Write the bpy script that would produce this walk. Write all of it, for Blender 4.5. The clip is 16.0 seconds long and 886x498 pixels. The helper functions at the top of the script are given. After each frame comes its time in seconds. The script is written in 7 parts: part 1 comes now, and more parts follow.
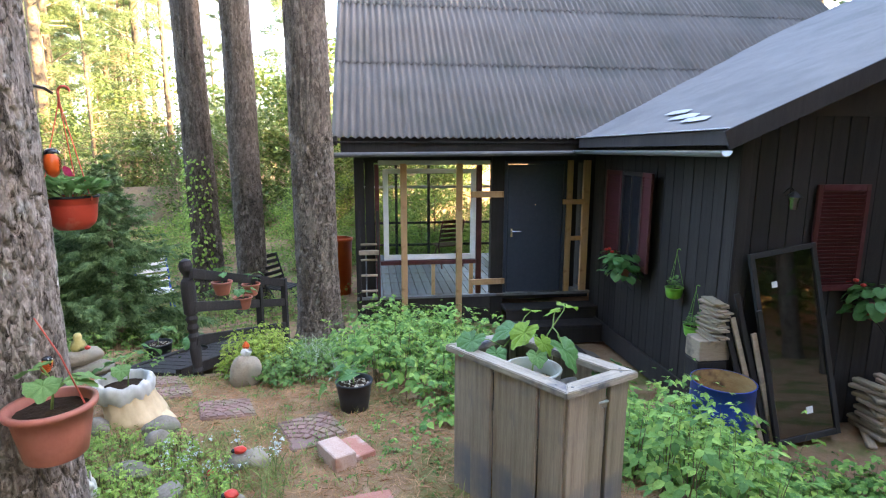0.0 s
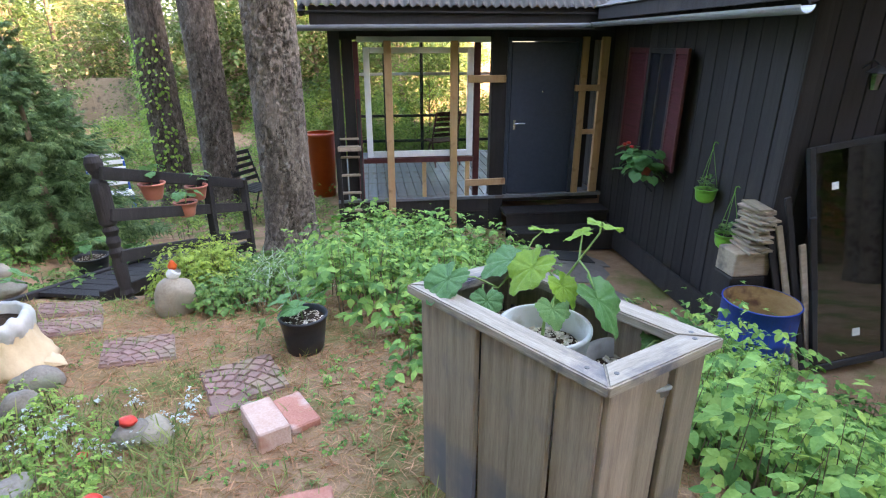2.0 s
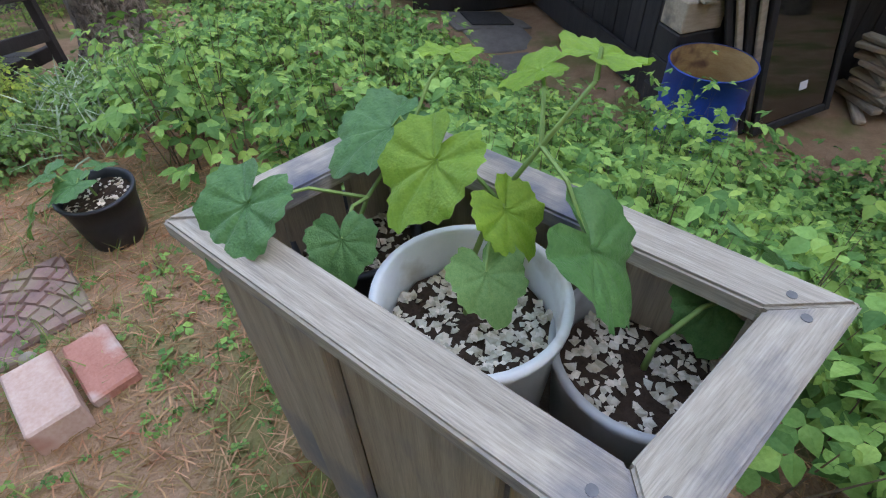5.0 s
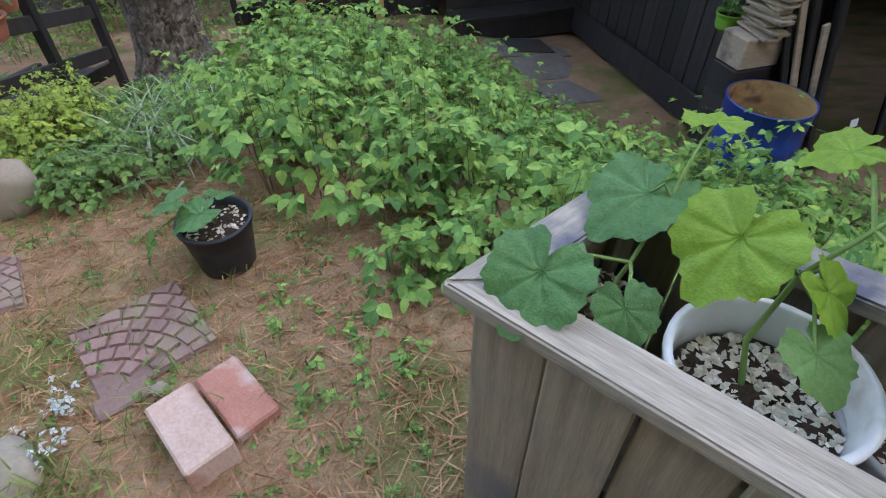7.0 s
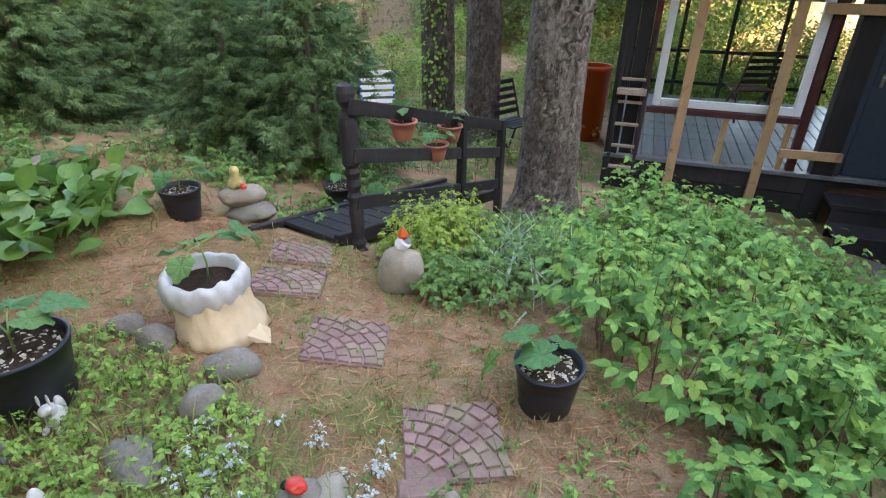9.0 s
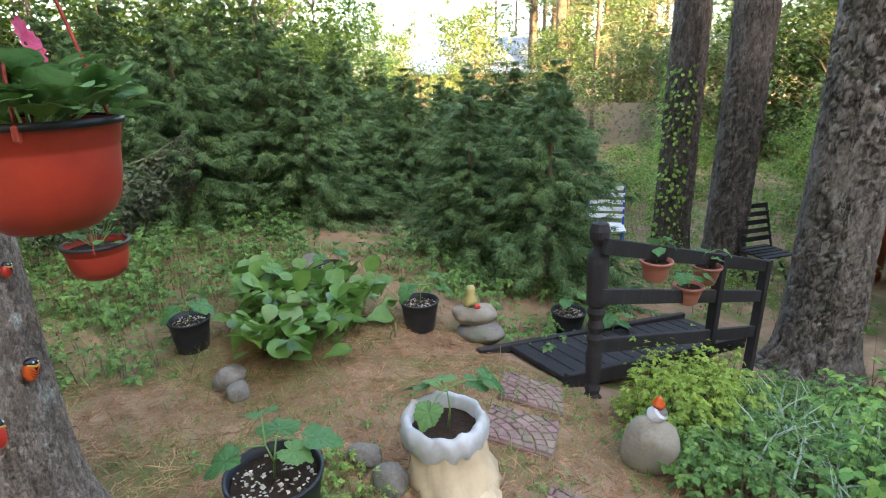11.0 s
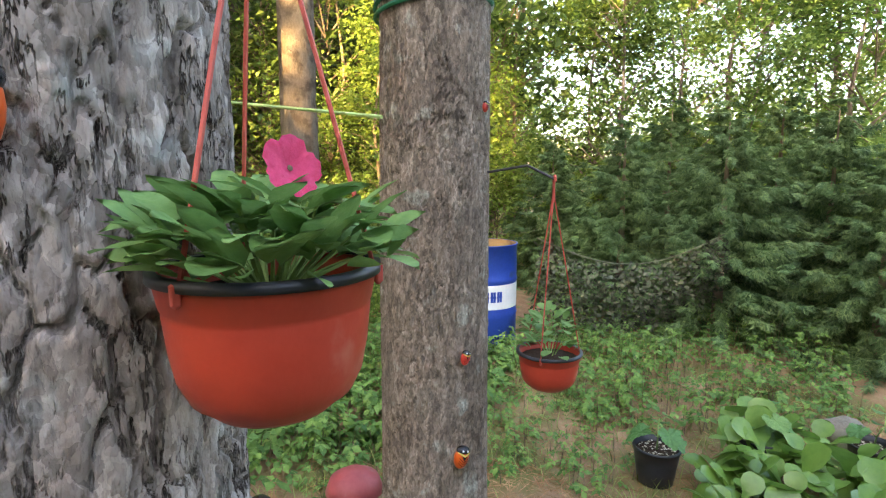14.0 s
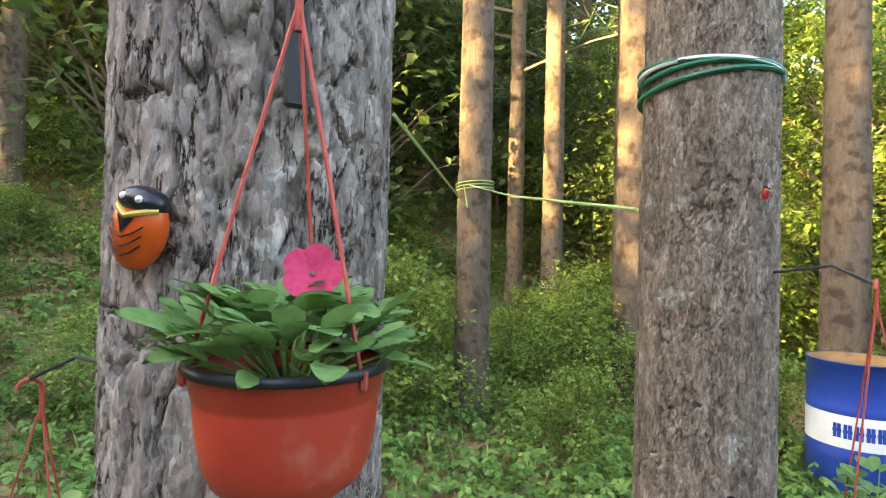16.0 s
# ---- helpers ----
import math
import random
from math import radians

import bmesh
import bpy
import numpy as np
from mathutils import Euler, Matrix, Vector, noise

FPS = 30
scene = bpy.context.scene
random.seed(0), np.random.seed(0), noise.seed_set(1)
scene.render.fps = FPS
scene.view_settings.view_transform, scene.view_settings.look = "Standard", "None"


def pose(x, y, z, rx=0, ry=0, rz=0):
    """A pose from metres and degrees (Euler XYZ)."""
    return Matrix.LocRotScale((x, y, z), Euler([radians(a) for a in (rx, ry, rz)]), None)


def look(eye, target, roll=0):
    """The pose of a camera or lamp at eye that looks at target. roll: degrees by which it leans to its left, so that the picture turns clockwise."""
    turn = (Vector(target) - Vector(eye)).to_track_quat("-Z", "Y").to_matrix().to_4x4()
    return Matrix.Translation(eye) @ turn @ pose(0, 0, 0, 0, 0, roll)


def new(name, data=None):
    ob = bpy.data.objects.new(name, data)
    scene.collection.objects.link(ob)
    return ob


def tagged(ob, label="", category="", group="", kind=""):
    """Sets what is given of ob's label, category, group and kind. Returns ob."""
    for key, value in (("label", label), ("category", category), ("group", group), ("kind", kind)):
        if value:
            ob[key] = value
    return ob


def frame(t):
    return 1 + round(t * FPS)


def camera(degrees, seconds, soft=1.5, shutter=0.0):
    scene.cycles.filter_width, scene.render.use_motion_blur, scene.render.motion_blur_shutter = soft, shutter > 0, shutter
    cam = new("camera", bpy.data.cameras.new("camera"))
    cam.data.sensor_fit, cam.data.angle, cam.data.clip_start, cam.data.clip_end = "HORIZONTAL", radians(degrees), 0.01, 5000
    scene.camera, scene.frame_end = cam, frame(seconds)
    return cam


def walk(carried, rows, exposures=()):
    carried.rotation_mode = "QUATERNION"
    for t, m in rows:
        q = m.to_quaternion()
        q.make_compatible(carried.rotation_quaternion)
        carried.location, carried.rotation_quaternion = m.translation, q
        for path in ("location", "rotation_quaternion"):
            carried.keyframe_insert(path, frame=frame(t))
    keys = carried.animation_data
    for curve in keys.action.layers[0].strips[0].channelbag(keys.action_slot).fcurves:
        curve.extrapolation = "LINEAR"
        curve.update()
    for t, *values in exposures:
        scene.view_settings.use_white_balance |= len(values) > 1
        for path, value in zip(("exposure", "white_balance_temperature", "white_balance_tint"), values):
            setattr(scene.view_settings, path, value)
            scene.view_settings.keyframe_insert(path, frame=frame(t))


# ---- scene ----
cam = camera(78.5, 16.0, soft=1.15)
PATH = [
    (0, (0.630, -0.094, 1.756), (0.884, 1.858, 1.401), 0.1),
    (0.5, (0.681, 0.012, 1.707), (0.883, 1.953, 1.272), 0.2),
    (1, (0.748, 0.246, 1.660), (0.940, 2.174, 1.162), 0.3),
    (1.5, (0.796, 0.539, 1.587), (1.012, 2.441, 1.007), 0.2),
    (2, (0.871, 0.820, 1.539), (1.109, 2.675, 0.829), -0.0),
    (2.5, (0.974, 1.090, 1.495), (1.220, 2.874, 0.624), -0.2),
    (3, (0.981, 1.302, 1.424), (1.299, 2.979, 0.380), 0.5),
    (3.5, (1.043, 1.492, 1.349), (1.400, 3.055, 0.154), -0.2),
    (5.8, (1.154, 1.690, 1.345), (1.572, 3.005, -0.104), -2.8),
    (6, (1.115, 1.709, 1.345), (1.524, 3.023, -0.107), -3.4),
    (6.5, (0.974, 1.774, 1.382), (1.409, 3.103, -0.047), -1.6),
    (7, (0.812, 1.805, 1.401), (1.226, 3.199, 0.027), -0.3),
    (7.5, (0.713, 1.825, 1.396), (0.983, 3.324, 0.101), -0.4),
    (8, (0.664, 1.830, 1.415), (0.645, 3.448, 0.240), 0.3),
    (8.5, (0.644, 1.824, 1.460), (0.310, 3.486, 0.399), 0.2),
    (9, (0.617, 1.812, 1.488), (0.035, 3.476, 0.542), 0.4),
    (9.2, (0.618, 1.815, 1.502), (-0.060, 3.467, 0.603), 0.3),
    (11.3, (0.224, 1.962, 1.657), (-1.136, 3.309, 1.077), -0.1),
    (11.5, (0.203, 1.989, 1.671), (-1.230, 3.271, 1.122), 0.7),
    (12, (0.217, 2.085, 1.687), (-1.429, 3.115, 1.206), 0.4),
    (12.5, (0.156, 2.104, 1.685), (-1.641, 2.859, 1.239), 0.3),
    (13, (0.042, 2.148, 1.681), (-1.854, 2.625, 1.258), 0.4),
    (13.5, (-0.049, 2.192, 1.680), (-2.004, 2.362, 1.296), 0.2),
    (14, (-0.047, 2.288, 1.668), (-2.017, 2.081, 1.390), -0.0),
    (14.5, (-0.057, 2.398, 1.707), (-1.943, 1.744, 1.578), 0.4),
    (15, (-0.128, 2.437, 1.701), (-1.892, 1.499, 1.630), 0.5),
    (15.5, (-0.184, 2.479, 1.717), (-1.805, 1.307, 1.714), 0.8),
    (16, (-0.201, 2.550, 1.692), (-1.675, 1.197, 1.717), 1.3),
]
walk(cam, [(t, look(eye, target, roll)) for t, eye, target, roll in PATH],
     [(0.0, 4.12, 6800.0, 17.0), (1.5, 4.24, 6850.0, 18.0), (2.2, 4.24, 6850.0, 19.0), (3.5, 3.98, 7000.0, 19.0), (6.0, 3.54, 7300.0, 20.0), (7.5, 3.72, 7200.0, 19.0), (9.0, 3.85, 7000.0, 16.0), (11.5, 3.7, 6900.0, 13.0), (12.5, 3.72, 6900.0, 14.0), (14.5, 3.98, 7500.0, 14.0), (16.0, 4.02, 7500.0, 14.0)])

# ---- world and sun ----
SUN_AZ, SUN_EL = 250.0, 20.0        # degrees counter-clockwise from +y, and above the horizon
world = bpy.data.worlds.new("sky")
scene.world = world
world.use_nodes = True
wn = world.node_tree
sky = wn.nodes.new("ShaderNodeTexSky")
sky.sky_type = "NISHITA"
sky.sun_disc = False
sky.sun_elevation = radians(SUN_EL)
sky.sun_rotation = radians(-SUN_AZ)
sky.air_density, sky.dust_density, sky.ozone_density = 1.0, 2.5, 1.0
wn.links.new(sky.outputs[0], wn.nodes["Background"].inputs[0])
wn.nodes["Background"].inputs[1].default_value = 0.15
sun = new("sun", bpy.data.lights.new("sun", "SUN"))
sun.data.energy, sun.data.angle, sun.data.color = 4.8, radians(0.6), (1.0, 0.71, 0.32)
a = radians(SUN_AZ)
sun.matrix_world = look((0, 0, 30), Vector((0, 0, 30)) - Vector((-math.sin(a) * math.cos(radians(SUN_EL)), math.cos(a) * math.cos(radians(SUN_EL)), math.sin(radians(SUN_EL)))))

# ---- materials ----
MATS = {}


def material(name, c1, c2=None, rough=0.7, scale=8.0, stretch=(1, 1, 1), bump=0.3, fine=60.0, metal=0.0, c3=None, spot=2.0,
             spot_at=0.6, spec=0.4, translucent=0.0, piece=0.0, island=0.0, dist=0.01, coords="Object", clear=0.0):
    """Noise at two scales between c1 and c2, larger stains of c3, bump from both."""
    m = bpy.data.materials.new(name)
    m.use_nodes = True
    nt = m.node_tree
    n, l = nt.nodes, nt.links
    out, p = n["Material Output"], n["Principled BSDF"]
    tc = n.new("ShaderNodeTexCoord")
    mp = n.new("ShaderNodeMapping")
    mp.inputs["Scale"].default_value = stretch
    l.new(tc.outputs[coords], mp.inputs[0])
    n1 = n.new("ShaderNodeTexNoise")
    n1.inputs["Scale"].default_value, n1.inputs["Detail"].default_value, n1.inputs["Roughness"].default_value = scale, 6, 0.65
    l.new(mp.outputs[0], n1.inputs["Vector"])
    n2 = n.new("ShaderNodeTexNoise")
    n2.inputs["Scale"].default_value, n2.inputs["Detail"].default_value = fine, 3
    l.new(mp.outputs[0], n2.inputs["Vector"])
    add = n.new("ShaderNodeMath")
    add.operation = "MULTIPLY_ADD"
    l.new(n2.outputs[0], add.inputs[0])
    add.inputs[1].default_value = 0.5
    l.new(n1.outputs[0], add.inputs[2])
    ramp = n.new("ShaderNodeMapRange")
    ramp.inputs[1].default_value, ramp.inputs[2].default_value = 0.5, 1.0
    l.new(add.outputs[0], ramp.inputs[0])
    mix = n.new("ShaderNodeMix")
    mix.data_type = "RGBA"
    mix.inputs[6].default_value, mix.inputs[7].default_value = (*c1, 1), (*(c2 or c1), 1)
    l.new(ramp.outputs[0], mix.inputs[0])
    col = mix.outputs[2]
    if c3:
        n3 = n.new("ShaderNodeTexNoise")
        n3.inputs["Scale"].default_value, n3.inputs["Detail"].default_value = spot, 5
        l.new(tc.outputs[coords], n3.inputs["Vector"])
        r3 = n.new("ShaderNodeMapRange")
        r3.inputs[1].default_value, r3.inputs[2].default_value = spot_at - 0.06, spot_at + 0.08
        l.new(n3.outputs[0], r3.inputs[0])
        m3 = n.new("ShaderNodeMix")
        m3.data_type = "RGBA"
        l.new(r3.outputs[0], m3.inputs[0])
        l.new(col, m3.inputs[6])
        m3.inputs[7].default_value = (*c3, 1)
        col = m3.outputs[2]
    if piece or island:
        src = n.new("ShaderNodeObjectInfo").outputs["Random"] if piece else n.new("ShaderNodeNewGeometry").outputs["Random Per Island"]
        hs = n.new("ShaderNodeHueSaturation")
        rr = n.new("ShaderNodeMapRange")
        k = piece or island
        rr.inputs[3].default_value, rr.inputs[4].default_value = 1 - k, 1 + k
        l.new(src, rr.inputs[0])
        l.new(rr.outputs[0], hs.inputs["Value"])
        r2 = n.new("ShaderNodeMapRange")
        r2.inputs[3].default_value, r2.inputs[4].default_value = 0.5 + 0.05 * k, 0.5 - 0.05 * k
        l.new(src, r2.inputs[0])
        l.new(r2.outputs[0], hs.inputs["Hue"])
        l.new(col, hs.inputs["Color"])
        col = hs.outputs[0]
    l.new(col, p.inputs["Base Color"])
    p.inputs["Roughness"].default_value, p.inputs["Metallic"].default_value = rough, metal
    p.inputs["Specular IOR Level"].default_value = spec
    p.inputs["Coat Weight"].default_value = clear
    if bump:
        b = n.new("ShaderNodeBump")
        b.inputs["Strength"].default_value, b.inputs["Distance"].default_value = bump, dist
        l.new(add.outputs[0], b.inputs["Height"])
        l.new(b.outputs[0], p.inputs["Normal"])
    if translucent:
        tr = n.new("ShaderNodeBsdfTranslucent")
        l.new(col, tr.inputs[0])
        ms = n.new("ShaderNodeMixShader")
        ms.inputs[0].default_value = translucent
        l.new(p.outputs[0], ms.inputs[1])
        l.new(tr.outputs[0], ms.inputs[2])
        l.new(ms.outputs[0], out.inputs[0])
    MATS[name] = m
    return m


def bark_material(name, plate, plate2, crack, lichen, scale, deep=1.0):
    """Weathered bark: mottled plates, short upright dark streaks, pale lichen flecks."""
    m = material(name, plate, plate2, rough=0.92, scale=22, stretch=(1, 1, 0.4), bump=0.9, fine=120, c3=lichen, spot=13, spot_at=0.66, spec=0.15, dist=0.006)
    nt = m.node_tree
    n, l = nt.nodes, nt.links
    p = n["Principled BSDF"]
    col = p.inputs["Base Color"].links[0].from_socket
    tc = n.new("ShaderNodeTexCoord")
    def mixed(fac, c, base):
        mx = n.new("ShaderNodeMix")
        mx.data_type = "RGBA"
        mx.inputs[7].default_value = (*c, 1)
        l.new(fac, mx.inputs[0])
        l.new(base, mx.inputs[6])
        return mx.outputs[2]

    def cloud(sx, sz, lo, hi, most, detail=6, shift=0.0):
        mp = n.new("ShaderNodeMapping")
        mp.inputs["Scale"].default_value, mp.inputs["Location"].default_value = (sx, sx, sz), (shift, 1.7 * shift, 0.4 * shift)
        l.new(tc.outputs["Object"], mp.inputs[0])
        ns = n.new("ShaderNodeTexNoise")
        ns.inputs["Scale"].default_value, ns.inputs["Detail"].default_value, ns.inputs["Roughness"].default_value = 1.0, detail, 0.7
        l.new(mp.outputs[0], ns.inputs["Vector"])
        r = n.new("ShaderNodeMapRange")
        r.inputs[1].default_value, r.inputs[2].default_value, r.inputs[4].default_value = lo, hi, most
        l.new(ns.outputs[0], r.inputs[0])
        return ns, r.outputs[0]
    col = mixed(cloud(scale * 0.22, scale * 0.06, 0.46, 0.66, 0.7)[1], tuple(0.6 * q for q in plate), col)
    col = mixed(cloud(scale * 2.4, scale * 0.5, 0.55, 0.68, 0.45, 4, 5.0)[1], crack, col)
    # overlapping flakes, each with its own height and tone
    normal = p.inputs["Normal"].links[0].from_socket
    wv = n.new("ShaderNodeTexNoise")
    wv.inputs["Scale"].default_value, wv.inputs["Detail"].default_value = scale * 0.9, 4
    l.new(tc.outputs["Object"], wv.inputs["Vector"])
    vm = n.new("ShaderNodeMix")
    vm.data_type = "VECTOR"
    vm.inputs[0].default_value = 1.1 / scale
    l.new(tc.outputs["Object"], vm.inputs[4])
    l.new(wv.outputs[1], vm.inputs[5])
    for k, (fs, high) in enumerate(((scale * 1.1, 0.009), (scale * 2.6, 0.004))):
        mp = n.new("ShaderNodeMapping")
        mp.inputs["Scale"].default_value, mp.inputs["Location"].default_value = (fs, fs, fs * 0.42), (k, k, k)
        l.new(vm.outputs[1], mp.inputs[0])
        vo = n.new("ShaderNodeTexVoronoi")
        vo.inputs["Scale"].default_value = 1.0
        l.new(mp.outputs[0], vo.inputs["Vector"])
        sep = n.new("ShaderNodeSeparateColor")
        l.new(vo.outputs["Color"], sep.inputs[0])
        up = n.new("ShaderNodeMath")
        up.operation = "MULTIPLY_ADD"
        up.inputs[1].default_value = -0.45
        l.new(vo.outputs["Distance"], up.inputs[0])
        l.new(sep.outputs[0], up.inputs[2])
        fb = n.new("ShaderNodeBump")
        fb.inputs["Strength"].default_value, fb.inputs["Distance"].default_value = 0.9, high
        l.new(up.outputs[0], fb.inputs["Height"])
        l.new(normal, fb.inputs["Normal"])
        normal = fb.outputs[0]
        tone = n.new("ShaderNodeMapRange")
        tone.inputs[3].default_value, tone.inputs[4].default_value = 0.72, 1.25
        l.new(sep.outputs[1], tone.inputs[0])
        hv = n.new("ShaderNodeHueSaturation")
        l.new(tone.outputs[0], hv.inputs["Value"])
        l.new(col, hv.inputs["Color"])
        col = hv.outputs[0]
    l.new(normal, p.inputs["Normal"])
    # cracks: the thin zero lines of an upright noise, broken up by another
    ridge, _ = cloud(scale * 0.62, scale * 0.13, 0.0, 1.0, 1.0, 5, 9.0)
    off = n.new("ShaderNodeMath")
    off.operation = "SUBTRACT"
    off.inputs[1].default_value = 0.5
    l.new(ridge.outputs[0], off.inputs[0])
    ab = n.new("ShaderNodeMath")
    ab.operation = "ABSOLUTE"
    l.new(off.outputs[0], ab.inputs[0])
    thin = n.new("ShaderNodeMapRange")
    thin.inputs[1].default_value, thin.inputs[2].default_value, thin.inputs[3].default_value, thin.inputs[4].default_value = 0.004, 0.024, 1.0, 0.0
    l.new(ab.outputs[0], thin.inputs[0])
    gate = n.new("ShaderNodeMath")
    gate.operation = "MULTIPLY"
    l.new(thin.outputs[0], gate.inputs[0])
    l.new(cloud(scale * 0.4, scale * 0.16, 0.46, 0.60, deep, 3, 14.0)[1], gate.inputs[1])
    col = mixed(gate.outputs[0], crack, col)
    bp = n.new("ShaderNodeBump")
    bp.inputs["Strength"].default_value, bp.inputs["Distance"].default_value = 1.0, 0.01
    bp.invert = True
    l.new(gate.outputs[0], bp.inputs["Height"])
    l.new(p.inputs["Normal"].links[0].from_socket, bp.inputs["Normal"])
    l.new(bp.outputs[0], p.inputs["Normal"])
    l.new(col, p.inputs["Base Color"])
    return m


def glass_material(name, tint, rough=0.0, ior=1.45):
    m = bpy.data.materials.new(name)
    m.use_nodes = True
    n, l = m.node_tree.nodes, m.node_tree.links
    tr, gl, mx, fr = n.new("ShaderNodeBsdfTransparent"), n.new("ShaderNodeBsdfGlossy"), n.new("ShaderNodeMixShader"), n.new("ShaderNodeFresnel")
    tr.inputs[0].default_value = (*tint, 1)
    gl.inputs["Roughness"].default_value = rough
    fr.inputs["IOR"].default_value = ior
    l.new(fr.outputs[0], mx.inputs[0])
    l.new(tr.outputs[0], mx.inputs[1])
    l.new(gl.outputs[0], mx.inputs[2])
    l.new(mx.outputs[0], n["Material Output"].inputs[0])
    MATS[name] = m
    return m


def ground_material():
    """Needle litter, bare sandy soil, moss and thin grass in patches of their own shape."""
    m = material("soil", (0.22, 0.125, 0.068), (0.40, 0.255, 0.155), rough=0.95, scale=5, bump=0.8, fine=130, c3=(0.15, 0.15, 0.05), spot=1.6, spot_at=0.55, spec=0.15, dist=0.02)
    return m


ground_material()
bark_material("bark_grey", (0.22, 0.18, 0.15), (0.38, 0.325, 0.285), (0.05, 0.036, 0.028), (0.42, 0.42, 0.39), 46)
bark_material("bark_brown", (0.22, 0.165, 0.125), (0.33, 0.27, 0.215), (0.10, 0.072, 0.05), (0.42, 0.42, 0.35), 80, 0.4)
bark_material("bark_dark", (0.11, 0.09, 0.075), (0.19, 0.16, 0.135), (0.03, 0.024, 0.02), (0.22, 0.21, 0.19), 30)
bark_material("bark_furrowed", (0.17, 0.135, 0.11), (0.27, 0.225, 0.19), (0.045, 0.034, 0.027), (0.30, 0.29, 0.26), 30)
material("bark_far", (0.19, 0.14, 0.10), (0.30, 0.23, 0.17), rough=0.9, scale=6, stretch=(3, 3, 0.6), bump=0.6, fine=40, spec=0.2, dist=0.02)
material("bark_wood", (0.10, 0.077, 0.055), (0.17, 0.135, 0.10), rough=0.9, scale=14, stretch=(2, 2, 0.7), bump=0.8, fine=60, c3=(0.07, 0.05, 0.035), spot=9, spot_at=0.56, spec=0.2, dist=0.015)
# orange pine bark with warm sunlight put into its colour
material("bark_orange_lit", (0.24, 0.11, 0.05), (0.36, 0.18, 0.085), rough=0.9, scale=6, stretch=(3, 3, 0.8), bump=0.5, fine=40, spec=0.2, dist=0.02)
material("dark_timber", (0.0185, 0.0162, 0.0165), (0.036, 0.0315, 0.031), spec=0.3, rough=0.7, scale=4, stretch=(3, 3, 0.25), bump=0.35, fine=80, c3=(0.040, 0.034, 0.032), spot=1.6, spot_at=0.62, piece=0.25)
material("grey_planter", (0.17, 0.135, 0.095), (0.34, 0.28, 0.20), rough=0.8, scale=5, stretch=(11, 11, 0.45), bump=0.25, fine=55, c3=(0.135, 0.13, 0.135), spot=2.4, spot_at=0.55, piece=0.22, dist=0.004)
material("planter_rim", (0.21, 0.18, 0.14), (0.44, 0.385, 0.305), rough=0.75, scale=5, stretch=(0.7, 12, 12), bump=0.35, fine=40, c3=(0.085, 0.09, 0.115), spot=6, spot_at=0.57, dist=0.004)
material("roof_sheet", (0.085, 0.075, 0.066), (0.135, 0.12, 0.108), rough=0.85, scale=3, stretch=(4, 0.5, 0.5), bump=0.3, fine=45, c3=(0.085, 0.08, 0.07), spot=1.2, spot_at=0.56)
material("roof_felt", (0.115, 0.113, 0.113), (0.165, 0.162, 0.16), rough=0.9, scale=3, bump=0.4, fine=150, c3=(0.11, 0.11, 0.11), spot=1.0, spot_at=0.58)
material("leaf_raspberry", (0.10, 0.22, 0.04), (0.20, 0.36, 0.085), rough=0.55, scale=20, bump=0.3, fine=120, translucent=0.18, island=0.5, spec=0.2)
material("leaf_cucumber", (0.055, 0.16, 0.045), (0.105, 0.25, 0.075), rough=0.42, scale=9, bump=0.8, fine=45, translucent=0.3, island=0.3, spec=0.35, dist=0.004)
material("leaf_young", (0.17, 0.32, 0.03), (0.27, 0.44, 0.05), rough=0.45, scale=9, bump=0.7, fine=45, translucent=0.4, island=0.15, spec=0.35, dist=0.004)
material("leaf_petunia", (0.10, 0.215, 0.06), (0.18, 0.315, 0.10), rough=0.6, scale=20, bump=0.3, fine=80, translucent=0.3, island=0.25, spec=0.3)
material("leaf_broad", (0.08, 0.185, 0.032), (0.165, 0.295, 0.06), rough=0.33, scale=8, bump=0.3, fine=30, translucent=0.3, island=0.25, spec=0.5)
material("leaf_low", (0.085, 0.185, 0.035), (0.17, 0.29, 0.07), rough=0.55, scale=20, bump=0.1, fine=80, translucent=0.3, island=0.4, spec=0.3)
material("leaf_lime", (0.24, 0.34, 0.05), (0.32, 0.42, 0.07), rough=0.55, scale=20, bump=0.1, fine=80, translucent=0.35, island=0.3, spec=0.3)
material("leaf_tree", (0.15, 0.24, 0.05), (0.25, 0.35, 0.08), rough=0.5, scale=10, bump=0, fine=60, translucent=0.5, island=0.4, spec=0.3)
material("leaf_far", (0.075, 0.13, 0.035), (0.14, 0.20, 0.06), rough=0.5, scale=10, bump=0, fine=60, translucent=0.4, island=0.4, spec=0.3)
material("leaf_tip", (0.20, 0.33, 0.06), (0.29, 0.43, 0.10), rough=0.55, scale=20, bump=0.2, fine=120, translucent=0.35, island=0.3, spec=0.2)
material("needle_spruce", (0.06, 0.125, 0.05), (0.175, 0.27, 0.10), rough=0.6, scale=2, bump=0, fine=60, translucent=0.3, island=0.45, spec=0.25)
material("needle_pine", (0.06, 0.10, 0.045), (0.11, 0.16, 0.07), rough=0.6, scale=2, bump=0, fine=60, translucent=0.25, island=0.35, spec=0.25)
material("silver_leaf", (0.42, 0.47, 0.43), (0.55, 0.60, 0.56), rough=0.8, scale=20, bump=0.1, translucent=0.15, island=0.2, spec=0.2)
material("ribbon_leaf", (0.20, 0.29, 0.14), (0.40, 0.46, 0.34), rough=0.6, scale=30, bump=0.1, translucent=0.2, island=0.3, spec=0.2)
material("grass_blade", (0.14, 0.19, 0.05), (0.27, 0.31, 0.10), rough=0.6, scale=10, bump=0, translucent=0.3, island=0.4, spec=0.2)
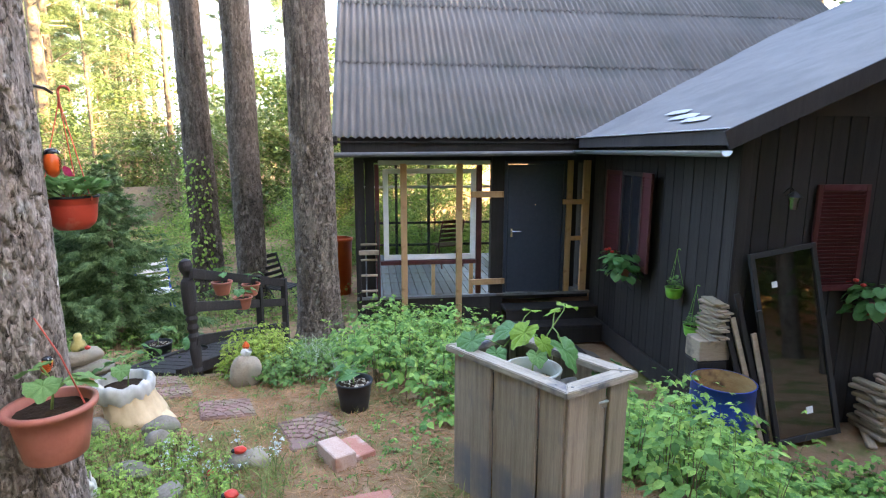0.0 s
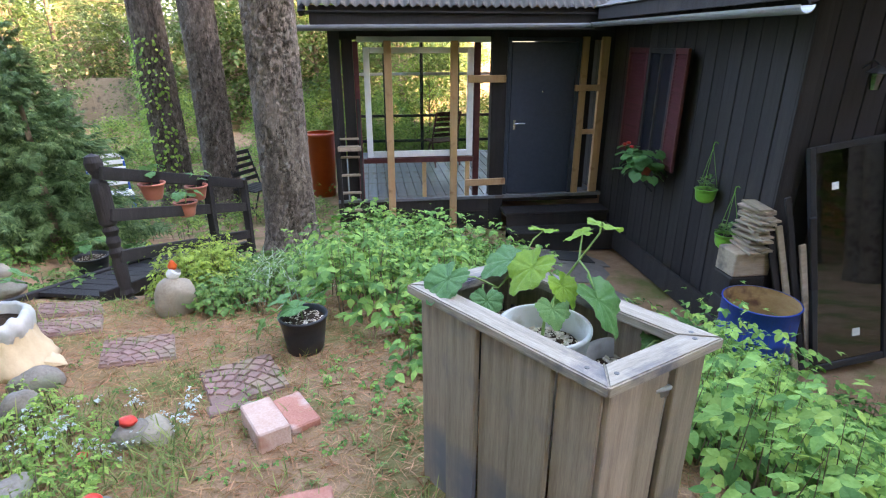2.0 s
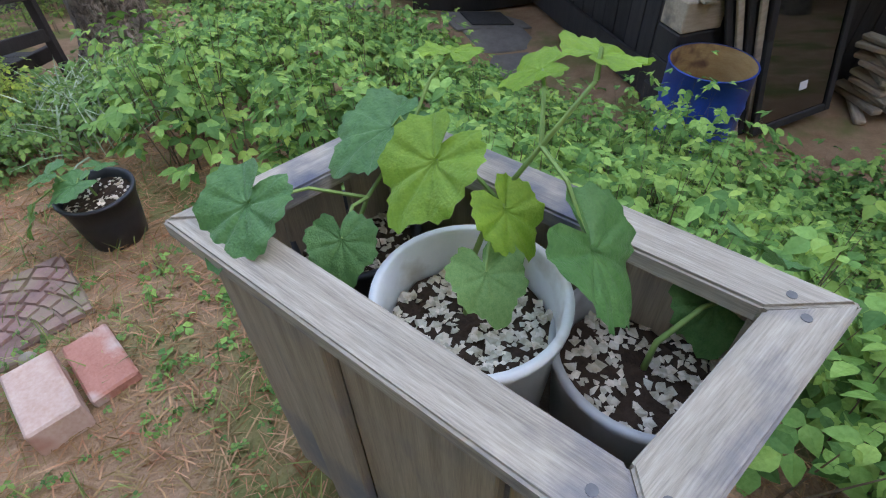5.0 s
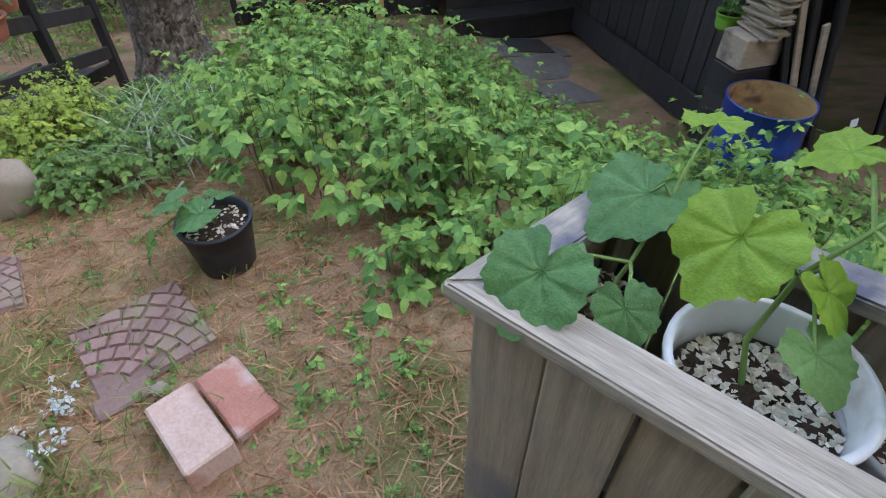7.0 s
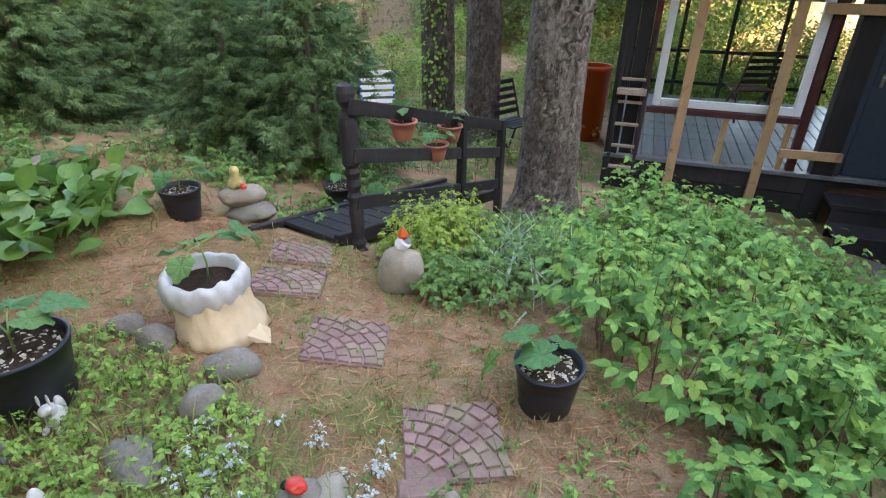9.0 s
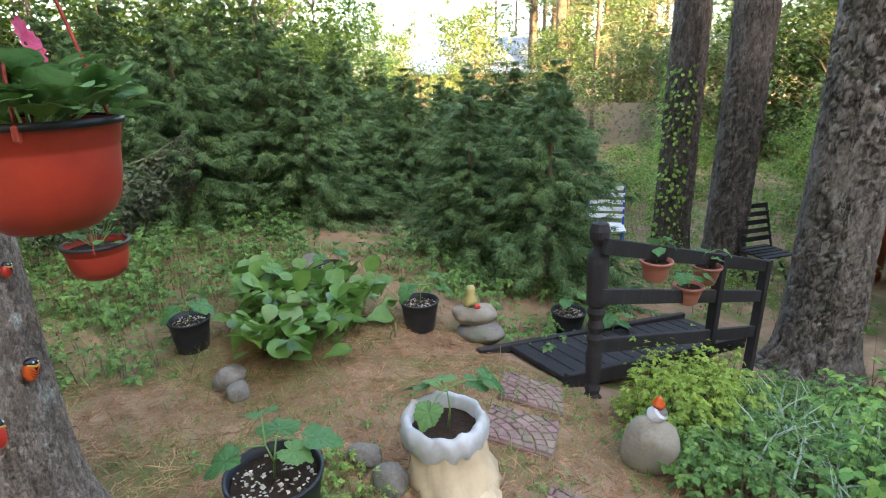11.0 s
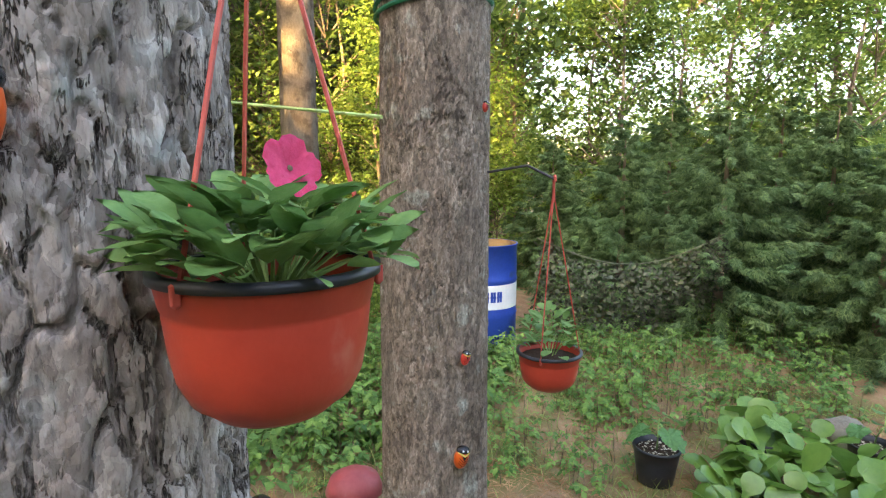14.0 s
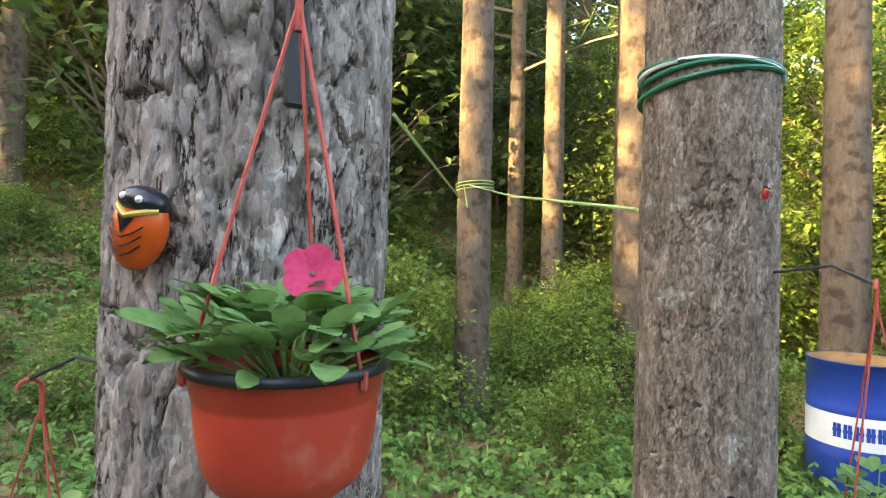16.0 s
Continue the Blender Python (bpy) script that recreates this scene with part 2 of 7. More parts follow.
material("dry_needle", (0.20, 0.085, 0.035), (0.46, 0.30, 0.15), rough=0.9, scale=10, bump=0, island=0.4, spec=0.15)
material("stem_green", (0.16, 0.27, 0.07), (0.24, 0.36, 0.10), rough=0.55, scale=20, bump=0.2, translucent=0.15)
material("stem_brown", (0.11, 0.075, 0.045), (0.17, 0.12, 0.07), rough=0.8, scale=20, bump=0.2)

# ---- mesh helpers ----


class Shape:
    """Gathers points and faces of one mesh."""

    def __init__(self):
        self.v, self.f = [], []

    def add(self, vs, fs, m=None):
        k = len(self.v)
        self.v += [tuple(m @ Vector(p)) for p in vs] if m is not None else [tuple(p) for p in vs]
        self.f += [tuple(i + k for i in q) for q in fs]
        return self

    def box(self, sx, sy, sz, m=None, c=0.003):
        hx, hy, hz = sx / 2, sy / 2, sz / 2
        c = min(c, 0.45 * min(sx, sy, sz))
        vs, at = [], {}
        for x in (-1, 1):
            for y in (-1, 1):
                for z in (-1, 1):
                    for ax in range(3):
                        at[x, y, z, ax] = len(vs)
                        d = [c, c, c]
                        d[ax] = 0
                        vs.append((x * (hx - d[0]), y * (hy - d[1]), z * (hz - d[2])))
        fs = []
        ring = ((-1, -1), (1, -1), (1, 1), (-1, 1))

        def key(ax, s, b, bv, cc, cv):
            q = [0, 0, 0]
            q[ax], q[b], q[cc] = s, bv, cv
            return tuple(q)
        for ax in range(3):
            b, cc = (ax + 1) % 3, (ax + 2) % 3
            for s in (-1, 1):
                q = [at[(*key(ax, s, b, p, cc, r), ax)] for p, r in ring]
                fs.append(q if s > 0 else q[::-1])
            for s in (-1, 1):
                for t in (-1, 1):
                    k0, k1 = key(b, s, cc, t, ax, -1), key(b, s, cc, t, ax, 1)
                    q = [at[(*k0, b)], at[(*k0, cc)], at[(*k1, cc)], at[(*k1, b)]]
                    fs.append(q if s * t > 0 else q[::-1])
        for x in (-1, 1):
            for y in (-1, 1):
                for z in (-1, 1):
                    q = [at[x, y, z, i] for i in range(3)]
                    fs.append(q if x * y * z > 0 else q[::-1])
        return self.add(vs, fs, m)

    def lathe(self, profile, n=24, m=None, wob=0.0):
        """Turns (radius, height) pairs round z."""
        vs, fs = [], []
        for r, z in profile:
            for i in range(n):
                a = 2 * math.pi * i / n
                k = 1 + wob * noise.noise((math.cos(a) * 2, math.sin(a) * 2, z * 9))
                vs.append((r * k * math.cos(a), r * k * math.sin(a), z))
        for j in range(len(profile) - 1):
            for i in range(n):
                p, q = j * n + i, j * n + (i + 1) % n
                fs.append((p, q, q + n, p + n))
        if profile[0][0] > 1e-4 and profile[1][1] > profile[0][1] + 1e-6:
            fs.append(tuple(range(n - 1, -1, -1)))
        return self.add(vs, fs, m)

    def tube(self, pts, r0, r1=None, n=6):
        """A round rod along the points, tapering from r0 to r1."""
        r1 = r0 if r1 is None else r1
        pts = [Vector(p) for p in pts]
        vs, fs = [], []
        side = None
        for i, p in enumerate(pts):
            d = (pts[min(i + 1, len(pts) - 1)] - pts[max(i - 1, 0)])
            d = d.normalized() if d.length > 1e-9 else Vector((0, 0, 1))
            if side is None:
                side = d.orthogonal().normalized()
            side = (side - d * side.dot(d)).normalized()
            up = d.cross(side)
            r = r0 + (r1 - r0) * i / max(1, len(pts) - 1)
            for k in range(n):
                a = 2 * math.pi * k / n
                vs.append(p + (side * math.cos(a) + up * math.sin(a)) * r)
        for i in range(len(pts) - 1):
            for k in range(n):
                p, q = i * n + k, i * n + (k + 1) % n
                fs.append((p, q, q + n, p + n))
        fs.append(tuple(range(n - 1, -1, -1)))
        fs.append(tuple(range((len(pts) - 1) * n, len(pts) * n)))
        return self.add(vs, fs)

    def mesh(self, name="m", smooth=False):
        me = bpy.data.meshes.new(name)
        me.from_pydata(self.v, [], self.f)
        if smooth:
            me.shade_smooth()
        me.update()
        return me


def fast_mesh(name, verts, tris, smooth=False):
    """A mesh from arrays of points (n, 3) and triangles (m, 3)."""
    me = bpy.data.meshes.new(name)
    verts, tris = np.asarray(verts, np.float32), np.asarray(tris, np.int32)
    me.vertices.add(len(verts))
    me.vertices.foreach_set("co", verts.ravel())
    me.loops.add(tris.size)
    me.loops.foreach_set("vertex_index", tris.ravel())
    me.polygons.add(len(tris))
    me.polygons.foreach_set("loop_start", np.arange(0, tris.size, 3, dtype=np.int32))
    me.polygons.foreach_set("use_smooth", np.full(len(tris), smooth))
    me.update(calc_edges=True)
    return me


def put(name, me, mat_name, parent=None, m=None, label="", category="", group="", kind=""):
    """Links a mesh as one object, in the world or under a parent."""
    if isinstance(me, Shape):
        me = me.mesh(name)
    if not me.materials:
        me.materials.append(MATS[mat_name])
    ob = new(name, me)
    if parent is not None:
        ob.parent = parent
    if m is not None:
        ob.matrix_basis = m
    return tagged(ob, label, category, group, kind)


def thing(name, m, label, category, group="", kind=""):
    ob = new(name)
    ob.empty_display_size = 0.1
    ob.matrix_basis = m
    return tagged(ob, label, category, group, kind)


T = Matrix.Translation


def leaf_shape(length, width, kind="oval", curl=0.15, fold=0.18):
    """One leaf as points and triangles: lies along +x from its base, tip drooping."""
    if kind == "oval":
        prof = ((0.0, 0.06), (0.22, 0.75), (0.5, 1.0), (0.78, 0.68), (1.0, 0.0))
    elif kind == "heart":
        prof = ((-0.16, 0.55), (0.0, 0.92), (0.25, 1.0), (0.5, 0.95), (0.75, 0.62), (1.0, 0.0))
    elif kind == "spoon":
        prof = ((0.0, 0.08), (0.3, 0.35), (0.55, 0.9), (0.78, 0.95), (0.93, 0.6), (1.0, 0.0))
    elif kind == "pointed":
        prof = ((0.0, 0.1), (0.18, 0.78), (0.42, 1.0), (0.74, 0.58), (1.0, 0.0))
    elif kind == "plain":
        prof = ((0.0, 0.12), (0.45, 1.0), (1.0, 0.0))
    else:
        prof = ((0.0, 0.3), (0.35, 1.0), (0.7, 0.7), (1.0, 0.0))
    vs, fs = [], []
    for x, w in prof:
        z = -curl * length * max(x, 0) ** 2
        mid = x if not (kind == "heart" and x < 0) else 0.0
        vs += [(x * length, w * width / 2, z + fold * w * width / 2), (mid * length, 0, z), (x * length, -w * width / 2, z + fold * w * width / 2)]
    for i in range(len(prof) - 1):
        k = i * 3
        fs += [(k, k + 3, k + 4), (k, k + 4, k + 1), (k + 1, k + 4, k + 5), (k + 1, k + 5, k + 2)]
    return np.array(vs), np.array(fs)


def spread(template, mats):
    """Copies of a template (points, triangles) by an array of 4 x 4 poses, in one array."""
    v, f = template
    mats = np.asarray(mats)
    h = np.c_[v, np.ones(len(v))]
    out = np.einsum("nij,vj->nvi", mats[:, :3, :], h).reshape(-1, 3)
    tri = (f[None] + (np.arange(len(mats)) * len(v))[:, None, None]).reshape(-1, 3)
    return out, tri


def join(parts):
    vs, fs, k = [], [], 0
    for v, f in parts:
        vs.append(v)
        fs.append(f + k)
        k += len(v)
    return np.concatenate(vs), np.concatenate(fs)


def poses(p, yaw, pitch, roll, scale):
    """An array of poses: points (n, 3), angles in radians, scales."""
    cy, sy, cp, sp, cr, sr = np.cos(yaw), np.sin(yaw), np.cos(pitch), np.sin(pitch), np.cos(roll), np.sin(roll)
    m = np.zeros((len(p), 4, 4))
    m[:, 0, 0], m[:, 0, 1], m[:, 0, 2] = cy * cp, cy * sp * sr - sy * cr, cy * sp * cr + sy * sr
    m[:, 1, 0], m[:, 1, 1], m[:, 1, 2] = sy * cp, sy * sp * sr + cy * cr, sy * sp * cr - cy * sr
    m[:, 2, 0], m[:, 2, 1], m[:, 2, 2] = -sp, cp * sr, cp * cr
    m[:, :3, :3] *= np.asarray(scale).reshape(-1, 1, 1)
    m[:, :3, 3], m[:, 3, 3] = p, 1
    return m


RNG = np.random.default_rng(7)


def uni(lo, hi, n):
    return RNG.uniform(lo, hi, n)


# ---- the lie of the land ----


def smooth01(t):
    t = np.clip(t, 0, 1)
    return t * t * (3 - 2 * t)


def land(x, y):
    """Height of the ground: level by the path, falling to the house yard, rising to the wood behind."""
    x, y = np.asarray(x, float), np.asarray(y, float)
    u = y + 2.2 * np.maximum(0, x - 1.4) + 0.5 * np.minimum(0, x + 0.1)
    z = 0.17 - 1.17 * smooth01((u - 2.0) / 7.5) - 0.17 * smooth01((x - 2.2) / 1.5)
    h = np.clip(-0.3 * (x + 0.6) - 1.2 * (y + 0.1), 0, 40)
    z = z + np.where(h < 12, 0.026 * h ** 2, 0.026 * 144 + 0.62 * (h - 12) * 0.6)
    z = z - 0.10 * smooth01((-x - 1.2) / 0.8) * smooth01((y - 2.4) / 0.6)
    z = z - 0.30 * np.exp(-((x + 0.9 - 0.27 * (y - 5.6)) ** 2 / 0.5 + (y - 5.7) ** 2 / 1.2))
    z = z + 0.02 * np.sin(x * 2.3 + 1) * np.sin(y * 1.9) + 0.012 * np.sin(x * 6.1) * np.sin(y * 5.3 + 2)
    return z


def ground_z(x, y):
    return float(land(x, y))


def make_ground():
    xs = np.unique(np.concatenate([np.linspace(-400, -14, 30), np.linspace(-14, 9, 190), np.linspace(9, 400, 30)]))
    ys = np.unique(np.concatenate([np.linspace(-400, -14, 30), np.linspace(-14, 14, 220), np.linspace(14, 400, 30)]))
    gx, gy = np.meshgrid(xs, ys)
    gz = land(gx, gy)
    v = np.stack([gx, gy, gz], -1).reshape(-1, 3)
    n = len(xs)
    i, j = np.meshgrid(np.arange(n - 1), np.arange(len(ys) - 1))
    k = (j * n + i).ravel()
    f = np.concatenate([np.stack([k, k + 1, k + n + 1], 1), np.stack([k, k + n + 1, k + n], 1)])
    put("ground", fast_mesh("ground", v, f, True), "soil", label="sandy ground with pine needles, moss and thin grass", category="ground", kind="structure")


make_ground()

# ---- house ----
WALL_Y, WALL_X, GABLE_Y, DECK = 8.27, 4.16, 4.78, -0.53
material("red_paint", (0.06, 0.010, 0.012), (0.09, 0.018, 0.018), rough=0.6, scale=10, bump=0.2, c3=(0.10, 0.03, 0.03), spot=5, piece=0.15)
material("pine_stud", (0.42, 0.25, 0.12), (0.52, 0.34, 0.18), rough=0.7, scale=5, stretch=(8, 8, 0.4), bump=0.2, fine=40, c3=(0.28, 0.15, 0.07), spot=6, spot_at=0.63, piece=0.12)
material("white_paint", (0.68, 0.69, 0.68), (0.78, 0.78, 0.77), rough=0.5, scale=12, bump=0.1)
material("door_paint", (0.026, 0.036, 0.053), (0.038, 0.050, 0.07), rough=0.55, scale=20, bump=0.1)
material("deck_board", (0.15, 0.16, 0.17), (0.22, 0.23, 0.24), rough=0.25, scale=4, stretch=(8, 0.4, 8), bump=0.15, fine=50, piece=0.15, c3=(0.14, 0.13, 0.12), spot=4)
material("gutter_metal", (0.09, 0.09, 0.09), (0.14, 0.14, 0.14), rough=0.5, scale=10, bump=0.1, metal=0.3)
material("zinc", (0.42, 0.43, 0.45), (0.52, 0.53, 0.55), rough=0.4, scale=12, bump=0.1, metal=0.7)
material("chrome", (0.7, 0.7, 0.7), rough=0.2, metal=1.0, bump=0)
glass_material("window_glass", (0.9, 0.94, 0.92))
glass_material("old_glass", (0.30, 0.42, 0.38), 0.03, 3.0)


def plank_wall(name, x0, y0, x1, y1, z0, z1, label, board=0.19):
    """A dark boarded wall: a core and upright boards with open joints."""
    d = Vector((x1 - x0, y1 - y0, 0))
    length, ang = d.length, math.atan2(d.y, d.x)
    base = pose(x0, y0, 0, 0, 0, math.degrees(ang))
    core = put(name, Shape().box(length, 0.1, z1 - z0, T((length / 2, 0.075, (z0 + z1) / 2))), "dark_timber", m=base, label=label, category="wall", kind="structure")
    n = round(length / board)
    w = length / n
    me = Shape().box(w - 0.008, 0.025, z1 - z0, c=0.004).mesh("plank")
    for i in range(n):
        put("plank", me, "dark_timber", core, T((w * (i + 0.5), 0.012 + 0.006 * random.random(), (z0 + z1) / 2)))
    return core


def main_roof():
    """Corrugated sheets in overlapping courses on a 43 degree slope."""
    slope = math.tan(radians(43))
    x0, x1, y0, z0 = 0.08, 10.0, 7.7, 1.93
    roof = thing("roof", Matrix.Identity(4), "dark grey corrugated roof with weathered overlapping sheets", "roof", kind="structure")
    for k in range(4):
        run = 1.28
        ya, yb = y0 + k * run, y0 + (k + 1) * run + 0.08
        xs = np.arange(x0, x1, 0.0183)
        wave = 0.024 * np.sin(xs * 2 * math.pi / 0.11)
        rows = []
        for y, lift in ((ya, 0.022), (ya + 0.02, 0.022), ((ya + yb) / 2, 0.012), (yb, 0.0)):
            z = z0 + (y - y0) * slope + lift
            rows.append(np.stack([xs, np.full_like(xs, y) - wave * 0.68, z + wave * 0.73], 1))
        low = [r - np.array([0, -0.006, 0.008]) for r in rows]
        grid = np.concatenate(rows + low[::-1])
        n, tri = len(xs), []
        for r in range(7):
            a = r * n + np.arange(n - 1)
            tri += [np.stack([a, a + 1, a + n + 1], 1), np.stack([a, a + n + 1, a + n], 1)]
        put("roof_course", fast_mesh("roof_course", grid, np.concatenate(tri), True), "roof_sheet", roof)
    s = Shape()
    for x in (0.12, 9.9):
        s.tube([(x, 7.74, 1.86), (x, 12.7, 1.86 + 4.96 * slope)], 0.05, n=4)
    put("rafter", s, "dark_timber", roof)
    s = Shape()
    s.add([(0.1, 12.8, 6.6), (10, 12.8, 6.6), (10, 17.9, 1.9), (0.1, 17.9, 1.9)], [(0, 1, 2, 3)])
    put("back_slope", s, "roof_sheet", roof)


def wing_roof():
    k = 0.436
    roof = thing("wing_roof", Matrix.Identity(4), "low grey felt roof with pale patches and a zinc edge", "roof", kind="structure")
    v, f = [], []
    nx, ny = 40, 30
    for j in range(ny + 1):
        for i in range(nx + 1):
            x, y = 3.66 + 6.0 * i / nx, 4.28 + 5.6 * j / ny
            v.append((x, y, 1.95 + k * (x - 3.66) + 0.012 * noise.noise((x * 1.7, y * 1.7, 0)) + 0.006 * noise.noise((x * 6, y * 6, 3))))
    for j in range(ny):
        for i in range(nx):
            p = j * (nx + 1) + i
            f.append((p, p + 1, p + nx + 2, p + nx + 1))
    put("felt", Shape().add(v, f), "roof_felt", roof)
    s = Shape()
    s.add([(3.66, 4.3, 1.88), (9.66, 4.3, 1.88 + 6 * k), (9.66, 9.8, 1.88 + 6 * k), (3.66, 9.8, 1.88)], [(3, 2, 1, 0)])
    put("soffit", s, "dark_timber", roof)
    s = Shape()
    m = Matrix.Translation((6.66, 4.27, 1.86 + 3 * k)) @ Matrix.Rotation(-math.atan(k), 4, "Y")
    s.box(6.6, 0.03, 0.17, m)
    put("verge_board", s, "dark_timber", roof)
    s = Shape()
    s.box(0.03, 3.4, 0.13, T((3.665, 5.98, 1.875)))
    put("eave_board", s, "dark_timber", roof)
    s = Shape()
    s.box(0.05, 3.45, 0.012, T((3.64, 6.0, 1.952)))
    put("edge_strip", s, "zinc", roof)
    # three small pale patches in the zinc colour, just above the felt
    rnd = random.Random(4)
    for i in range(3):
        x, y = 3.9 + 0.13 * i + rnd.random() * 0.1, 5.2 + 0.42 * i
        s = Shape()
        pts = [(x + dx * (0.9 + 0.3 * rnd.random()), y + dy * (0.9 + 0.3 * rnd.random())) for dx, dy in ((-.05, -.22), (.04, -.2), (.07, 0), (.04, .2), (-.05, .22), (-.07, 0))]
        s.add([(px, py, 1.972 + k * (px - 3.66)) for px, py in pts], [tuple(range(6))])
        put("worn_patch", s, "zinc", roof)
    for n, (a0, b0, r) in {"gutter": ((3.6, 7.62, 1.775), (3.6, 4.2, 1.765), 0.055)}.items():
        g = Shape()
        halfpipe(g, a0, b0, r)
        gt = put("wing_gutter", g, "zinc", label="open zinc half-round gutter along the wing eave", category="gutter", kind="structure")


def halfpipe(s, a0, b0, r):
    a0, b0 = Vector(a0), Vector(b0)
    d = (b0 - a0).normalized()
    side = d.cross(Vector((0, 0, 1))).normalized()
    vs, n = [], 10
    for rad in (r, r - 0.006):
        for p in (a0, b0):
            for i in range(n + 1):
                t = math.pi * i / n
                vs.append(p + side * math.cos(t) * rad - Vector((0, 0, 1)) * math.sin(t) * rad)
    m = n + 1
    fs = []
    for i in range(n):
        fs += [(i, i + 1, m + i + 1, m + i), (2 * m + i + 1, 2 * m + i, 3 * m + i, 3 * m + i + 1)]
        fs += [(i, 2 * m + i, 2 * m + i + 1, i + 1), (m + i, m + i + 1, 3 * m + i + 1, 3 * m + i)]
    fs += [(0, m, 3 * m, 2 * m), (n, 2 * m + n, 3 * m + n, m + n)]
    s.add(vs, fs)


def stick(name, x0, z0, x1, z1, y, mat_name, w=0.1, d=0.05, parent=None, label="", tilt=0.0, kind="structure", category="trim"):
    """An upright or level timber in a plane y = const."""
    s = Shape().box(x1 - x0, d, z1 - z0, c=0.004)
    return put(name, s, mat_name, parent, pose((x0 + x1) / 2, y, (z0 + z1) / 2, 0, tilt, 0), label, category if label else "", "", kind if label else "")


def porch():
    y = WALL_Y
    front = thing("wall_porch", Matrix.Identity(4), "open timber porch front under repair, dark posts and raw studs", "wall", kind="structure")
    P = lambda nm, x0, z0, x1, z1, yy, mt, d=0.06, tilt=0.0: stick(nm, x0, z0, x1, z1, yy, mt, d=d, parent=front, tilt=tilt)
    P("post", 0.36, -1.02, 0.50, 1.86, y + 0.03, "dark_timber", 0.14)
    P("post", 0.52, -0.55, 0.66, 1.6, y + 0.06, "dark_timber", 0.1)
    P("post", 0.665, -0.55, 0.73, 1.56, y, "red_paint", 0.08)
    P("post", 2.25, -0.55, 2.33, 1.56, y + 0.02, "red_paint", 0.08)
    P("post", 2.48, -1.02, 2.68, 1.86, y + 0.03, "dark_timber", 0.16)
    P("stud", 1.055, -0.93, 1.15, 1.57, y - 0.08, "pine_stud", 0.05)
    P("stud", 1.915, -1.03, 2.01, 1.57, y - 0.08, "pine_stud", 0.05)
    P("stud", 1.535, -0.54, 1.59, 0.03, y, "pine_stud", 0.05)
    P("stud", 2.14, -0.54, 2.2, 0.03, y, "pine_stud", 0.05)
    P("rail", 0.735, 0.0, 2.24, 0.06, y, "red_paint", 0.09)
    P("brace", 2.15, 1.05, 2.66, 1.145, y - 0.08, "pine_stud", 0.04)
    P("brace", 2.13, -0.34, 2.70, -0.25, y - 0.08, "pine_stud", 0.04, -1)
    P("stud", 3.70, -0.55, 3.79, 1.62, y - 0.03, "pine_stud", 0.06)
    P("stud", 3.98, -0.55, 4.09, 1.62, y, "pine_stud", 0.06)
    P("brace", 3.62, 0.93, 3.99, 1.01, y - 0.09, "pine_stud", 0.04)
    P("brace", 3.76, 0.33, 4.0, 0.40, y + 0.02, "pine_stud", 0.04)
    P("header", 0.5, 1.58, 4.15, 1.86, y + 0.06, "dark_timber", 0.08)
    P("header_trim", 0.72, 1.55, 2.45, 1.62, y - 0.03, "white_paint", 0.02)
    P("skirt", 0.36, -0.73, 2.68, -0.545, y - 0.01, "dark_timber", 0.05)
    P("skirt", 0.36, -0.93, 2.68, -0.74, y, "dark_timber", 0.05)
    P("skirt", 0.36, -1.12, 2.68, -0.94, y + 0.01, "dark_timber", 0.05)
    P("sill_edge", 0.36, -0.545, 4.15, -0.50, y - 0.02, "deck_board", 0.1)
    P("panel", 3.79, -0.5, 3.98, 1.58, y + 0.25, "dark_timber", 0.02)
    s = Shape().box(3.6, 0.03, 0.26, T((2.0, 7.78, 1.82)))
    put("fascia", s, "dark_timber", front)
    s = Shape().box(4.0, 0.56, 0.02, T((2.1, 8.0, 1.88)))
    put("soffit", s, "dark_timber", front)
    g = Shape().tube([(0.0, 7.64, 1.70), (1.3, 7.64, 1.712), (3.6, 7.64, 1.735)], 0.035, n=10)
    put("porch_gutter", g, "gutter_metal", label="thin dark gutter pipe along the porch eave", category="gutter", kind="structure")
    # deck, ceiling, back and side of the porch
    deck = put("floor", Shape().box(3.8, 3.6, 0.05, T((2.25, y + 1.83, DECK - 0.07))), "dark_timber", label="porch deck of grey painted boards", category="floor", kind="structure")
    me = Shape().box(0.133, 3.55, 0.04, c=0.006).mesh("plank")
    for i in range(27):
        put("plank", me, "deck_board", deck, T((0.42 + 0.14 * i, y + 1.83, DECK - 0.02)))
    put("ceiling", Shape().box(3.9, 3.7, 0.05, T((2.2, y + 1.9, 1.92))), "dark_timber", label="dark boarded porch ceiling", category="ceiling", kind="structure")
    back = thing("wall_porch_back", Matrix.Identity(4), "glazed back of the porch with pale window frames", "wall", kind="structure")
    yb = y + 3.68
    for i in range(5):
        stick("mullion", 0.4 + 0.72 * i, DECK, 0.46 + 0.72 * i, 1.85, yb, "dark_timber", parent=back)
    for z, mt in ((0.15, "dark_timber"), (0.95, "white_paint"), (-0.35, "dark_timber"), (1.6, "white_paint")):
        stick("rail", 0.4, z, 3.4, z + 0.05, yb + 0.03, mt, parent=back)
    plank_wall("wall_porch_right", 4.12, 11.9, 4.12, 8.36, DECK, 1.9, "dark boarded inner wall of the porch")
    win = thing("window_1", Matrix.Identity(4), "large white-framed porch window seen through raw studs", "window", kind="structure")
    for nm, x0, z0, x1, z1 in (("frame_side", .79, .07, .87, 1.49), ("frame_side", 2.16, .07, 2.24, 1.49), ("frame_rail", .872, .07, 2.158, .15), ("frame_rail", .872, 1.42, 2.158, 1.49)):
        stick(nm, x0, z0, x1, z1, y + 0.03, "white_paint", d=0.06, parent=win)
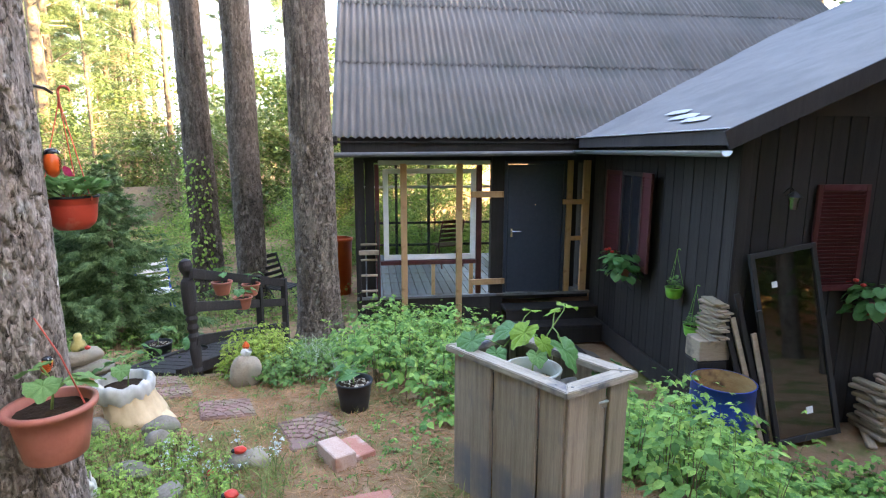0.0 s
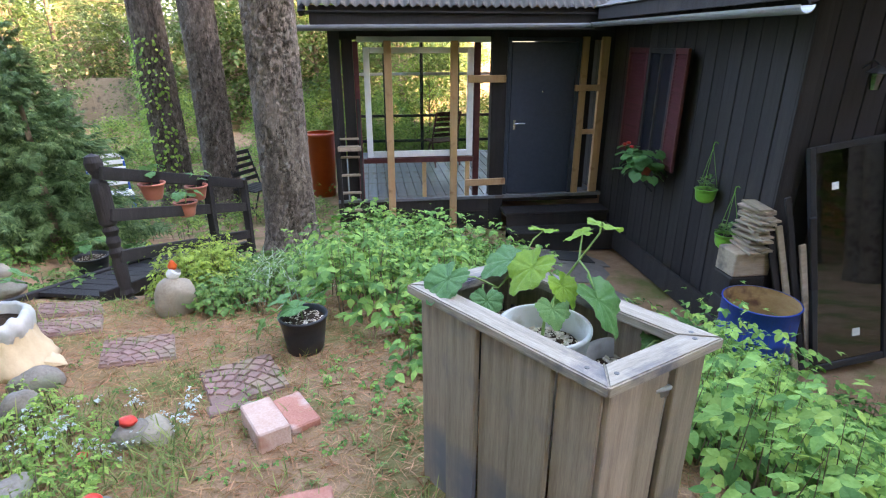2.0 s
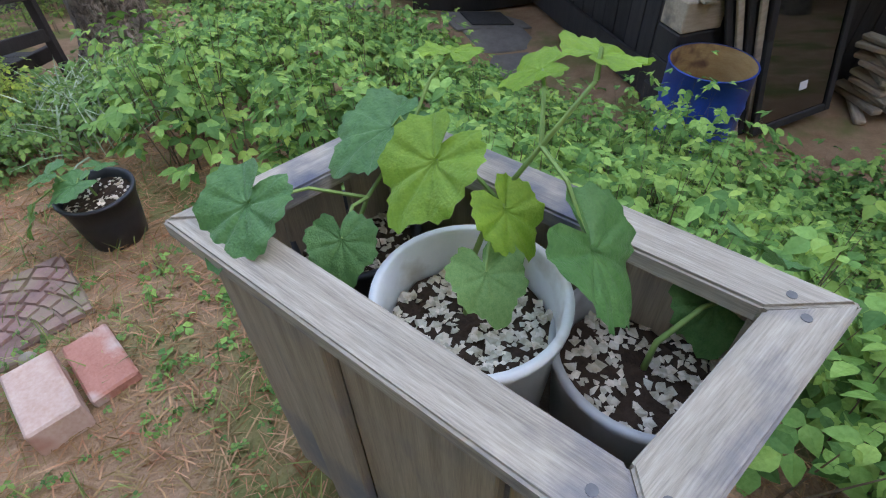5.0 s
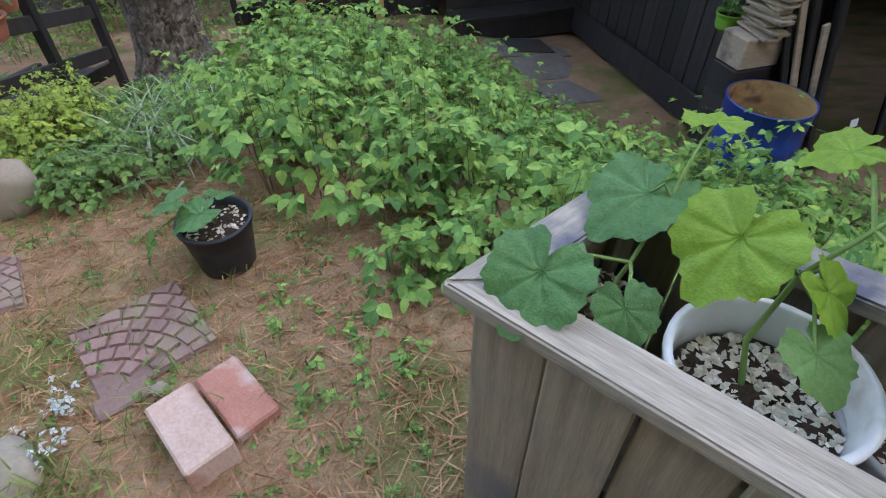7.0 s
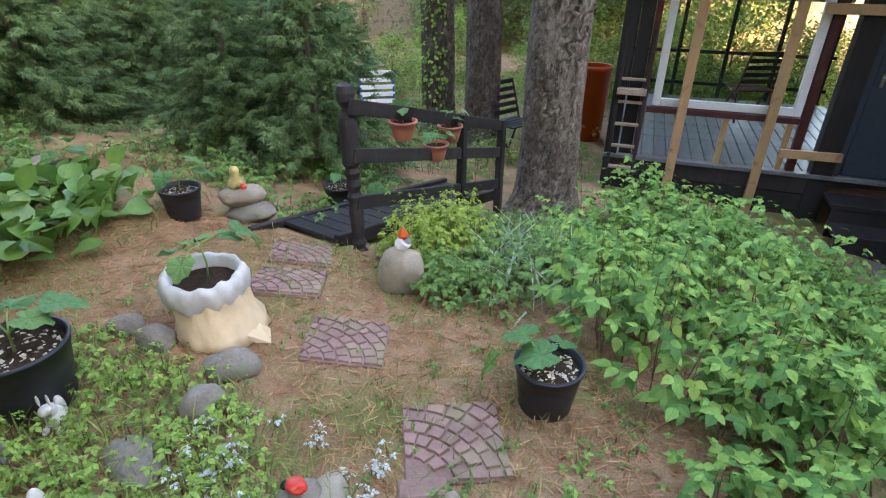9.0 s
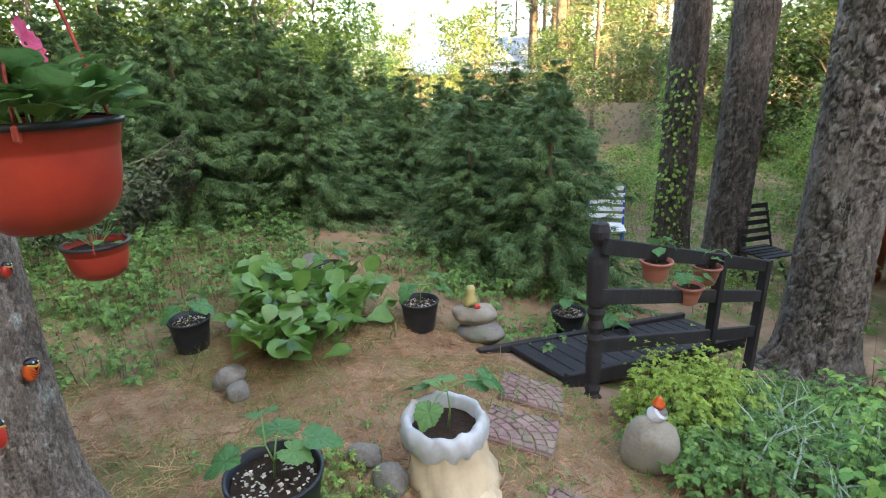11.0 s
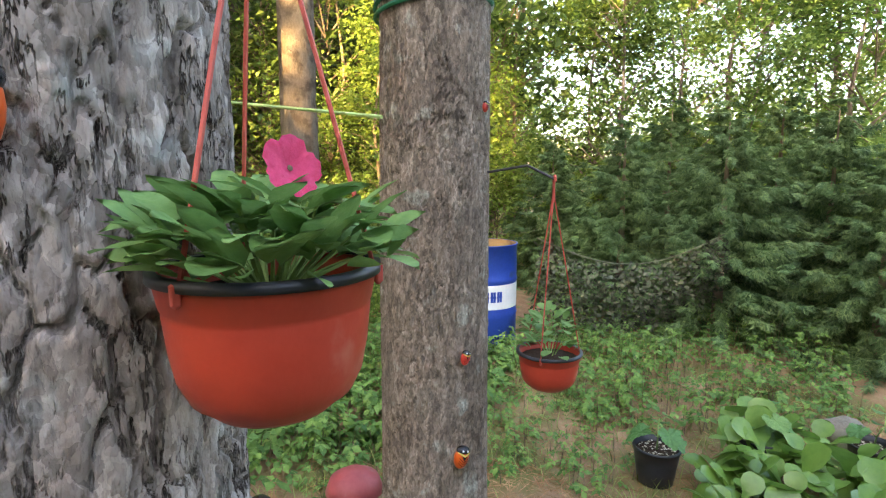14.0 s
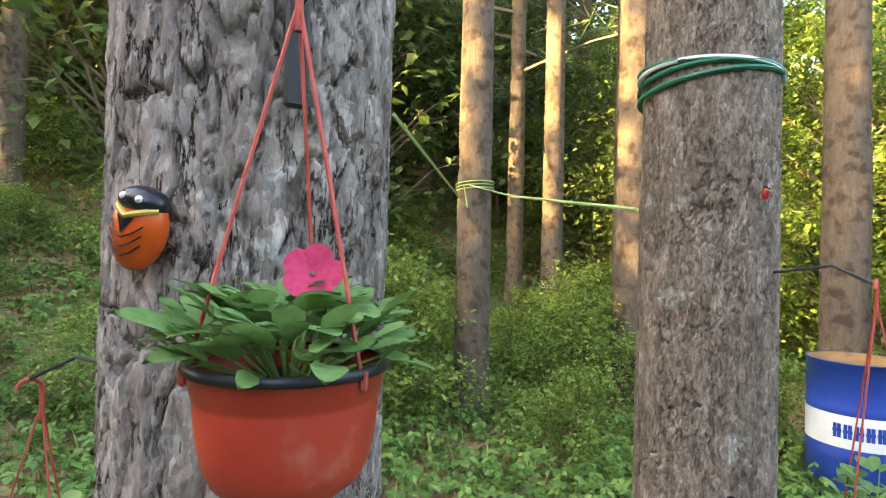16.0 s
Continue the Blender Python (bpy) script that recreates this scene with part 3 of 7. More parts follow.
    ob = put("pane", Shape().box(1.28, 0.006, 1.26, T((1.515, y + 0.03, 0.785))), "window_glass", win)
    ob.visible_shadow = False
    door = thing("door_1", pose(3.2, y + 0.03, DECK + 0.03), "closed dark blue-black steel entrance door", "door", kind="structure")
    put("leaf", Shape().box(0.90, 0.07, 2.05, T((0, 0, 1.03)), 0.008), "door_paint", door)
    s = Shape()
    s.box(0.05, 0.11, 2.12, T((-0.485, 0, 1.05))).box(0.05, 0.11, 2.12, T((0.48, 0, 1.05))).box(0.92, 0.11, 0.05, T((0, 0, 2.085)))
    put("frame", s, "door_paint", door)
    s = Shape().box(0.035, 0.012, 0.14, T((-0.38, -0.042, 0.98)), 0.004)
    plate = put("lock_plate", s, "chrome", door)
    put("handle", Shape().tube([(-0.38, -0.045, 1.0), (-0.38, -0.085, 1.0), (-0.25, -0.09, 1.0)], 0.009, n=8), "chrome", door, label="chrome lever handle")
    put("peephole", Shape().lathe([(0.012, 0), (0.012, 0.01), (0.0, 0.012)], 10, pose(0.0, -0.036, 1.42, 90)), "chrome", door)
    # steps
    st = thing("porch_steps", Matrix.Identity(4), "two dark wooden steps up to the porch door", "steps", kind="structure")
    put("tread", Shape().box(1.5, 0.36, 0.05, T((3.4, 8.02, -0.69)), 0.006), "dark_timber", st)
    put("riser", Shape().box(1.46, 0.03, 0.42, T((3.4, 7.88, -0.93))), "dark_timber", st)
    put("tread", Shape().box(1.5, 0.34, 0.05, T((3.4, 7.68, -0.88)), 0.006), "dark_timber", st)
    put("riser", Shape().box(1.46, 0.03, 0.24, T((3.4, 7.54, -1.02))), "dark_timber", st)


def house():
    main_roof()
    wing_roof()
    porch()
    plank_wall("wall_wing_side", WALL_X, 8.27, WALL_X, GABLE_Y, -1.15, 2.12, "dark stained upright boards of the wing wall")
    plank_wall("wall_wing_gable", WALL_X, GABLE_Y, 9.6, GABLE_Y, -1.15, 2.1, "dark stained gable boards of the wing")
    s = Shape().add([(4.16, 4.80, 2.1), (9.6, 4.80, 2.1), (9.6, 4.80, 4.3)], [(0, 1, 2)])
    s.add([(4.16, 4.86, 2.1), (9.6, 4.86, 2.1), (9.6, 4.86, 4.3)], [(2, 1, 0)])
    put("wall_gable_top", s, "dark_timber", label="dark boarded gable triangle", category="wall", kind="structure")
    put("wall_back", Shape().box(0.1, 8, 4, T((9.65, 8.8, 0.9))), "dark_timber", label="plain dark far wall of the house", category="wall", kind="structure")
    put("wall_rear", Shape().box(5.5, 0.1, 3.2, T((6.9, 12.0, 0.4))), "dark_timber", label="plain dark rear wall of the house", category="wall", kind="structure")
    put("baseboard", Shape().box(0.04, 3.4, 0.28, T((4.11, 6.5, -0.98)), 0.006), "dark_timber", label="broad dark plinth board along the wing wall", category="trim", kind="structure")


house()

# ---- planter box ----


def planter():
    c0, ex, ey = Vector((1.33, 1.71, 0)), Vector((0.914, 0.407, 0)), Vector((-0.555, 0.832, 0))   # slightly racked out of square
    W, L, top, z0 = 0.395, 0.685, 0.875, 0.03
    ax, ay = math.degrees(math.atan2(ex.y, ex.x)), math.degrees(math.atan2(ey.y, ey.x))
    at = lambda x, y, z=0.0: c0 + ex * x + ey * y + Vector((0, 0, z))
    box = thing("planter_box", Matrix.Identity(4), "tall weathered grey-brown wooden planter box with a mitred rim", "planter")
    h, edge = top - 0.03 - z0, 0.03
    zc = z0 + h / 2

    def side(n, x0, y0, x1, y1, turn):
        length = (at(x1, y1) - at(x0, y0)).length
        w = length / n
        me = Shape().box(w - 0.006, 0.02, h, c=0.003).mesh("board")
        for i in range(n):
            p = at(x0, y0).lerp(at(x1, y1), (i + 0.5) / n)
            k = Matrix.Translation((p.x, p.y, zc)) @ Matrix.Rotation(radians(turn), 4, "Z") @ T((0, 0.014 * (i % 2) - 0.004, 0))
            put("board", me, "grey_planter", box, k)
    side(5, edge, edge, edge, L - edge, ay)
    side(5, W - edge, edge, W - edge, L - edge, ay)
    side(3, edge, edge, W - edge, edge, ax)
    side(3, edge, L - edge, W - edge, L - edge, ax)
    post = Shape().box(0.035, 0.035, h, c=0.003).mesh("corner_post")
    for x, y in ((0.06, 0.06), (W - 0.06, 0.06), (0.06, L - 0.06), (W - 0.06, L - 0.06)):
        put("corner_post", post, "grey_planter", box, T(at(x, y, zc)))
    rw, t = 0.072, 0.03

    def rim(*q):
        pts = [at(x, y) for x, y in q]
        along = pts[1] - pts[0]
        turned = Matrix.Rotation(math.atan2(along.y, along.x), 4, "Z")
        pts = [turned.inverted() @ p for p in pts]
        sh = Shape()
        sh.add([(p.x, p.y, top - t) for p in pts] + [(p.x, p.y, top) for p in pts], [(3, 2, 1, 0), (4, 5, 6, 7), (0, 1, 5, 4), (1, 2, 6, 5), (2, 3, 7, 6), (3, 0, 4, 7)])
        me = sh.mesh("rim")
        bm = bmesh.new()
        bm.from_mesh(me)
        bmesh.ops.bevel(bm, geom=bm.edges[:], offset=0.004, segments=2, affect="EDGES")
        bm.to_mesh(me)
        bm.free()
        put("rim_board", me, "planter_rim", box, turned)
    e = 0.0008
    rim((0, 0), (W, 0), (W - rw, rw - e), (rw, rw - e))
    rim((W, 0), (W, L), (W - rw + e, L - rw), (W - rw + e, rw))
    rim((W, L), (0, L), (rw, L - rw + e), (W - rw, L - rw + e))
    rim((0, L), (0, 0), (rw - e, rw), (rw - e, L - rw))
    screw = Shape().lathe([(0.006, 0), (0.006, 0.001), (0, 0.0015)], 10).mesh("screw")
    for x, y in ((0.06, 0.03), (0.03, 0.08), (W - 0.06, 0.035), (W - 0.035, 0.06), (0.03, L - 0.05)):
        put("screw", screw, "gutter_metal", box, T(at(x, y, top)))
    fl = Shape()
    q = [at(x, y) for x, y in ((0.05, 0.05), (W - 0.05, 0.05), (W - 0.05, L - 0.05), (0.05, L - 0.05))]
    fl.add([(p.x, p.y, 0.53) for p in q] + [(p.x, p.y, 0.55) for p in q], [(3, 2, 1, 0), (4, 5, 6, 7), (0, 1, 5, 4), (1, 2, 6, 5), (2, 3, 7, 6), (3, 0, 4, 7)])
    put("floor_board", fl, "grey_planter", box)


planter()

# ---- trees close by ----


def cell_hash(i, j, seed):
    h = np.sin(i * 127.1 + j * 311.7 + seed * 74.7) * 43758.5453
    return h - np.floor(h)


def value_noise(x, y, seed, wrap):
    """Smooth noise from 0 to 1 whose x repeats after wrap cells."""
    i, j = np.floor(x), np.floor(y)
    fx, fy = smooth01(x - i), smooth01(y - j)
    a, b = np.mod(i, wrap), np.mod(i + 1, wrap)
    low = cell_hash(a, j, seed) * (1 - fx) + cell_hash(b, j, seed) * fx
    high = cell_hash(a, j + 1, seed) * (1 - fx) + cell_hash(b, j + 1, seed) * fx
    return low * (1 - fy) + high * fy


def bark_cells(u, z, wrap, ch, seed):
    """Irregular plates round a trunk: distance from their joint, a number for each plate, place within it."""
    x = u * wrap + 1.1 * (value_noise(u * wrap, z / ch * 1.6, seed + 1, wrap) - 0.5) + 0.6 * (value_noise(u * wrap * 3, z / ch * 4, seed + 2, wrap * 3) - 0.5)
    y = z / ch + 1.3 * (value_noise(u * wrap, z / ch, seed + 3, wrap) - 0.5) + 0.5 * (value_noise(u * wrap * 3, z / ch * 3, seed + 4, wrap * 3) - 0.5)
    i0, j0 = np.floor(x), np.floor(y)
    f1, f2 = np.full(x.shape, 9.0), np.full(x.shape, 9.0)
    plate, dy = np.zeros(x.shape), np.zeros(x.shape)
    for di in (-1, 0, 1):
        for dj in (-1, 0, 1):
            i, j = np.mod(i0 + di, wrap), j0 + dj
            ox, oy = i0 + di + 0.1 + 0.8 * cell_hash(i, j, seed + 5) - x, j + 0.1 + 0.8 * cell_hash(i, j, seed + 6) - y
            d = np.sqrt(ox * ox + oy * oy)
            near = d < f1
            f2 = np.where(near, f1, np.minimum(f2, d))
            plate, dy = np.where(near, cell_hash(i, j, seed + 7), plate), np.where(near, oy, dy)
            f1 = np.where(near, d, f1)
    return f2 - f1, plate, dy


def trunk_mesh(r, height, lean=(0.0, 0.0), flare=0.5, rings=160, segs=72, rough=0.018, taper=0.25, seed=0.0, plate=(0.045, 0.10)):
    """A pine trunk: root flare, taper, and flaking bark plates parted by cracks."""
    zs = np.concatenate([np.linspace(-0.15, 0.4, rings // 8), np.linspace(0.4, 2.7, rings * 3 // 4)[1:], np.linspace(2.7, height, rings // 8)[1:]])
    u, z = np.meshgrid(np.arange(segs) / segs, zs)
    a = 2 * math.pi * u
    wrap = max(6, round(2 * math.pi * r / plate[0]))
    e1, p1, t1 = bark_cells(u, z, wrap, plate[1], seed)
    e2, p2, t2 = bark_cells(u, z, round(wrap * 2.3), plate[1] * 0.42, seed + 20)
    much = smooth01((value_noise(u * wrap * 0.5, z / plate[1] * 0.5, seed + 40, max(3, wrap // 2)) - 0.15) / 0.5)
    crack = smooth01(e1 / 0.20)
    rel = 1.1 * (crack - 1) * (0.2 + much)
    for k, amp, fu, fz in ((0, 0.55, 1.5, 1.1), (1, 0.4, 3.6, 3.2)):
        wu = round(wrap * fu)
        q = 4.0 * (0.65 * value_noise(u * wu, z / plate[1] * fz, seed + 30 + k, wu) + 0.35 * value_noise(u * wu * 2, z / plate[1] * fz * 2.4, seed + 34 + k, wu * 2)) + 0.8 * p2
        rel = rel + amp * ((np.floor(q) + smooth01((q - np.floor(q)) * 5)) / 4.0 - 0.5)
    rel = rel + 0.22 * (value_noise(u * wrap * 7, z / plate[1] * 10, seed + 50, wrap * 7) - 0.5)
    base = r * (1 + flare * np.exp(-np.maximum(z, 0) / 0.16)) * (1 - taper * z / height)
    lump = value_noise(u * 5, z * 0.9, seed + 60, 5) - 0.5
    root = 0.10 * np.exp(-np.maximum(z, 0) / 0.2) * np.sin(a * 5 + seed)
    rr = base * (1 + 0.07 * lump + root * flare) + rough * (rel + 0.35)
    v = np.stack([rr * np.cos(a) + lean[0] * z, rr * np.sin(a) + lean[1] * z, z], -1).reshape(-1, 3)
    n, tri = segs, []
    for j in range(len(zs) - 1):
        k = j * n + np.arange(n)
        k2 = j * n + (np.arange(n) + 1) % n
        tri += [np.stack([k, k2, k2 + n], 1), np.stack([k, k2 + n, k + n], 1)]
    return fast_mesh("trunk", v, np.concatenate(tri), True)


def needle_tufts(points, size, per=26):
    """Pine needle tufts: fans of slim blades round each point."""
    blade = (np.array([(0, 0.035, 0), (0, -0.035, 0), (1.0, 0, -0.12)]) * size, np.array([(0, 1, 2)]))
    p = np.repeat(points, per, 0)
    n = len(p)
    return spread(blade, poses(p, uni(0, 6.28, n), uni(-1.2, 0.5, n), uni(0, 6.28, n), uni(0.6, 1.2, n)))


def pine_crown(height, r, base, limbs, seed, tuft=0.22, per=14, tufts=16):
    """Limbs with tufts in flat uneven layers. Returns (limbs, needles)."""
    rng = random.Random(seed)
    wood, pts = Shape(), []
    for i in range(limbs):
        z = base + (height - base) * (i + rng.random()) / limbs
        k = 1 - ((z - base) / (height - base)) ** 1.6
        ln = r * (0.35 + 0.75 * k) * rng.uniform(0.6, 1.15)
        a = rng.uniform(0, 6.28)
        d = Vector((math.cos(a), math.sin(a), rng.uniform(-0.05, 0.35)))
        end = Vector((0, 0, z)) + d * ln
        wood.tube([(0, 0, z - 0.1), Vector((0, 0, z)) + d * ln * 0.5 + Vector((0, 0, 0.06)), end], 0.035, 0.008, 4)
        for _ in range(tufts):
            t = rng.uniform(0.35, 1.05)
            pts.append(Vector((0, 0, z)) + d * ln * t + Vector((rng.gauss(0, 0.16), rng.gauss(0, 0.16), rng.gauss(0.06, 0.09))) * ln * 0.75)
    return wood, needle_tufts(np.array([tuple(p) for p in pts]), tuft, per)


def near_tree(name, x, y, r, lean, mat_name, label, seed, rough=0.018, flare=0.5, crown_base=9.0, segs=72, rings=160, plate=(0.045, 0.10)):
    z = ground_z(x, y)
    t = thing(name, T((x, y, z)), label, "tree")
    put("trunk", trunk_mesh(r, 15, lean, flare, rings, segs, rough, seed=seed, plate=plate), mat_name, t)
    wood, nd = pine_crown(16, 2.4, crown_base, 22, int(seed * 10), 0.26, 12, 14)
    off = T((lean[0] * 12, lean[1] * 12, 0))
    put("branchwork", wood, "bark_far", t, off)
    put("crown", fast_mesh("crown", *nd), "needle_pine", t, off)
    return t


near_tree("pine_tree", -0.617, 1.774, 0.20, (0.0, 0.0), "bark_grey", "large pine with deeply cracked grey bark beside the path", 1.0, 0.0125, 0.35, segs=300, rings=640, plate=(0.045, 0.15))
near_tree("pine_tree", -1.765, 2.078, 0.172, (-0.004, 0.0), "bark_brown", "pine with finely flaked brown bark and a green tie", 2.0, 0.0055, 0.35, segs=240, rings=600, plate=(0.026, 0.05))
near_tree("pine_tree", -0.06, 6.75, 0.255, (-0.012, 0.0), "bark_furrowed", "thick dark pine by the bridge, roots flaring", 3.0, 0.024, 0.55, segs=130, rings=300, plate=(0.06, 0.16))
near_tree("pine_tree", -1.41, 9.25, 0.235, (-0.008, 0.0), "bark_dark", "dark pine trunk behind the bridge rail", 4.0, 0.025, 0.4, plate=(0.07, 0.18))
near_tree("pine_tree", -2.32, 9.98, 0.24, (-0.016, 0.0), "bark_dark", "dark pine trunk with a green creeper", 5.0, 0.025, 0.4, plate=(0.07, 0.18))

# ---- woods and bushes ----


def spruce_mesh(height, spread_r, seed, levels=34, per=9, sprays=16):
    """A young spruce: whorls of drooping boughs, each hung with feathered twigs."""
    rng = np.random.default_rng(seed)
    vs, fs = [], []
    for k, (x0, ang, ln) in enumerate(((0.0, 0.0, 1.0), (0.12, 0.75, 0.55), (0.12, -0.75, 0.55), (0.42, 0.6, 0.42), (0.42, -0.6, 0.42))):
        c, sn = math.cos(ang), math.sin(ang)
        w = 0.055
        vs += [(x0 - sn * w, c * w, -0.03 * x0), (x0 + sn * w, -c * w, -0.03 * x0), (x0 + c * ln, sn * ln, -0.16 * (x0 + ln))]
        fs.append((3 * k, 3 * k + 1, 3 * k + 2))
    spray = (np.array(vs), np.array(fs))
    mats, wood = [], Shape()
    wood.tube([(0, 0, -0.05), (0, 0, height * 0.5), (0, 0, height * 0.99)], 0.035 + height * 0.012, 0.005, 6)
    for lv in range(levels):
        t = (lv + 0.5) / levels
        z = height * (0.03 + 0.95 * t)
        ln0 = spread_r * (1 - t) ** 0.85 + 0.06
        for b in range(per):
            a = rng.uniform(0, 6.28)
            ln = ln0 * rng.uniform(0.6, 1.22)
            zz = z + rng.normal(0, 0.11)
            droop = -0.25 - 0.25 * (1 - t) + rng.normal(0, 0.14)
            tt = np.sqrt(rng.uniform(0.05, 1.0, sprays))
            px, py = np.cos(a) * ln * tt, np.sin(a) * ln * tt
            pz = zz + ln * (droop * tt + 0.30 * tt ** 2)
            sd = np.where(rng.random(sprays) < 0.5, 1, -1) * rng.uniform(0.2, 1.1, sprays) * (1 - 0.6 * tt)
            mats.append(poses(np.stack([px, py, pz], 1), a + sd, rng.uniform(-0.2, 0.75, sprays), rng.uniform(-0.9, 0.9, sprays), (0.075 + 0.08 * ln0) * rng.uniform(0.6, 1.35, sprays)))
    v, f = spread(spray, np.concatenate(mats))
    return wood.mesh("trunk"), fast_mesh("boughs", v, f)


def leafy_mesh(height, radius, seed, leaves=9000, leaf=0.07, trunk=0.05, base=0.25, clumps=60):
    """A broadleaf tree or bush: stems, limbs and clumps of single leaves with gaps."""
    rng = np.random.default_rng(seed)
    wood = Shape()
    wood.tube([(0, 0, -0.1), (0.03 * height * rng.normal(), 0.03 * height * rng.normal(), height * 0.5), (0, 0, height * 0.97)], trunk, trunk * 0.15, 6)
    cs = []
    for i in range(clumps):
        t = rng.uniform(base, 1.0)
        k = math.sin(math.pi * min(1, 0.12 + 0.88 * ((t - base) / (1 - base)) ** 0.75)) + 0.15
        a, rr = rng.uniform(0, 6.28), radius * k * math.sqrt(rng.uniform(0.1, 1))
        c0 = np.array([rr * math.cos(a), rr * math.sin(a), t * height])
        cs.append(c0)
        wood.tube([(0, 0, max(0.05, c0[2] - 0.5 * rr - 0.1)), (c0[0] * 0.5, c0[1] * 0.5, c0[2] - 0.12 * rr), tuple(c0)], trunk * 0.3, trunk * 0.08, 3)
    cs = np.array(cs)
    sz = radius * rng.uniform(0.16, 0.34, clumps)
    pick = rng.integers(0, clumps, leaves)
    g = rng.normal(0, 1, (leaves, 3)) * np.array([1, 1, 0.6])
    p = cs[pick] + g * sz[pick][:, None] * 0.75
    p[:, 2] = np.maximum(p[:, 2], 0.03)
    lf = (np.array([(0, 0, 0), (0.4, 0.3, 0.05), (1, 0, -0.08), (0.4, -0.3, 0.05)]), np.array([(0, 2, 1), (0, 3, 2)]))
    v, f = spread(lf, poses(p, rng.uniform(0, 6.28, leaves), rng.uniform(-0.3, 0.9, leaves), rng.normal(0, 0.6, leaves), leaf * rng.uniform(0.6, 1.3, leaves)))
    return wood.mesh("stems"), fast_mesh("leaves", v, f)


def plant_tree(name, meshes, x, y, mats, label, category, group, scale=1.0, turn=0.0, names=("trunk", "crown"), sz=1.0):
    t = thing(name, T((x, y, ground_z(x, y) - 0.03)) @ Matrix.Rotation(turn, 4, "Z"), label, category, group)
    for me, mt, nm in zip(meshes, mats, names):
        ob = put(nm, me, mt, t)
        ob.scale = (scale, scale, scale * sz)
    return t


SPRUCE = [spruce_mesh(2.4, 1.15, 11, 40, 11, 30), spruce_mesh(2.1, 0.8, 12, 38, 9, 24)]
BIRCH = [leafy_mesh(6.0, 1.4, 21, 11000, 0.085, 0.05, 0.18, 80), leafy_mesh(5.2, 1.2, 22, 9000, 0.085, 0.045, 0.15, 70)]
BUSH = [leafy_mesh(1.3, 0.75, 31, 4200, 0.055, 0.015, 0.05, 50), leafy_mesh(0.9, 0.6, 32, 3000, 0.05, 0.012, 0.02, 45)]
rnd = random.Random(9)


def polar(yaw, d):
    return -math.sin(radians(yaw)) * d, 2.2 + math.cos(radians(yaw)) * d


for yaw, d, k in ((77, 6.3, 0.88), (68, 6.0, 0.92), (60, 6.6, 0.95), (73, 7.2, 1.0), (52, 6.9, 0.85), (84, 7.6, 0.85), (64, 7.4, 1.02), (56, 6.1, 0.8)):
    plant_tree("spruce", SPRUCE[0], *polar(yaw, d), ("bark_far", "needle_spruce"), "dense dark young spruce with drooping boughs", "tree", "spruces at the garden edge", k, rnd.uniform(0, 6))
for yaw, d, k in ((38, 7.4, 1.05), (30, 8.6, 0.9)):
    plant_tree("spruce", SPRUCE[1], *polar(yaw, d), ("bark_far", "needle_spruce"), "slender young spruce among low bushes", "tree", "spruces at the garden edge", k, rnd.uniform(0, 6))
for yaw, d, k, b in ((95, 9, 1, 0), (88, 10.5, 1.15, 1), (80, 10, 0.95, 0), (74, 11, 1.1, 1), (66, 12, 1.0, 0), (58, 13, .8, 1), (101, 8.5, .8, 1), (107, 10, 1.0, 0), (92, 13, 1.2, 0), (48, 14, .7, 1), (115, 12, 1.0, 1), (125, 13, 1.0, 0)):
    plant_tree("birch", BIRCH[b], *polar(yaw, d), ("bark_far", "leaf_tree"), "slim young broadleaf tree with loose light foliage", "tree", "young broadleaf trees", k, rnd.uniform(0, 6))
for i in range(46):
    yaw = rnd.uniform(-2, 90)
    d = rnd.uniform(7.5, 16) if yaw > 25 else rnd.uniform(9.5, 18)
    x, y = polar(yaw, d)
    if x > -0.6 and y < 13.5:
        continue
    plant_tree("bush", BUSH[i % 2], x, y, ("stem_brown", "leaf_tree"), "loose green garden bush", "bush", "bushes down the garden", rnd.uniform(0.7, 1.5), rnd.uniform(0, 6), ("stem", "foliage"))
for i in range(9):
    plant_tree("bush", BUSH[i % 2], 0.3 + 0.5 * i, 13.4 + (i % 3) * 1.2, ("stem_brown", "leaf_tree"), "loose green garden bush", "bush", "bushes down the garden", rnd.uniform(1.0, 1.8), rnd.uniform(0, 6), ("stem", "foliage"))
for i in range(75):
    yaw, d = rnd.uniform(96, 178), rnd.uniform(4.2, 13)
    plant_tree("undergrowth_bush", BUSH[i % 2], *polar(yaw, d), ("stem_brown", "leaf_tree"), "low leafy undergrowth bush in the wood", "bush", "undergrowth of the wood", rnd.uniform(0.5, 1.1), rnd.uniform(0, 6), ("stem", "foliage"))


def forest_pine_meshes(seed, height, r, base, per, tufts):
    t = trunk_mesh(r, height, (0, 0), 0.3, 40, 14, 0.012, 0.5, seed)
    wood, nd = pine_crown(height, height * 0.16, base, 26, int(seed), 0.42, per, tufts)
    return t, wood.mesh("branchwork"), fast_mesh("needles", *nd)


FAR = [leafy_mesh(7.5, 2.3, 51, 4200, 0.20, 0.09, 0.1, 90), leafy_mesh(6.0, 2.0, 52, 3600, 0.19, 0.08, 0.06, 80)]
for i in range(95):
    yaw, d = rnd.uniform(-14, 80), rnd.uniform(17, 48)
    x, y = polar(yaw, d)
    k = rnd.uniform(0.45, 1.0)
    if x > -0.5 and y < 17:
        continue
    if yaw > 60:
        continue
    if yaw > 30:
        k = min(k, (2.6 + 0.17 * d) / 7.5)
    plant_tree("garden_tree", FAR[i % 2], x, y, ("bark_far", "leaf_far"), "distant leafy tree in the gardens beyond", "tree", "trees beyond the garden", k, rnd.uniform(0, 6))
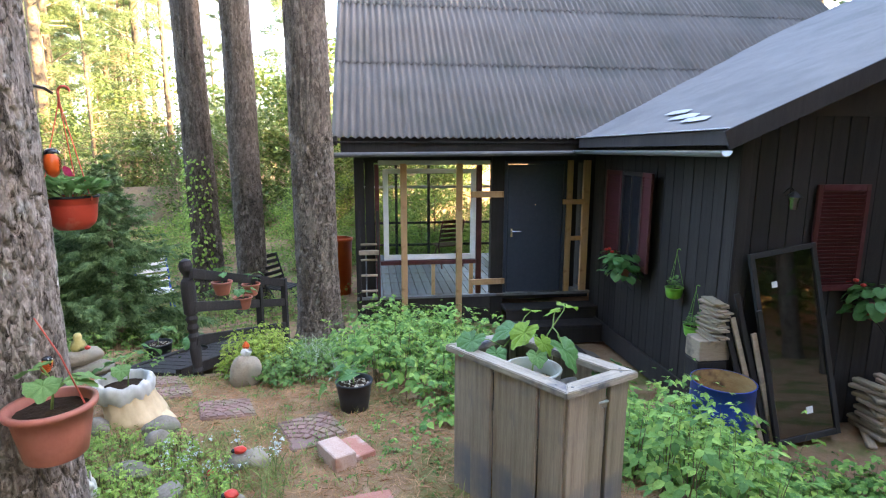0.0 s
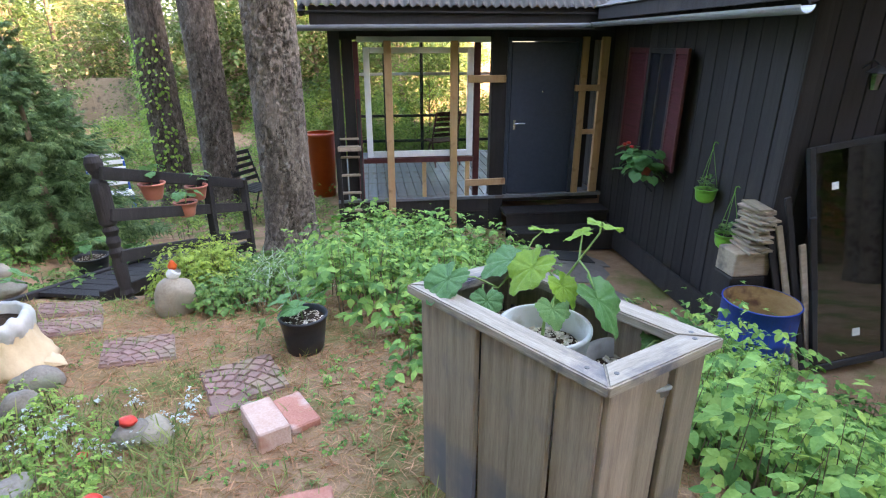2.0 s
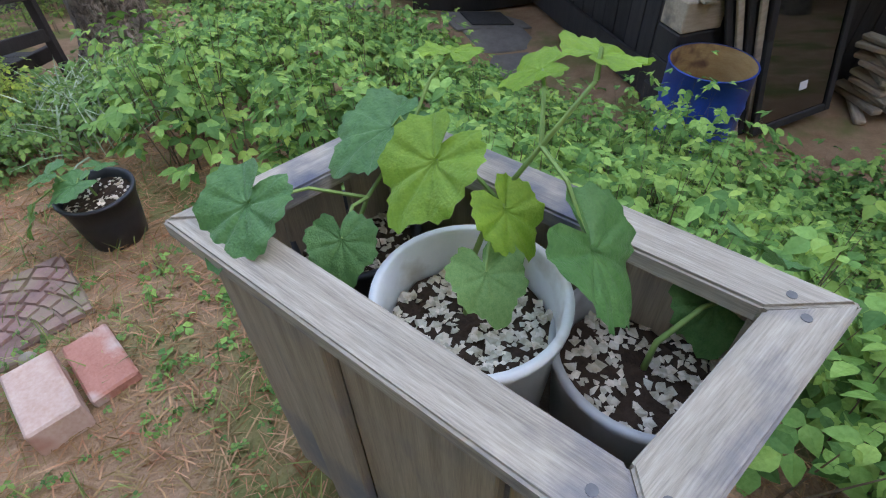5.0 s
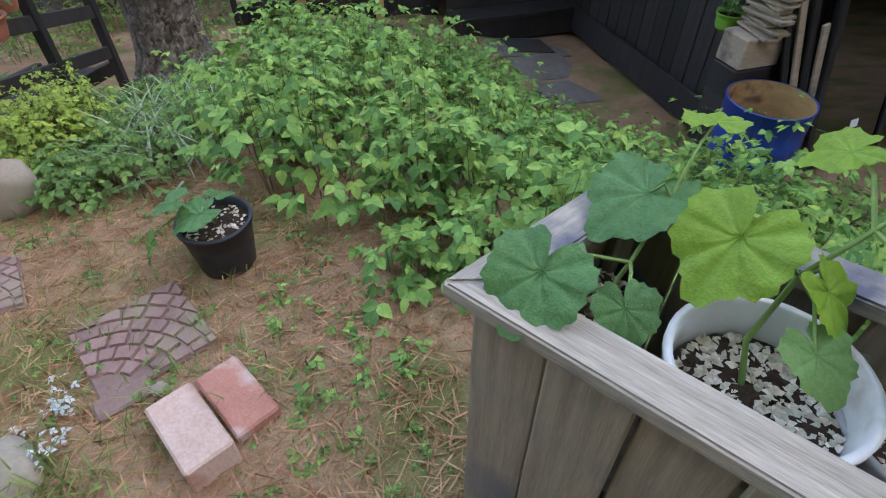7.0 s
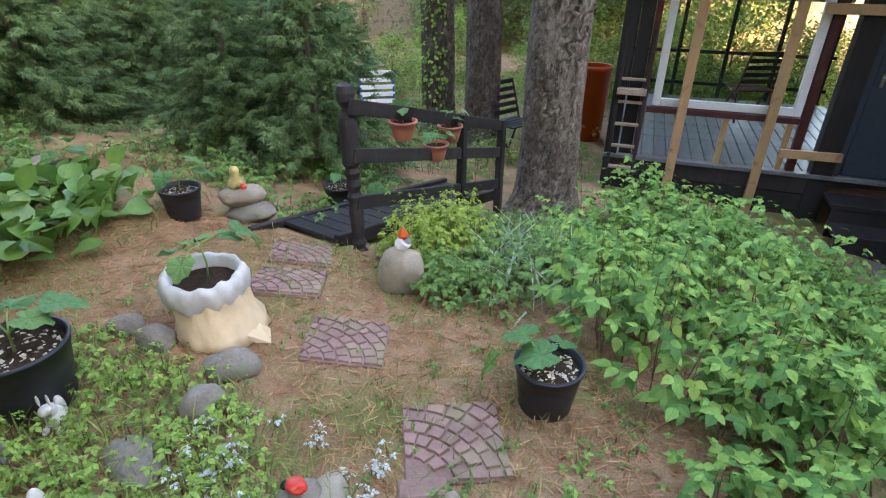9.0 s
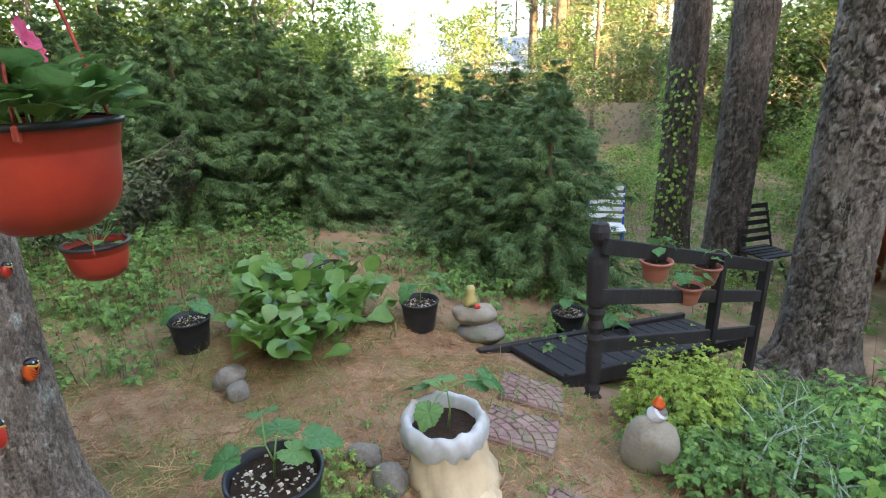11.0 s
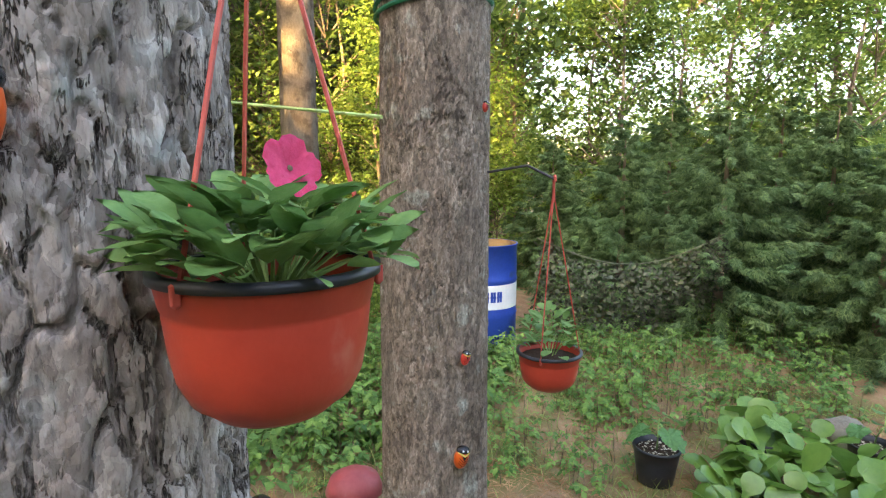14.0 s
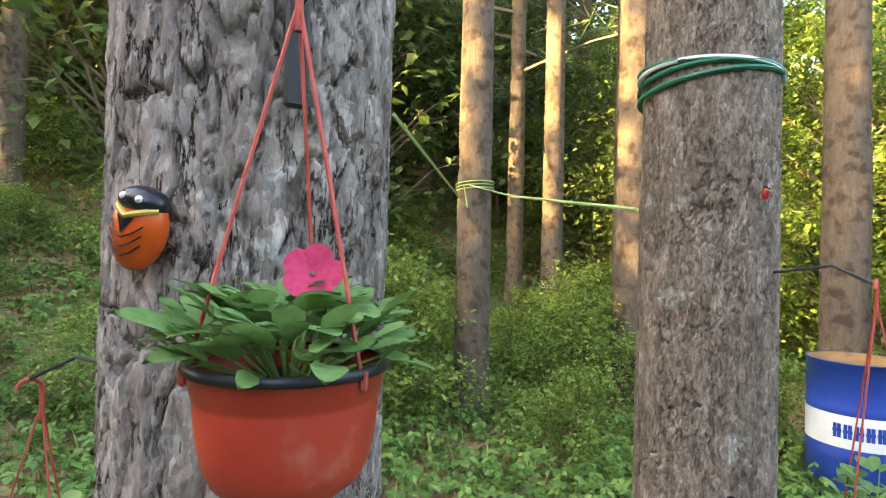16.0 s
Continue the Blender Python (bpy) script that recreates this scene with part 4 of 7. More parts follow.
for i in range(84):
    yaw, d = rnd.uniform(90, 172), rnd.uniform(10, 30)
    plant_tree("wood_tree", FAR[i % 2], *polar(yaw, d), ("bark_far", "leaf_tree"), "leafy tree of the wood behind", "tree", "leafy trees of the wood", rnd.uniform(0.7, 1.2) if yaw < 135 else rnd.uniform(0.9, 1.5), rnd.uniform(0, 6))
# Two rows of trees added out of view, to keep the sun off the garden.
for i in range(40):
    ty = -15.0 + 1.15 * i if i < 24 else -6.2 + 1.1 * (i - 24)
    plant_tree("sun_block_tree", FAR[i % 2], (14 if i < 24 else 20) + 1.6 * (i % 3), ty, ("bark_far", "leaf_far"), "tall leafy tree out of view, added to block the sun", "tree", "tall trees in the east", rnd.uniform(1.7, 2.1) if ty > -6.5 else rnd.uniform(1.4, 1.7), rnd.uniform(0, 6))

PINES = [forest_pine_meshes(41, 15, 0.16, 5.5, 8, 26), forest_pine_meshes(42, 13, 0.14, 3.5, 8, 26), forest_pine_meshes(43, 17, 0.2, 7.5, 8, 26)]


# lit picks the trunk colour that has sunlight put into it
def forest_pine(x, y, k, scale=1.0, lit=False):
    t = thing("forest_pine", T((x, y, ground_z(x, y) - 0.05)) @ Matrix.Rotation(rnd.uniform(0, 6), 4, "Z"), "tall straight pine with a high crown" if not lit else "tall pine with a loose crown, orange bark colour chosen as sunlit", "tree", "pines of the surrounding wood")
    for me, nm, mt in zip(PINES[k], ("trunk", "branchwork", "crown"), ("bark_orange_lit" if lit else "bark_wood", "bark_far", "needle_pine")):
        ob = put(nm, me, mt, t)
        ob.scale = (scale,) * 3


for p, k in (((-4.07, -0.62), 0), ((-7.57, -2.62), 1), ((-5.71, 0.17), 2), ((-1.71, -7.34), 0), ((-6.4, 1.9), 2)):
    forest_pine(*p, k)
for i in range(46):
    yaw, d = rnd.uniform(92, 190), rnd.uniform(8, 30)
    forest_pine(*polar(yaw, d), i % 3, rnd.uniform(0.8, 1.2))
for i in range(26):
    yaw, d = rnd.uniform(-6, 34), rnd.uniform(22, 46)
    forest_pine(*polar(yaw, d), i % 3, rnd.uniform(0.7, 1.1), True)
# Unseen pines behind the path, added to close the place and block sun.
for i in range(26):
    yaw, d = rnd.uniform(190, 330), rnd.uniform(9, 26)
    x, y = polar(yaw, d)
    k = rnd.uniform(0.8, 1.2)
    if x < 2.5 or y < 2.5 or x > 13:
        forest_pine(x, y, i % 3, k)

edge = random.Random(91)
for yaw, d, k in ((45, 7.3, 0.8), (41, 8.5, 0.85), (27, 9.6, 0.8), (48, 8.6, 0.85), (29, 4.75, 0.86), (38, 5.0, 0.74), (34, 6.1, 0.9)):
    plant_tree("spruce", SPRUCE[0], *polar(yaw, d), ("bark_far", "needle_spruce"), "dense dark young spruce with drooping boughs", "tree", "spruces at the garden edge", k, edge.uniform(0, 6))
for i in range(12):
    forest_pine(*polar(edge.uniform(14, 33), edge.uniform(24, 44)), i % 3, edge.uniform(0.85, 1.15), True)

for yaw, d, k in ((29, 24, 0.62), (32, 29, 0.7), (26, 21, 0.6), (34, 36, 0.66)):
    forest_pine(*polar(yaw, d), 1, k, True)
for yaw, d, k in ((37, 62, 0.75), (41, 58, 0.7), (44, 66, 0.8), (48, 60, 0.62), (36, 48, 0.72)):
    forest_pine(*polar(yaw, d), 0, k, True)
for yaw, d, k, b in ((72, 8.7, 0.92, 1), (67, 8.9, 1.0, 0), (63, 9.3, 0.86, 1), (78, 8.8, 0.9, 0), (58, 8.6, 0.88, 0), (54, 9.5, 0.85, 1), (61, 9.8, 1.0, 0), (50, 10.5, 0.7, 1)):
    plant_tree("birch", BIRCH[b], *polar(yaw, d), ("bark_far", "leaf_tree"), "slim young broadleaf tree with loose light foliage", "tree", "young broadleaf trees", k, edge.uniform(0, 6))

# ---- low plants ----


def trifoliate(ll, lw, droop, kind="pointed"):
    """A leaf of three leaflets on one stalk point."""
    side = leaf_shape(ll * 0.85, lw * 0.85, kind, droop)
    mid = leaf_shape(ll, lw, kind, droop)
    return join([spread(mid, poses(np.array([[ll * 0.3, 0, 0]]), np.zeros(1), np.zeros(1), np.zeros(1), [1])),
                 spread(side, poses(np.zeros((2, 3)), np.array([1.15, -1.15]), np.zeros(2), np.array([0.1, -0.1]), [1, 1]))])


def inside(x, y, poly):
    c = np.zeros(len(x), bool)
    for (x0, y0), (x1, y1) in zip(poly, poly[1:] + poly[:1]):
        c ^= ((y0 > y) != (y1 > y)) & (x < (x1 - x0) * (y - y0) / (y1 - y0 + 1e-12) + x0)
    return c


def scatter(poly, n):
    xs, ys = [p[0] for p in poly], [p[1] for p in poly]
    x, y = uni(min(xs), max(xs), n), uni(min(ys), max(ys), n)
    k = inside(x, y, poly)
    return x[k], y[k]


def raspberry_patch(name, poly, n, hmin, hmax, label, mat_name="leaf_raspberry", leaf=0.052, tiers=8, wide=0.12, kind="plain"):
    """Upright canes with three-part leaves in tiers."""
    x, y = scatter(poly, n)
    n = len(x)
    z = land(x, y)
    h = uni(hmin, hmax, n) * (0.75 + 0.25 * np.sin(x * 2.7) * np.sin(y * 2.1))
    lx, ly = RNG.normal(0, 0.12, n), RNG.normal(0, 0.12, n)
    mats = []
    for k in range(tiers):
        t = (0.22 + 0.78 * (k + uni(0, 1, n)) / tiers)
        a = uni(0, 6.28, n)
        out = wide * (1.1 - 0.7 * t) * uni(0.5, 1.3, n)
        p = np.stack([x + lx * h * t + np.cos(a) * out, y + ly * h * t + np.sin(a) * out, z + h * t], 1)
        mats.append(poses(p, a, uni(-0.1, 0.6, n), RNG.normal(0, 0.25, n), uni(0.45, 1.3, n) * (1.15 - 0.45 * t)))
    v1 = spread(trifoliate(leaf, leaf * 0.72, 0.25, kind), np.concatenate(mats))
    ob = put(name, fast_mesh(name, *v1), mat_name, label=label, category="plants", kind="stuff")
    stem = (np.array([(0.004, 0, 0), (-0.002, 0.0035, 0), (-0.002, -0.0035, 0), (0, 0, 1)]), np.array([(0, 1, 3), (1, 2, 3), (2, 0, 3)]))
    m = poses(np.stack([x, y, z - 0.01], 1), uni(0, 6.28, n), np.zeros(n), np.zeros(n), np.ones(n))
    m[:, :3, 2] = np.stack([lx * h, ly * h, h], 1)
    put("cane_stalks", fast_mesh("cane_stalks", *spread(stem, m)), "stem_brown", ob)


PATCH = [(0.5, 3.75), (0.95, 3.35), (1.3, 3.08), (1.5, 2.75), (1.72, 2.5), (2.1, 2.25), (2.7, 3.0), (3.35, 4.2), (3.1, 5.2), (2.75, 6.2), (2.2, 7.0), (0.9, 7.2), (0.35, 6.3), (0.1, 5.0)]
raspberry_patch("raspberry_canes", PATCH, 1000, 0.18, 0.66, "thick patch of green raspberry canes", leaf=0.066, tiers=10, wide=0.16, kind="pointed")
raspberry_patch("raspberry_canes", [(1.85, 1.7), (2.2, 1.3), (4.4, 2.2), (4.9, 3.6), (3.9, 3.95), (3.3, 4.3), (2.4, 3.0)], 760, 0.30, 0.72, "raspberry canes between the planter and the barrel", leaf=0.068, tiers=10, wide=0.16, kind="pointed")
raspberry_patch("raspberry_canes", [(2.75, 2.9), (3.2, 2.8), (3.7, 3.4), (3.75, 4.0), (3.4, 4.1), (3.3, 4.5), (2.9, 3.7)], 150, 0.6, 1.05, "tall raspberry canes beside the blue barrel", leaf=0.07, tiers=10, wide=0.17, kind="pointed")
raspberry_patch("cane_tips", PATCH, 420, 0.30, 0.74, "pale young shoots of the raspberry canes", "leaf_tip", 0.05, 5, 0.10, "pointed")
raspberry_patch("cane_tips", [(1.85, 1.8), (2.3, 1.6), (3.6, 2.4), (3.7, 3.9), (3.2, 4.1), (2.4, 3.0)], 220, 0.4, 0.95, "pale young shoots of the raspberry canes", "leaf_tip", 0.05, 5, 0.10, "pointed")
raspberry_patch("raspberry_canes", [(0.9, 3.02), (1.2, 2.86), (1.5, 2.72), (1.75, 2.48), (2.1, 2.2), (2.15, 2.6), (1.4, 3.25), (1.0, 3.4)], 190, 0.08, 0.32, "low raspberry shoots at the edge of the patch", leaf=0.058, tiers=5, wide=0.10, kind="pointed")
raspberry_patch("lime_shrub", [(-0.55, 4.2), (-0.3, 4.25), (-0.15, 4.6), (-0.3, 5.0), (-0.6, 4.8)], 380, 0.25, 0.55, "small yellow-green shrub at the bridge post", "leaf_lime", 0.034, 10, 0.12)
raspberry_patch("flower_bed_plants", [(-0.5, 4.0), (0.2, 3.75), (0.5, 4.6), (0.3, 6.0), (-0.2, 6.1), (-0.45, 5.2)], 700, 0.14, 0.36, "mixed low flower-bed plants by the bridge", "leaf_low", 0.045, 6, 0.1)
raspberry_patch("garden_weeds", [(-2.2, 4.9), (-1.3, 4.75), (-1.2, 5.6), (-1.9, 7.0), (-3.6, 7.5), (-3.6, 5.0)], 420, 0.10, 0.4, "green weeds at the foot of the spruces", "leaf_low", 0.05, 7, 0.13)
raspberry_patch("garden_weeds", [(-3.2, 3.0), (-3.5, 4.6), (-5.5, 5.5), (-6, 3.0), (-4.2, 2.2)], 800, 0.12, 0.5, "green weeds under the spruces", "leaf_low", 0.05, 7, 0.13)
raspberry_patch("garden_weeds", [(-1.6, 7.0), (0.2, 7.4), (0.15, 12), (-2, 16), (-6, 16), (-4, 9)], 1500, 0.15, 0.6, "green plants in the lower garden", "leaf_tree", 0.06, 7, 0.16)
raspberry_patch("garden_weeds", [(0.2, 12.6), (4.5, 12.8), (5, 17), (-1, 17)], 700, 0.3, 0.9, "green plants behind the porch", "leaf_tree", 0.09, 7, 0.2)
raspberry_patch("woodland_plants", [(-2.6, 0.8), (-3.4, 1.6), (-6.5, 1.2), (-9, -3), (-6, -8), (-1, -7), (-0.6, -2), (-1.4, 0.3)], 5000, 0.08, 0.34, "low leafy plants on the woodland floor", "leaf_low", 0.085, 5, 0.14)
raspberry_patch("woodland_plants", [(-0.6, -2), (-1, -7), (2, -8), (3, -1), (0.5, 0.2)], 1800, 0.08, 0.3, "low leafy plants on the woodland floor", "leaf_low", 0.085, 5, 0.14)
raspberry_patch("hillside_plants", [(-9, -3), (-6, -8), (-1, -7), (3, -8), (3, -20), (-8, -20), (-16, -8), (-14, 2)], 4200, 0.15, 0.5, "leafy plants up the wooded slope", "leaf_low", 0.13, 5, 0.25)
raspberry_patch("rockery_plants", [(-1.5, 2.9), (-1.05, 3.0), (-0.5, 2.9), (-0.1, 2.55), (-0.1, 2.1), (-0.4, 1.95), (-1.3, 2.35)], 520, 0.04, 0.17, "small leafy rockery plants and moss", "leaf_tip", 0.026, 6, 0.06)
raspberry_patch("strawberry_plants", [(0.5, 3.1), (1.0, 2.95), (1.0, 2.4), (0.7, 2.2), (0.6, 2.7)], 42, 0.02, 0.07, "small strawberry runners on the needle litter", "leaf_raspberry", 0.035, 3, 0.05)
raspberry_patch("path_weeds", [(-1.9, 2.6), (-1.2, 4.5), (0.3, 4.0), (1.0, 3.1), (1.0, 0.2), (-0.2, 0.2), (-0.2, 1.9)], 700, 0.02, 0.07, "thin weeds along the path", "leaf_low", 0.022, 4, 0.04)


def litter():
    """Fallen needles, dry stems and short grass over the path."""
    area = [(-2.8, 2.2), (-2.2, 4.6), (0.6, 4.2), (1.5, 3.2), (2.1, 2.4), (2.2, 1.0), (1.5, 0.0), (-0.3, 0.0)]
    x, y = scatter(area, 80000)
    n = len(x)
    blade = (np.array([(-0.5, 0.02, 0), (-0.5, -0.02, 0), (0.05, 0.024, 0.06), (0.05, -0.024, 0.06), (0.5, 0, 0)]), np.array([(0, 1, 3), (0, 3, 2), (2, 3, 4)]))
    m = poses(np.stack([x, y, land(x, y) + uni(0.001, 0.008, n)], 1), uni(0, 6.28, n), RNG.normal(0, 0.18, n), RNG.normal(0, 0.6, n), uni(0.03, 0.10, n))
    put("needle_litter", fast_mesh("needle_litter", *spread(blade, m)), "dry_needle", label="fallen pine needles and dry stems on the path", category="litter", kind="stuff")
    gb = leaf_shape(1.0, 0.05, "blade", 0.5, 0.1)
    x, y = scatter(area, 26000)
    k = (np.sin(x * 3.1 + 1) * np.sin(y * 2.7) + 0.4 * np.sin(x * 9) * np.sin(y * 8)) > 0.05
    x, y = x[k], y[k]
    n = len(x)
    m = poses(np.stack([x, y, land(x, y)], 1), uni(0, 6.28, n), uni(-1.5, -0.6, n), RNG.normal(0, 0.3, n), uni(0.03, 0.09, n))
    put("thin_grass", fast_mesh("thin_grass", *spread(gb, m)), "grass_blade", label="thin short grass in tufts along the path", category="grass", kind="stuff")
    x, y = scatter([(-1.4, 2.9), (-0.5, 2.95), (0.2, 2.6), (0.25, 1.5), (-0.2, 1.2), (-0.5, 2.0)], 9000)
    n = len(x)
    m = poses(np.stack([x, y, land(x, y)], 1), uni(0, 6.28, n), uni(-1.5, -0.5, n), RNG.normal(0, 0.3, n), uni(0.03, 0.12, n))
    put("rockery_grass", fast_mesh("rockery_grass", *spread(gb, m)), "grass_blade", label="thin yellowish grass among the rockery stones", category="grass", kind="stuff")
    x, y = scatter([(-0.1, 4.1), (0.4, 3.9), (0.5, 4.9), (0.1, 5.6), (-0.15, 5.0)], 420)
    n = len(x)
    m = poses(np.stack([x, y, land(x, y)], 1), uni(0, 6.28, n), uni(-1.45, -0.8, n), RNG.normal(0, 0.3, n), uni(0.15, 0.34, n))
    put("striped_grass", fast_mesh("striped_grass", *spread(leaf_shape(1.0, 0.035, "blade", 0.6, 0.1), m)), "ribbon_leaf", label="clump of pale striped ribbon grass", category="grass", kind="stuff")
    x, y = scatter([(-7, 1.5), (-9, -4), (-2, -8), (2.5, -6), (2, -0.4), (-1.5, 0.6), (-3, 1.4)], 16000)
    n = len(x)
    m = poses(np.stack([x, y, land(x, y)], 1), uni(0, 6.28, n), uni(-1.5, -0.7, n), RNG.normal(0, 0.3, n), uni(0.08, 0.25, n))
    put("woodland_grass", fast_mesh("woodland_grass", *spread(gb, m)), "grass_blade", label="thin grass on the woodland floor", category="grass", kind="stuff")


litter()

# ---- pots and their plants ----
material("terracotta_plastic", (0.37, 0.037, 0.02), (0.44, 0.052, 0.028), rough=0.42, scale=6, bump=0.08, c3=(0.50, 0.22, 0.15), spot=9, spot_at=0.68)
material("pink_terracotta", (0.40, 0.13, 0.09), (0.47, 0.17, 0.12), rough=0.5, scale=8, bump=0.1)
material("black_plastic", (0.018, 0.02, 0.026), (0.03, 0.033, 0.04), rough=0.45, scale=8, bump=0.08, c3=(0.07, 0.065, 0.06), spot=7, spot_at=0.66)
material("white_bucket", (0.62, 0.63, 0.60), (0.72, 0.72, 0.69), rough=0.4, scale=8, bump=0.05, c3=(0.42, 0.38, 0.30), spot=9, spot_at=0.62, translucent=0.2)
material("clear_bucket", (0.42, 0.43, 0.42), (0.5, 0.5, 0.49), rough=0.3, scale=8, bump=0.05, c3=(0.2, 0.18, 0.15), spot=5, spot_at=0.55, translucent=0.35)
material("green_plastic", (0.16, 0.42, 0.05), (0.22, 0.5, 0.07), rough=0.4, scale=8, bump=0.05, translucent=0.15)
material("potting_soil", (0.025, 0.017, 0.012), (0.06, 0.038, 0.026), rough=0.95, scale=40, bump=0.9, fine=120, spec=0.1)
material("shell_chip", (0.36, 0.29, 0.19), (0.66, 0.60, 0.50), rough=0.7, scale=30, bump=0.2, island=0.3)
material("red_cord", (0.40, 0.06, 0.045), (0.5, 0.09, 0.06), rough=0.6, scale=40, bump=0.3)
material("black_metal", (0.02, 0.02, 0.022), (0.03, 0.03, 0.032), rough=0.5, scale=20, bump=0.1)


def pot(name, m, r_top, r_bot, h, mat_name, label, category="flower pot", group="", soil=0.85, chips=0, ribs=0, rim=0.012, dark_rim=False):
    """A round pot with a rolled rim, an inside and earth in it."""
    t = thing(name, m, label, category, group)
    w = 0.004
    prof = [(r_bot * 0.92, 0.0), (r_bot, 0.006), (r_bot + (r_top - r_bot) * 0.6, h * 0.55), (r_top * 0.985, h * 0.86), (r_top + 0.001, h * 0.865), (r_top + 0.002, h - rim), (r_top + rim * 0.6, h - rim * 0.8), (r_top + rim * 0.6, h), (r_top - w, h), (r_top - w * 2, h * 0.8), (r_bot, h * 0.3)]
    s = Shape().lathe(prof, 40)
    if ribs:
        s.v = [(x * k, y * k, z) for x, y, z in s.v for k in (1 - 0.03 * (math.cos(math.atan2(y, x) * ribs) > 0.2) * (0.1 * h < z < 0.8 * h),)]
    me = s.mesh("body", True)
    put("body", me, mat_name, t)
    if dark_rim:
        put("rim", Shape().lathe([(r_top - w, h - 0.006), (r_top + rim * 0.7, h - 0.006), (r_top + rim * 0.7, h + 0.004), (r_top - w, h + 0.005)], 40).mesh("rim", True), "black_plastic", t)
    n = 14
    rs = r_bot + (r_top - r_bot) * soil - w * 2
    v, f = [(0, 0, soil * h + 0.006)], []
    for j in range(1, 5):
        for i in range(n * 2):
            a = math.pi * i / n
            rr = rs * j / 4
            v.append((rr * math.cos(a), rr * math.sin(a), soil * h + 0.008 * noise.noise((rr * 40 * math.cos(a), rr * 40 * math.sin(a), h))))
    k = n * 2
    for i in range(k):
        f.append((0, 1 + i, 1 + (i + 1) % k))
        for j in range(3):
            p, q = 1 + j * k + i, 1 + j * k + (i + 1) % k
            f.append((p, p + k, q + k, q))
    put("soil", Shape().add(v, f), "potting_soil", t)
    if chips:
        a, rr = uni(0, 6.28, chips), rs * np.sqrt(uni(0, 1, chips)) * 0.97
        chip = (np.array([(0, 0, 0), (1, 0.2, 0.1), (0.8, 0.9, 0), (0.1, 0.8, 0.15), (0.4, 0.5, 0.25)]) - 0.4, np.array([(0, 1, 4), (1, 2, 4), (2, 3, 4), (3, 0, 4)]))
        mm = poses(np.stack([rr * np.cos(a), rr * np.sin(a), np.full(chips, soil * h + 0.005)], 1), uni(0, 6.28, chips), RNG.normal(0, 0.3, chips), RNG.normal(0, 0.3, chips), uni(0.006, 0.02, chips))
        ch = put("mulch", fast_mesh("shell_chips", *spread(chip, mm)), "shell_chip", t, label="pale crushed eggshell and chips")
        ch["kind"] = "stuff"
    return t


def gourd_leaf(seed, n=60, rings=7):
    """A puckered, toothed cucumber leaf, heart-based with five shallow points, its stalk near the origin."""
    rng = random.Random(seed)
    vs, fs = [(0.0, 0, 0)], []
    tips = [(0.0, 0.17), (0.95, 0.06), (-0.95, 0.06), (1.9, 0.05), (-1.9, 0.05)]
    bend, cup = rng.uniform(0.25, 0.5), rng.uniform(-0.1, 0.25)
    for j in range(1, rings + 1):
        t = j / rings
        for i in range(n):
            a = 2 * math.pi * i / n - math.pi
            r = 0.40 + sum(w * math.exp(-((a - c) / 0.34) ** 2) for c, w in tips)
            r *= 1 - 0.62 * math.exp(-((abs(a) - math.pi) / 0.22) ** 2)
            r += (0.016 * (i % 3 - 1) if j == rings else 0) + 0.02 * noise.noise((a * 2, seed, 0))
            x, y = r * t * math.cos(a), r * t * math.sin(a)
            rib = min(abs(math.remainder(a - c, 2 * math.pi)) for c in (0.0, 0.62, -0.62, 1.4, -1.4, 2.3, -2.3))
            z = 0.075 * t * min(1.0, rib * 4.5) * (1 - 0.55 * t) + 0.035 * noise.noise((x * 15 + seed, y * 15, 0)) * t
            z += -bend * max(0.0, x) ** 2 - 0.3 * bend * x * x + cup * y * y + 0.03 * math.sin(4 * a + seed) * t ** 3
            vs.append((x + 0.04, y, z))
    for i in range(n):
        fs.append((0, 1 + i, 1 + (i + 1) % n))
        for j in range(rings - 1):
            p, q = 1 + j * n + i, 1 + j * n + (i + 1) % n
            fs.append((p, p + n, q + n, q))
    return Shape().add(vs, fs).mesh("leaf", True)


LEAF = {}


def leaf_part(parent, p, size, yaw, pitch, mat_name, stem_from, k=0, roll=0.0):
    """One big leaf with its stalk, as parts of a plant."""
    key = (k % 4, mat_name)
    if key not in LEAF:
        LEAF[key] = gourd_leaf(k % 4)
    inv = parent.matrix_basis.inverted()
    p = inv @ Vector(p)
    q = inv @ Vector(stem_from)
    mid = (p + q) / 2 + Vector((0, 0, 0.02))
    put("stalk", Shape().tube([q, mid, p], 0.0032, 0.002, 5), "stem_green", parent)
    put("leaf", LEAF[key], mat_name, parent, T(p) @ Matrix.Rotation(radians(yaw), 4, "Z") @ Matrix.Rotation(pitch, 4, "Y") @ Matrix.Rotation(roll, 4, "X") @ Matrix.Scale(size, 4))


def vine(name, pts, leaves, label, m=None):
    """A cucumber or squash plant: a bent stem and leaves along it. Points in the world."""
    t = thing(name, T(pts[0]), label, "plant")
    o = Vector(pts[0])
    put("stem", Shape().tube([Vector(p) - o for p in pts], 0.005, 0.0025, 6).mesh("stem", True), "stem_green", t)
    for i, (p, size, yaw, pitch, mt) in enumerate(leaves):
        near = min((Vector(p).lerp(Vector(q), 1) for q in pts[1:]), key=lambda q: (q - Vector(p)).length)
        leaf_part(t, p, size, yaw, pitch, mt, near, i)
    return t


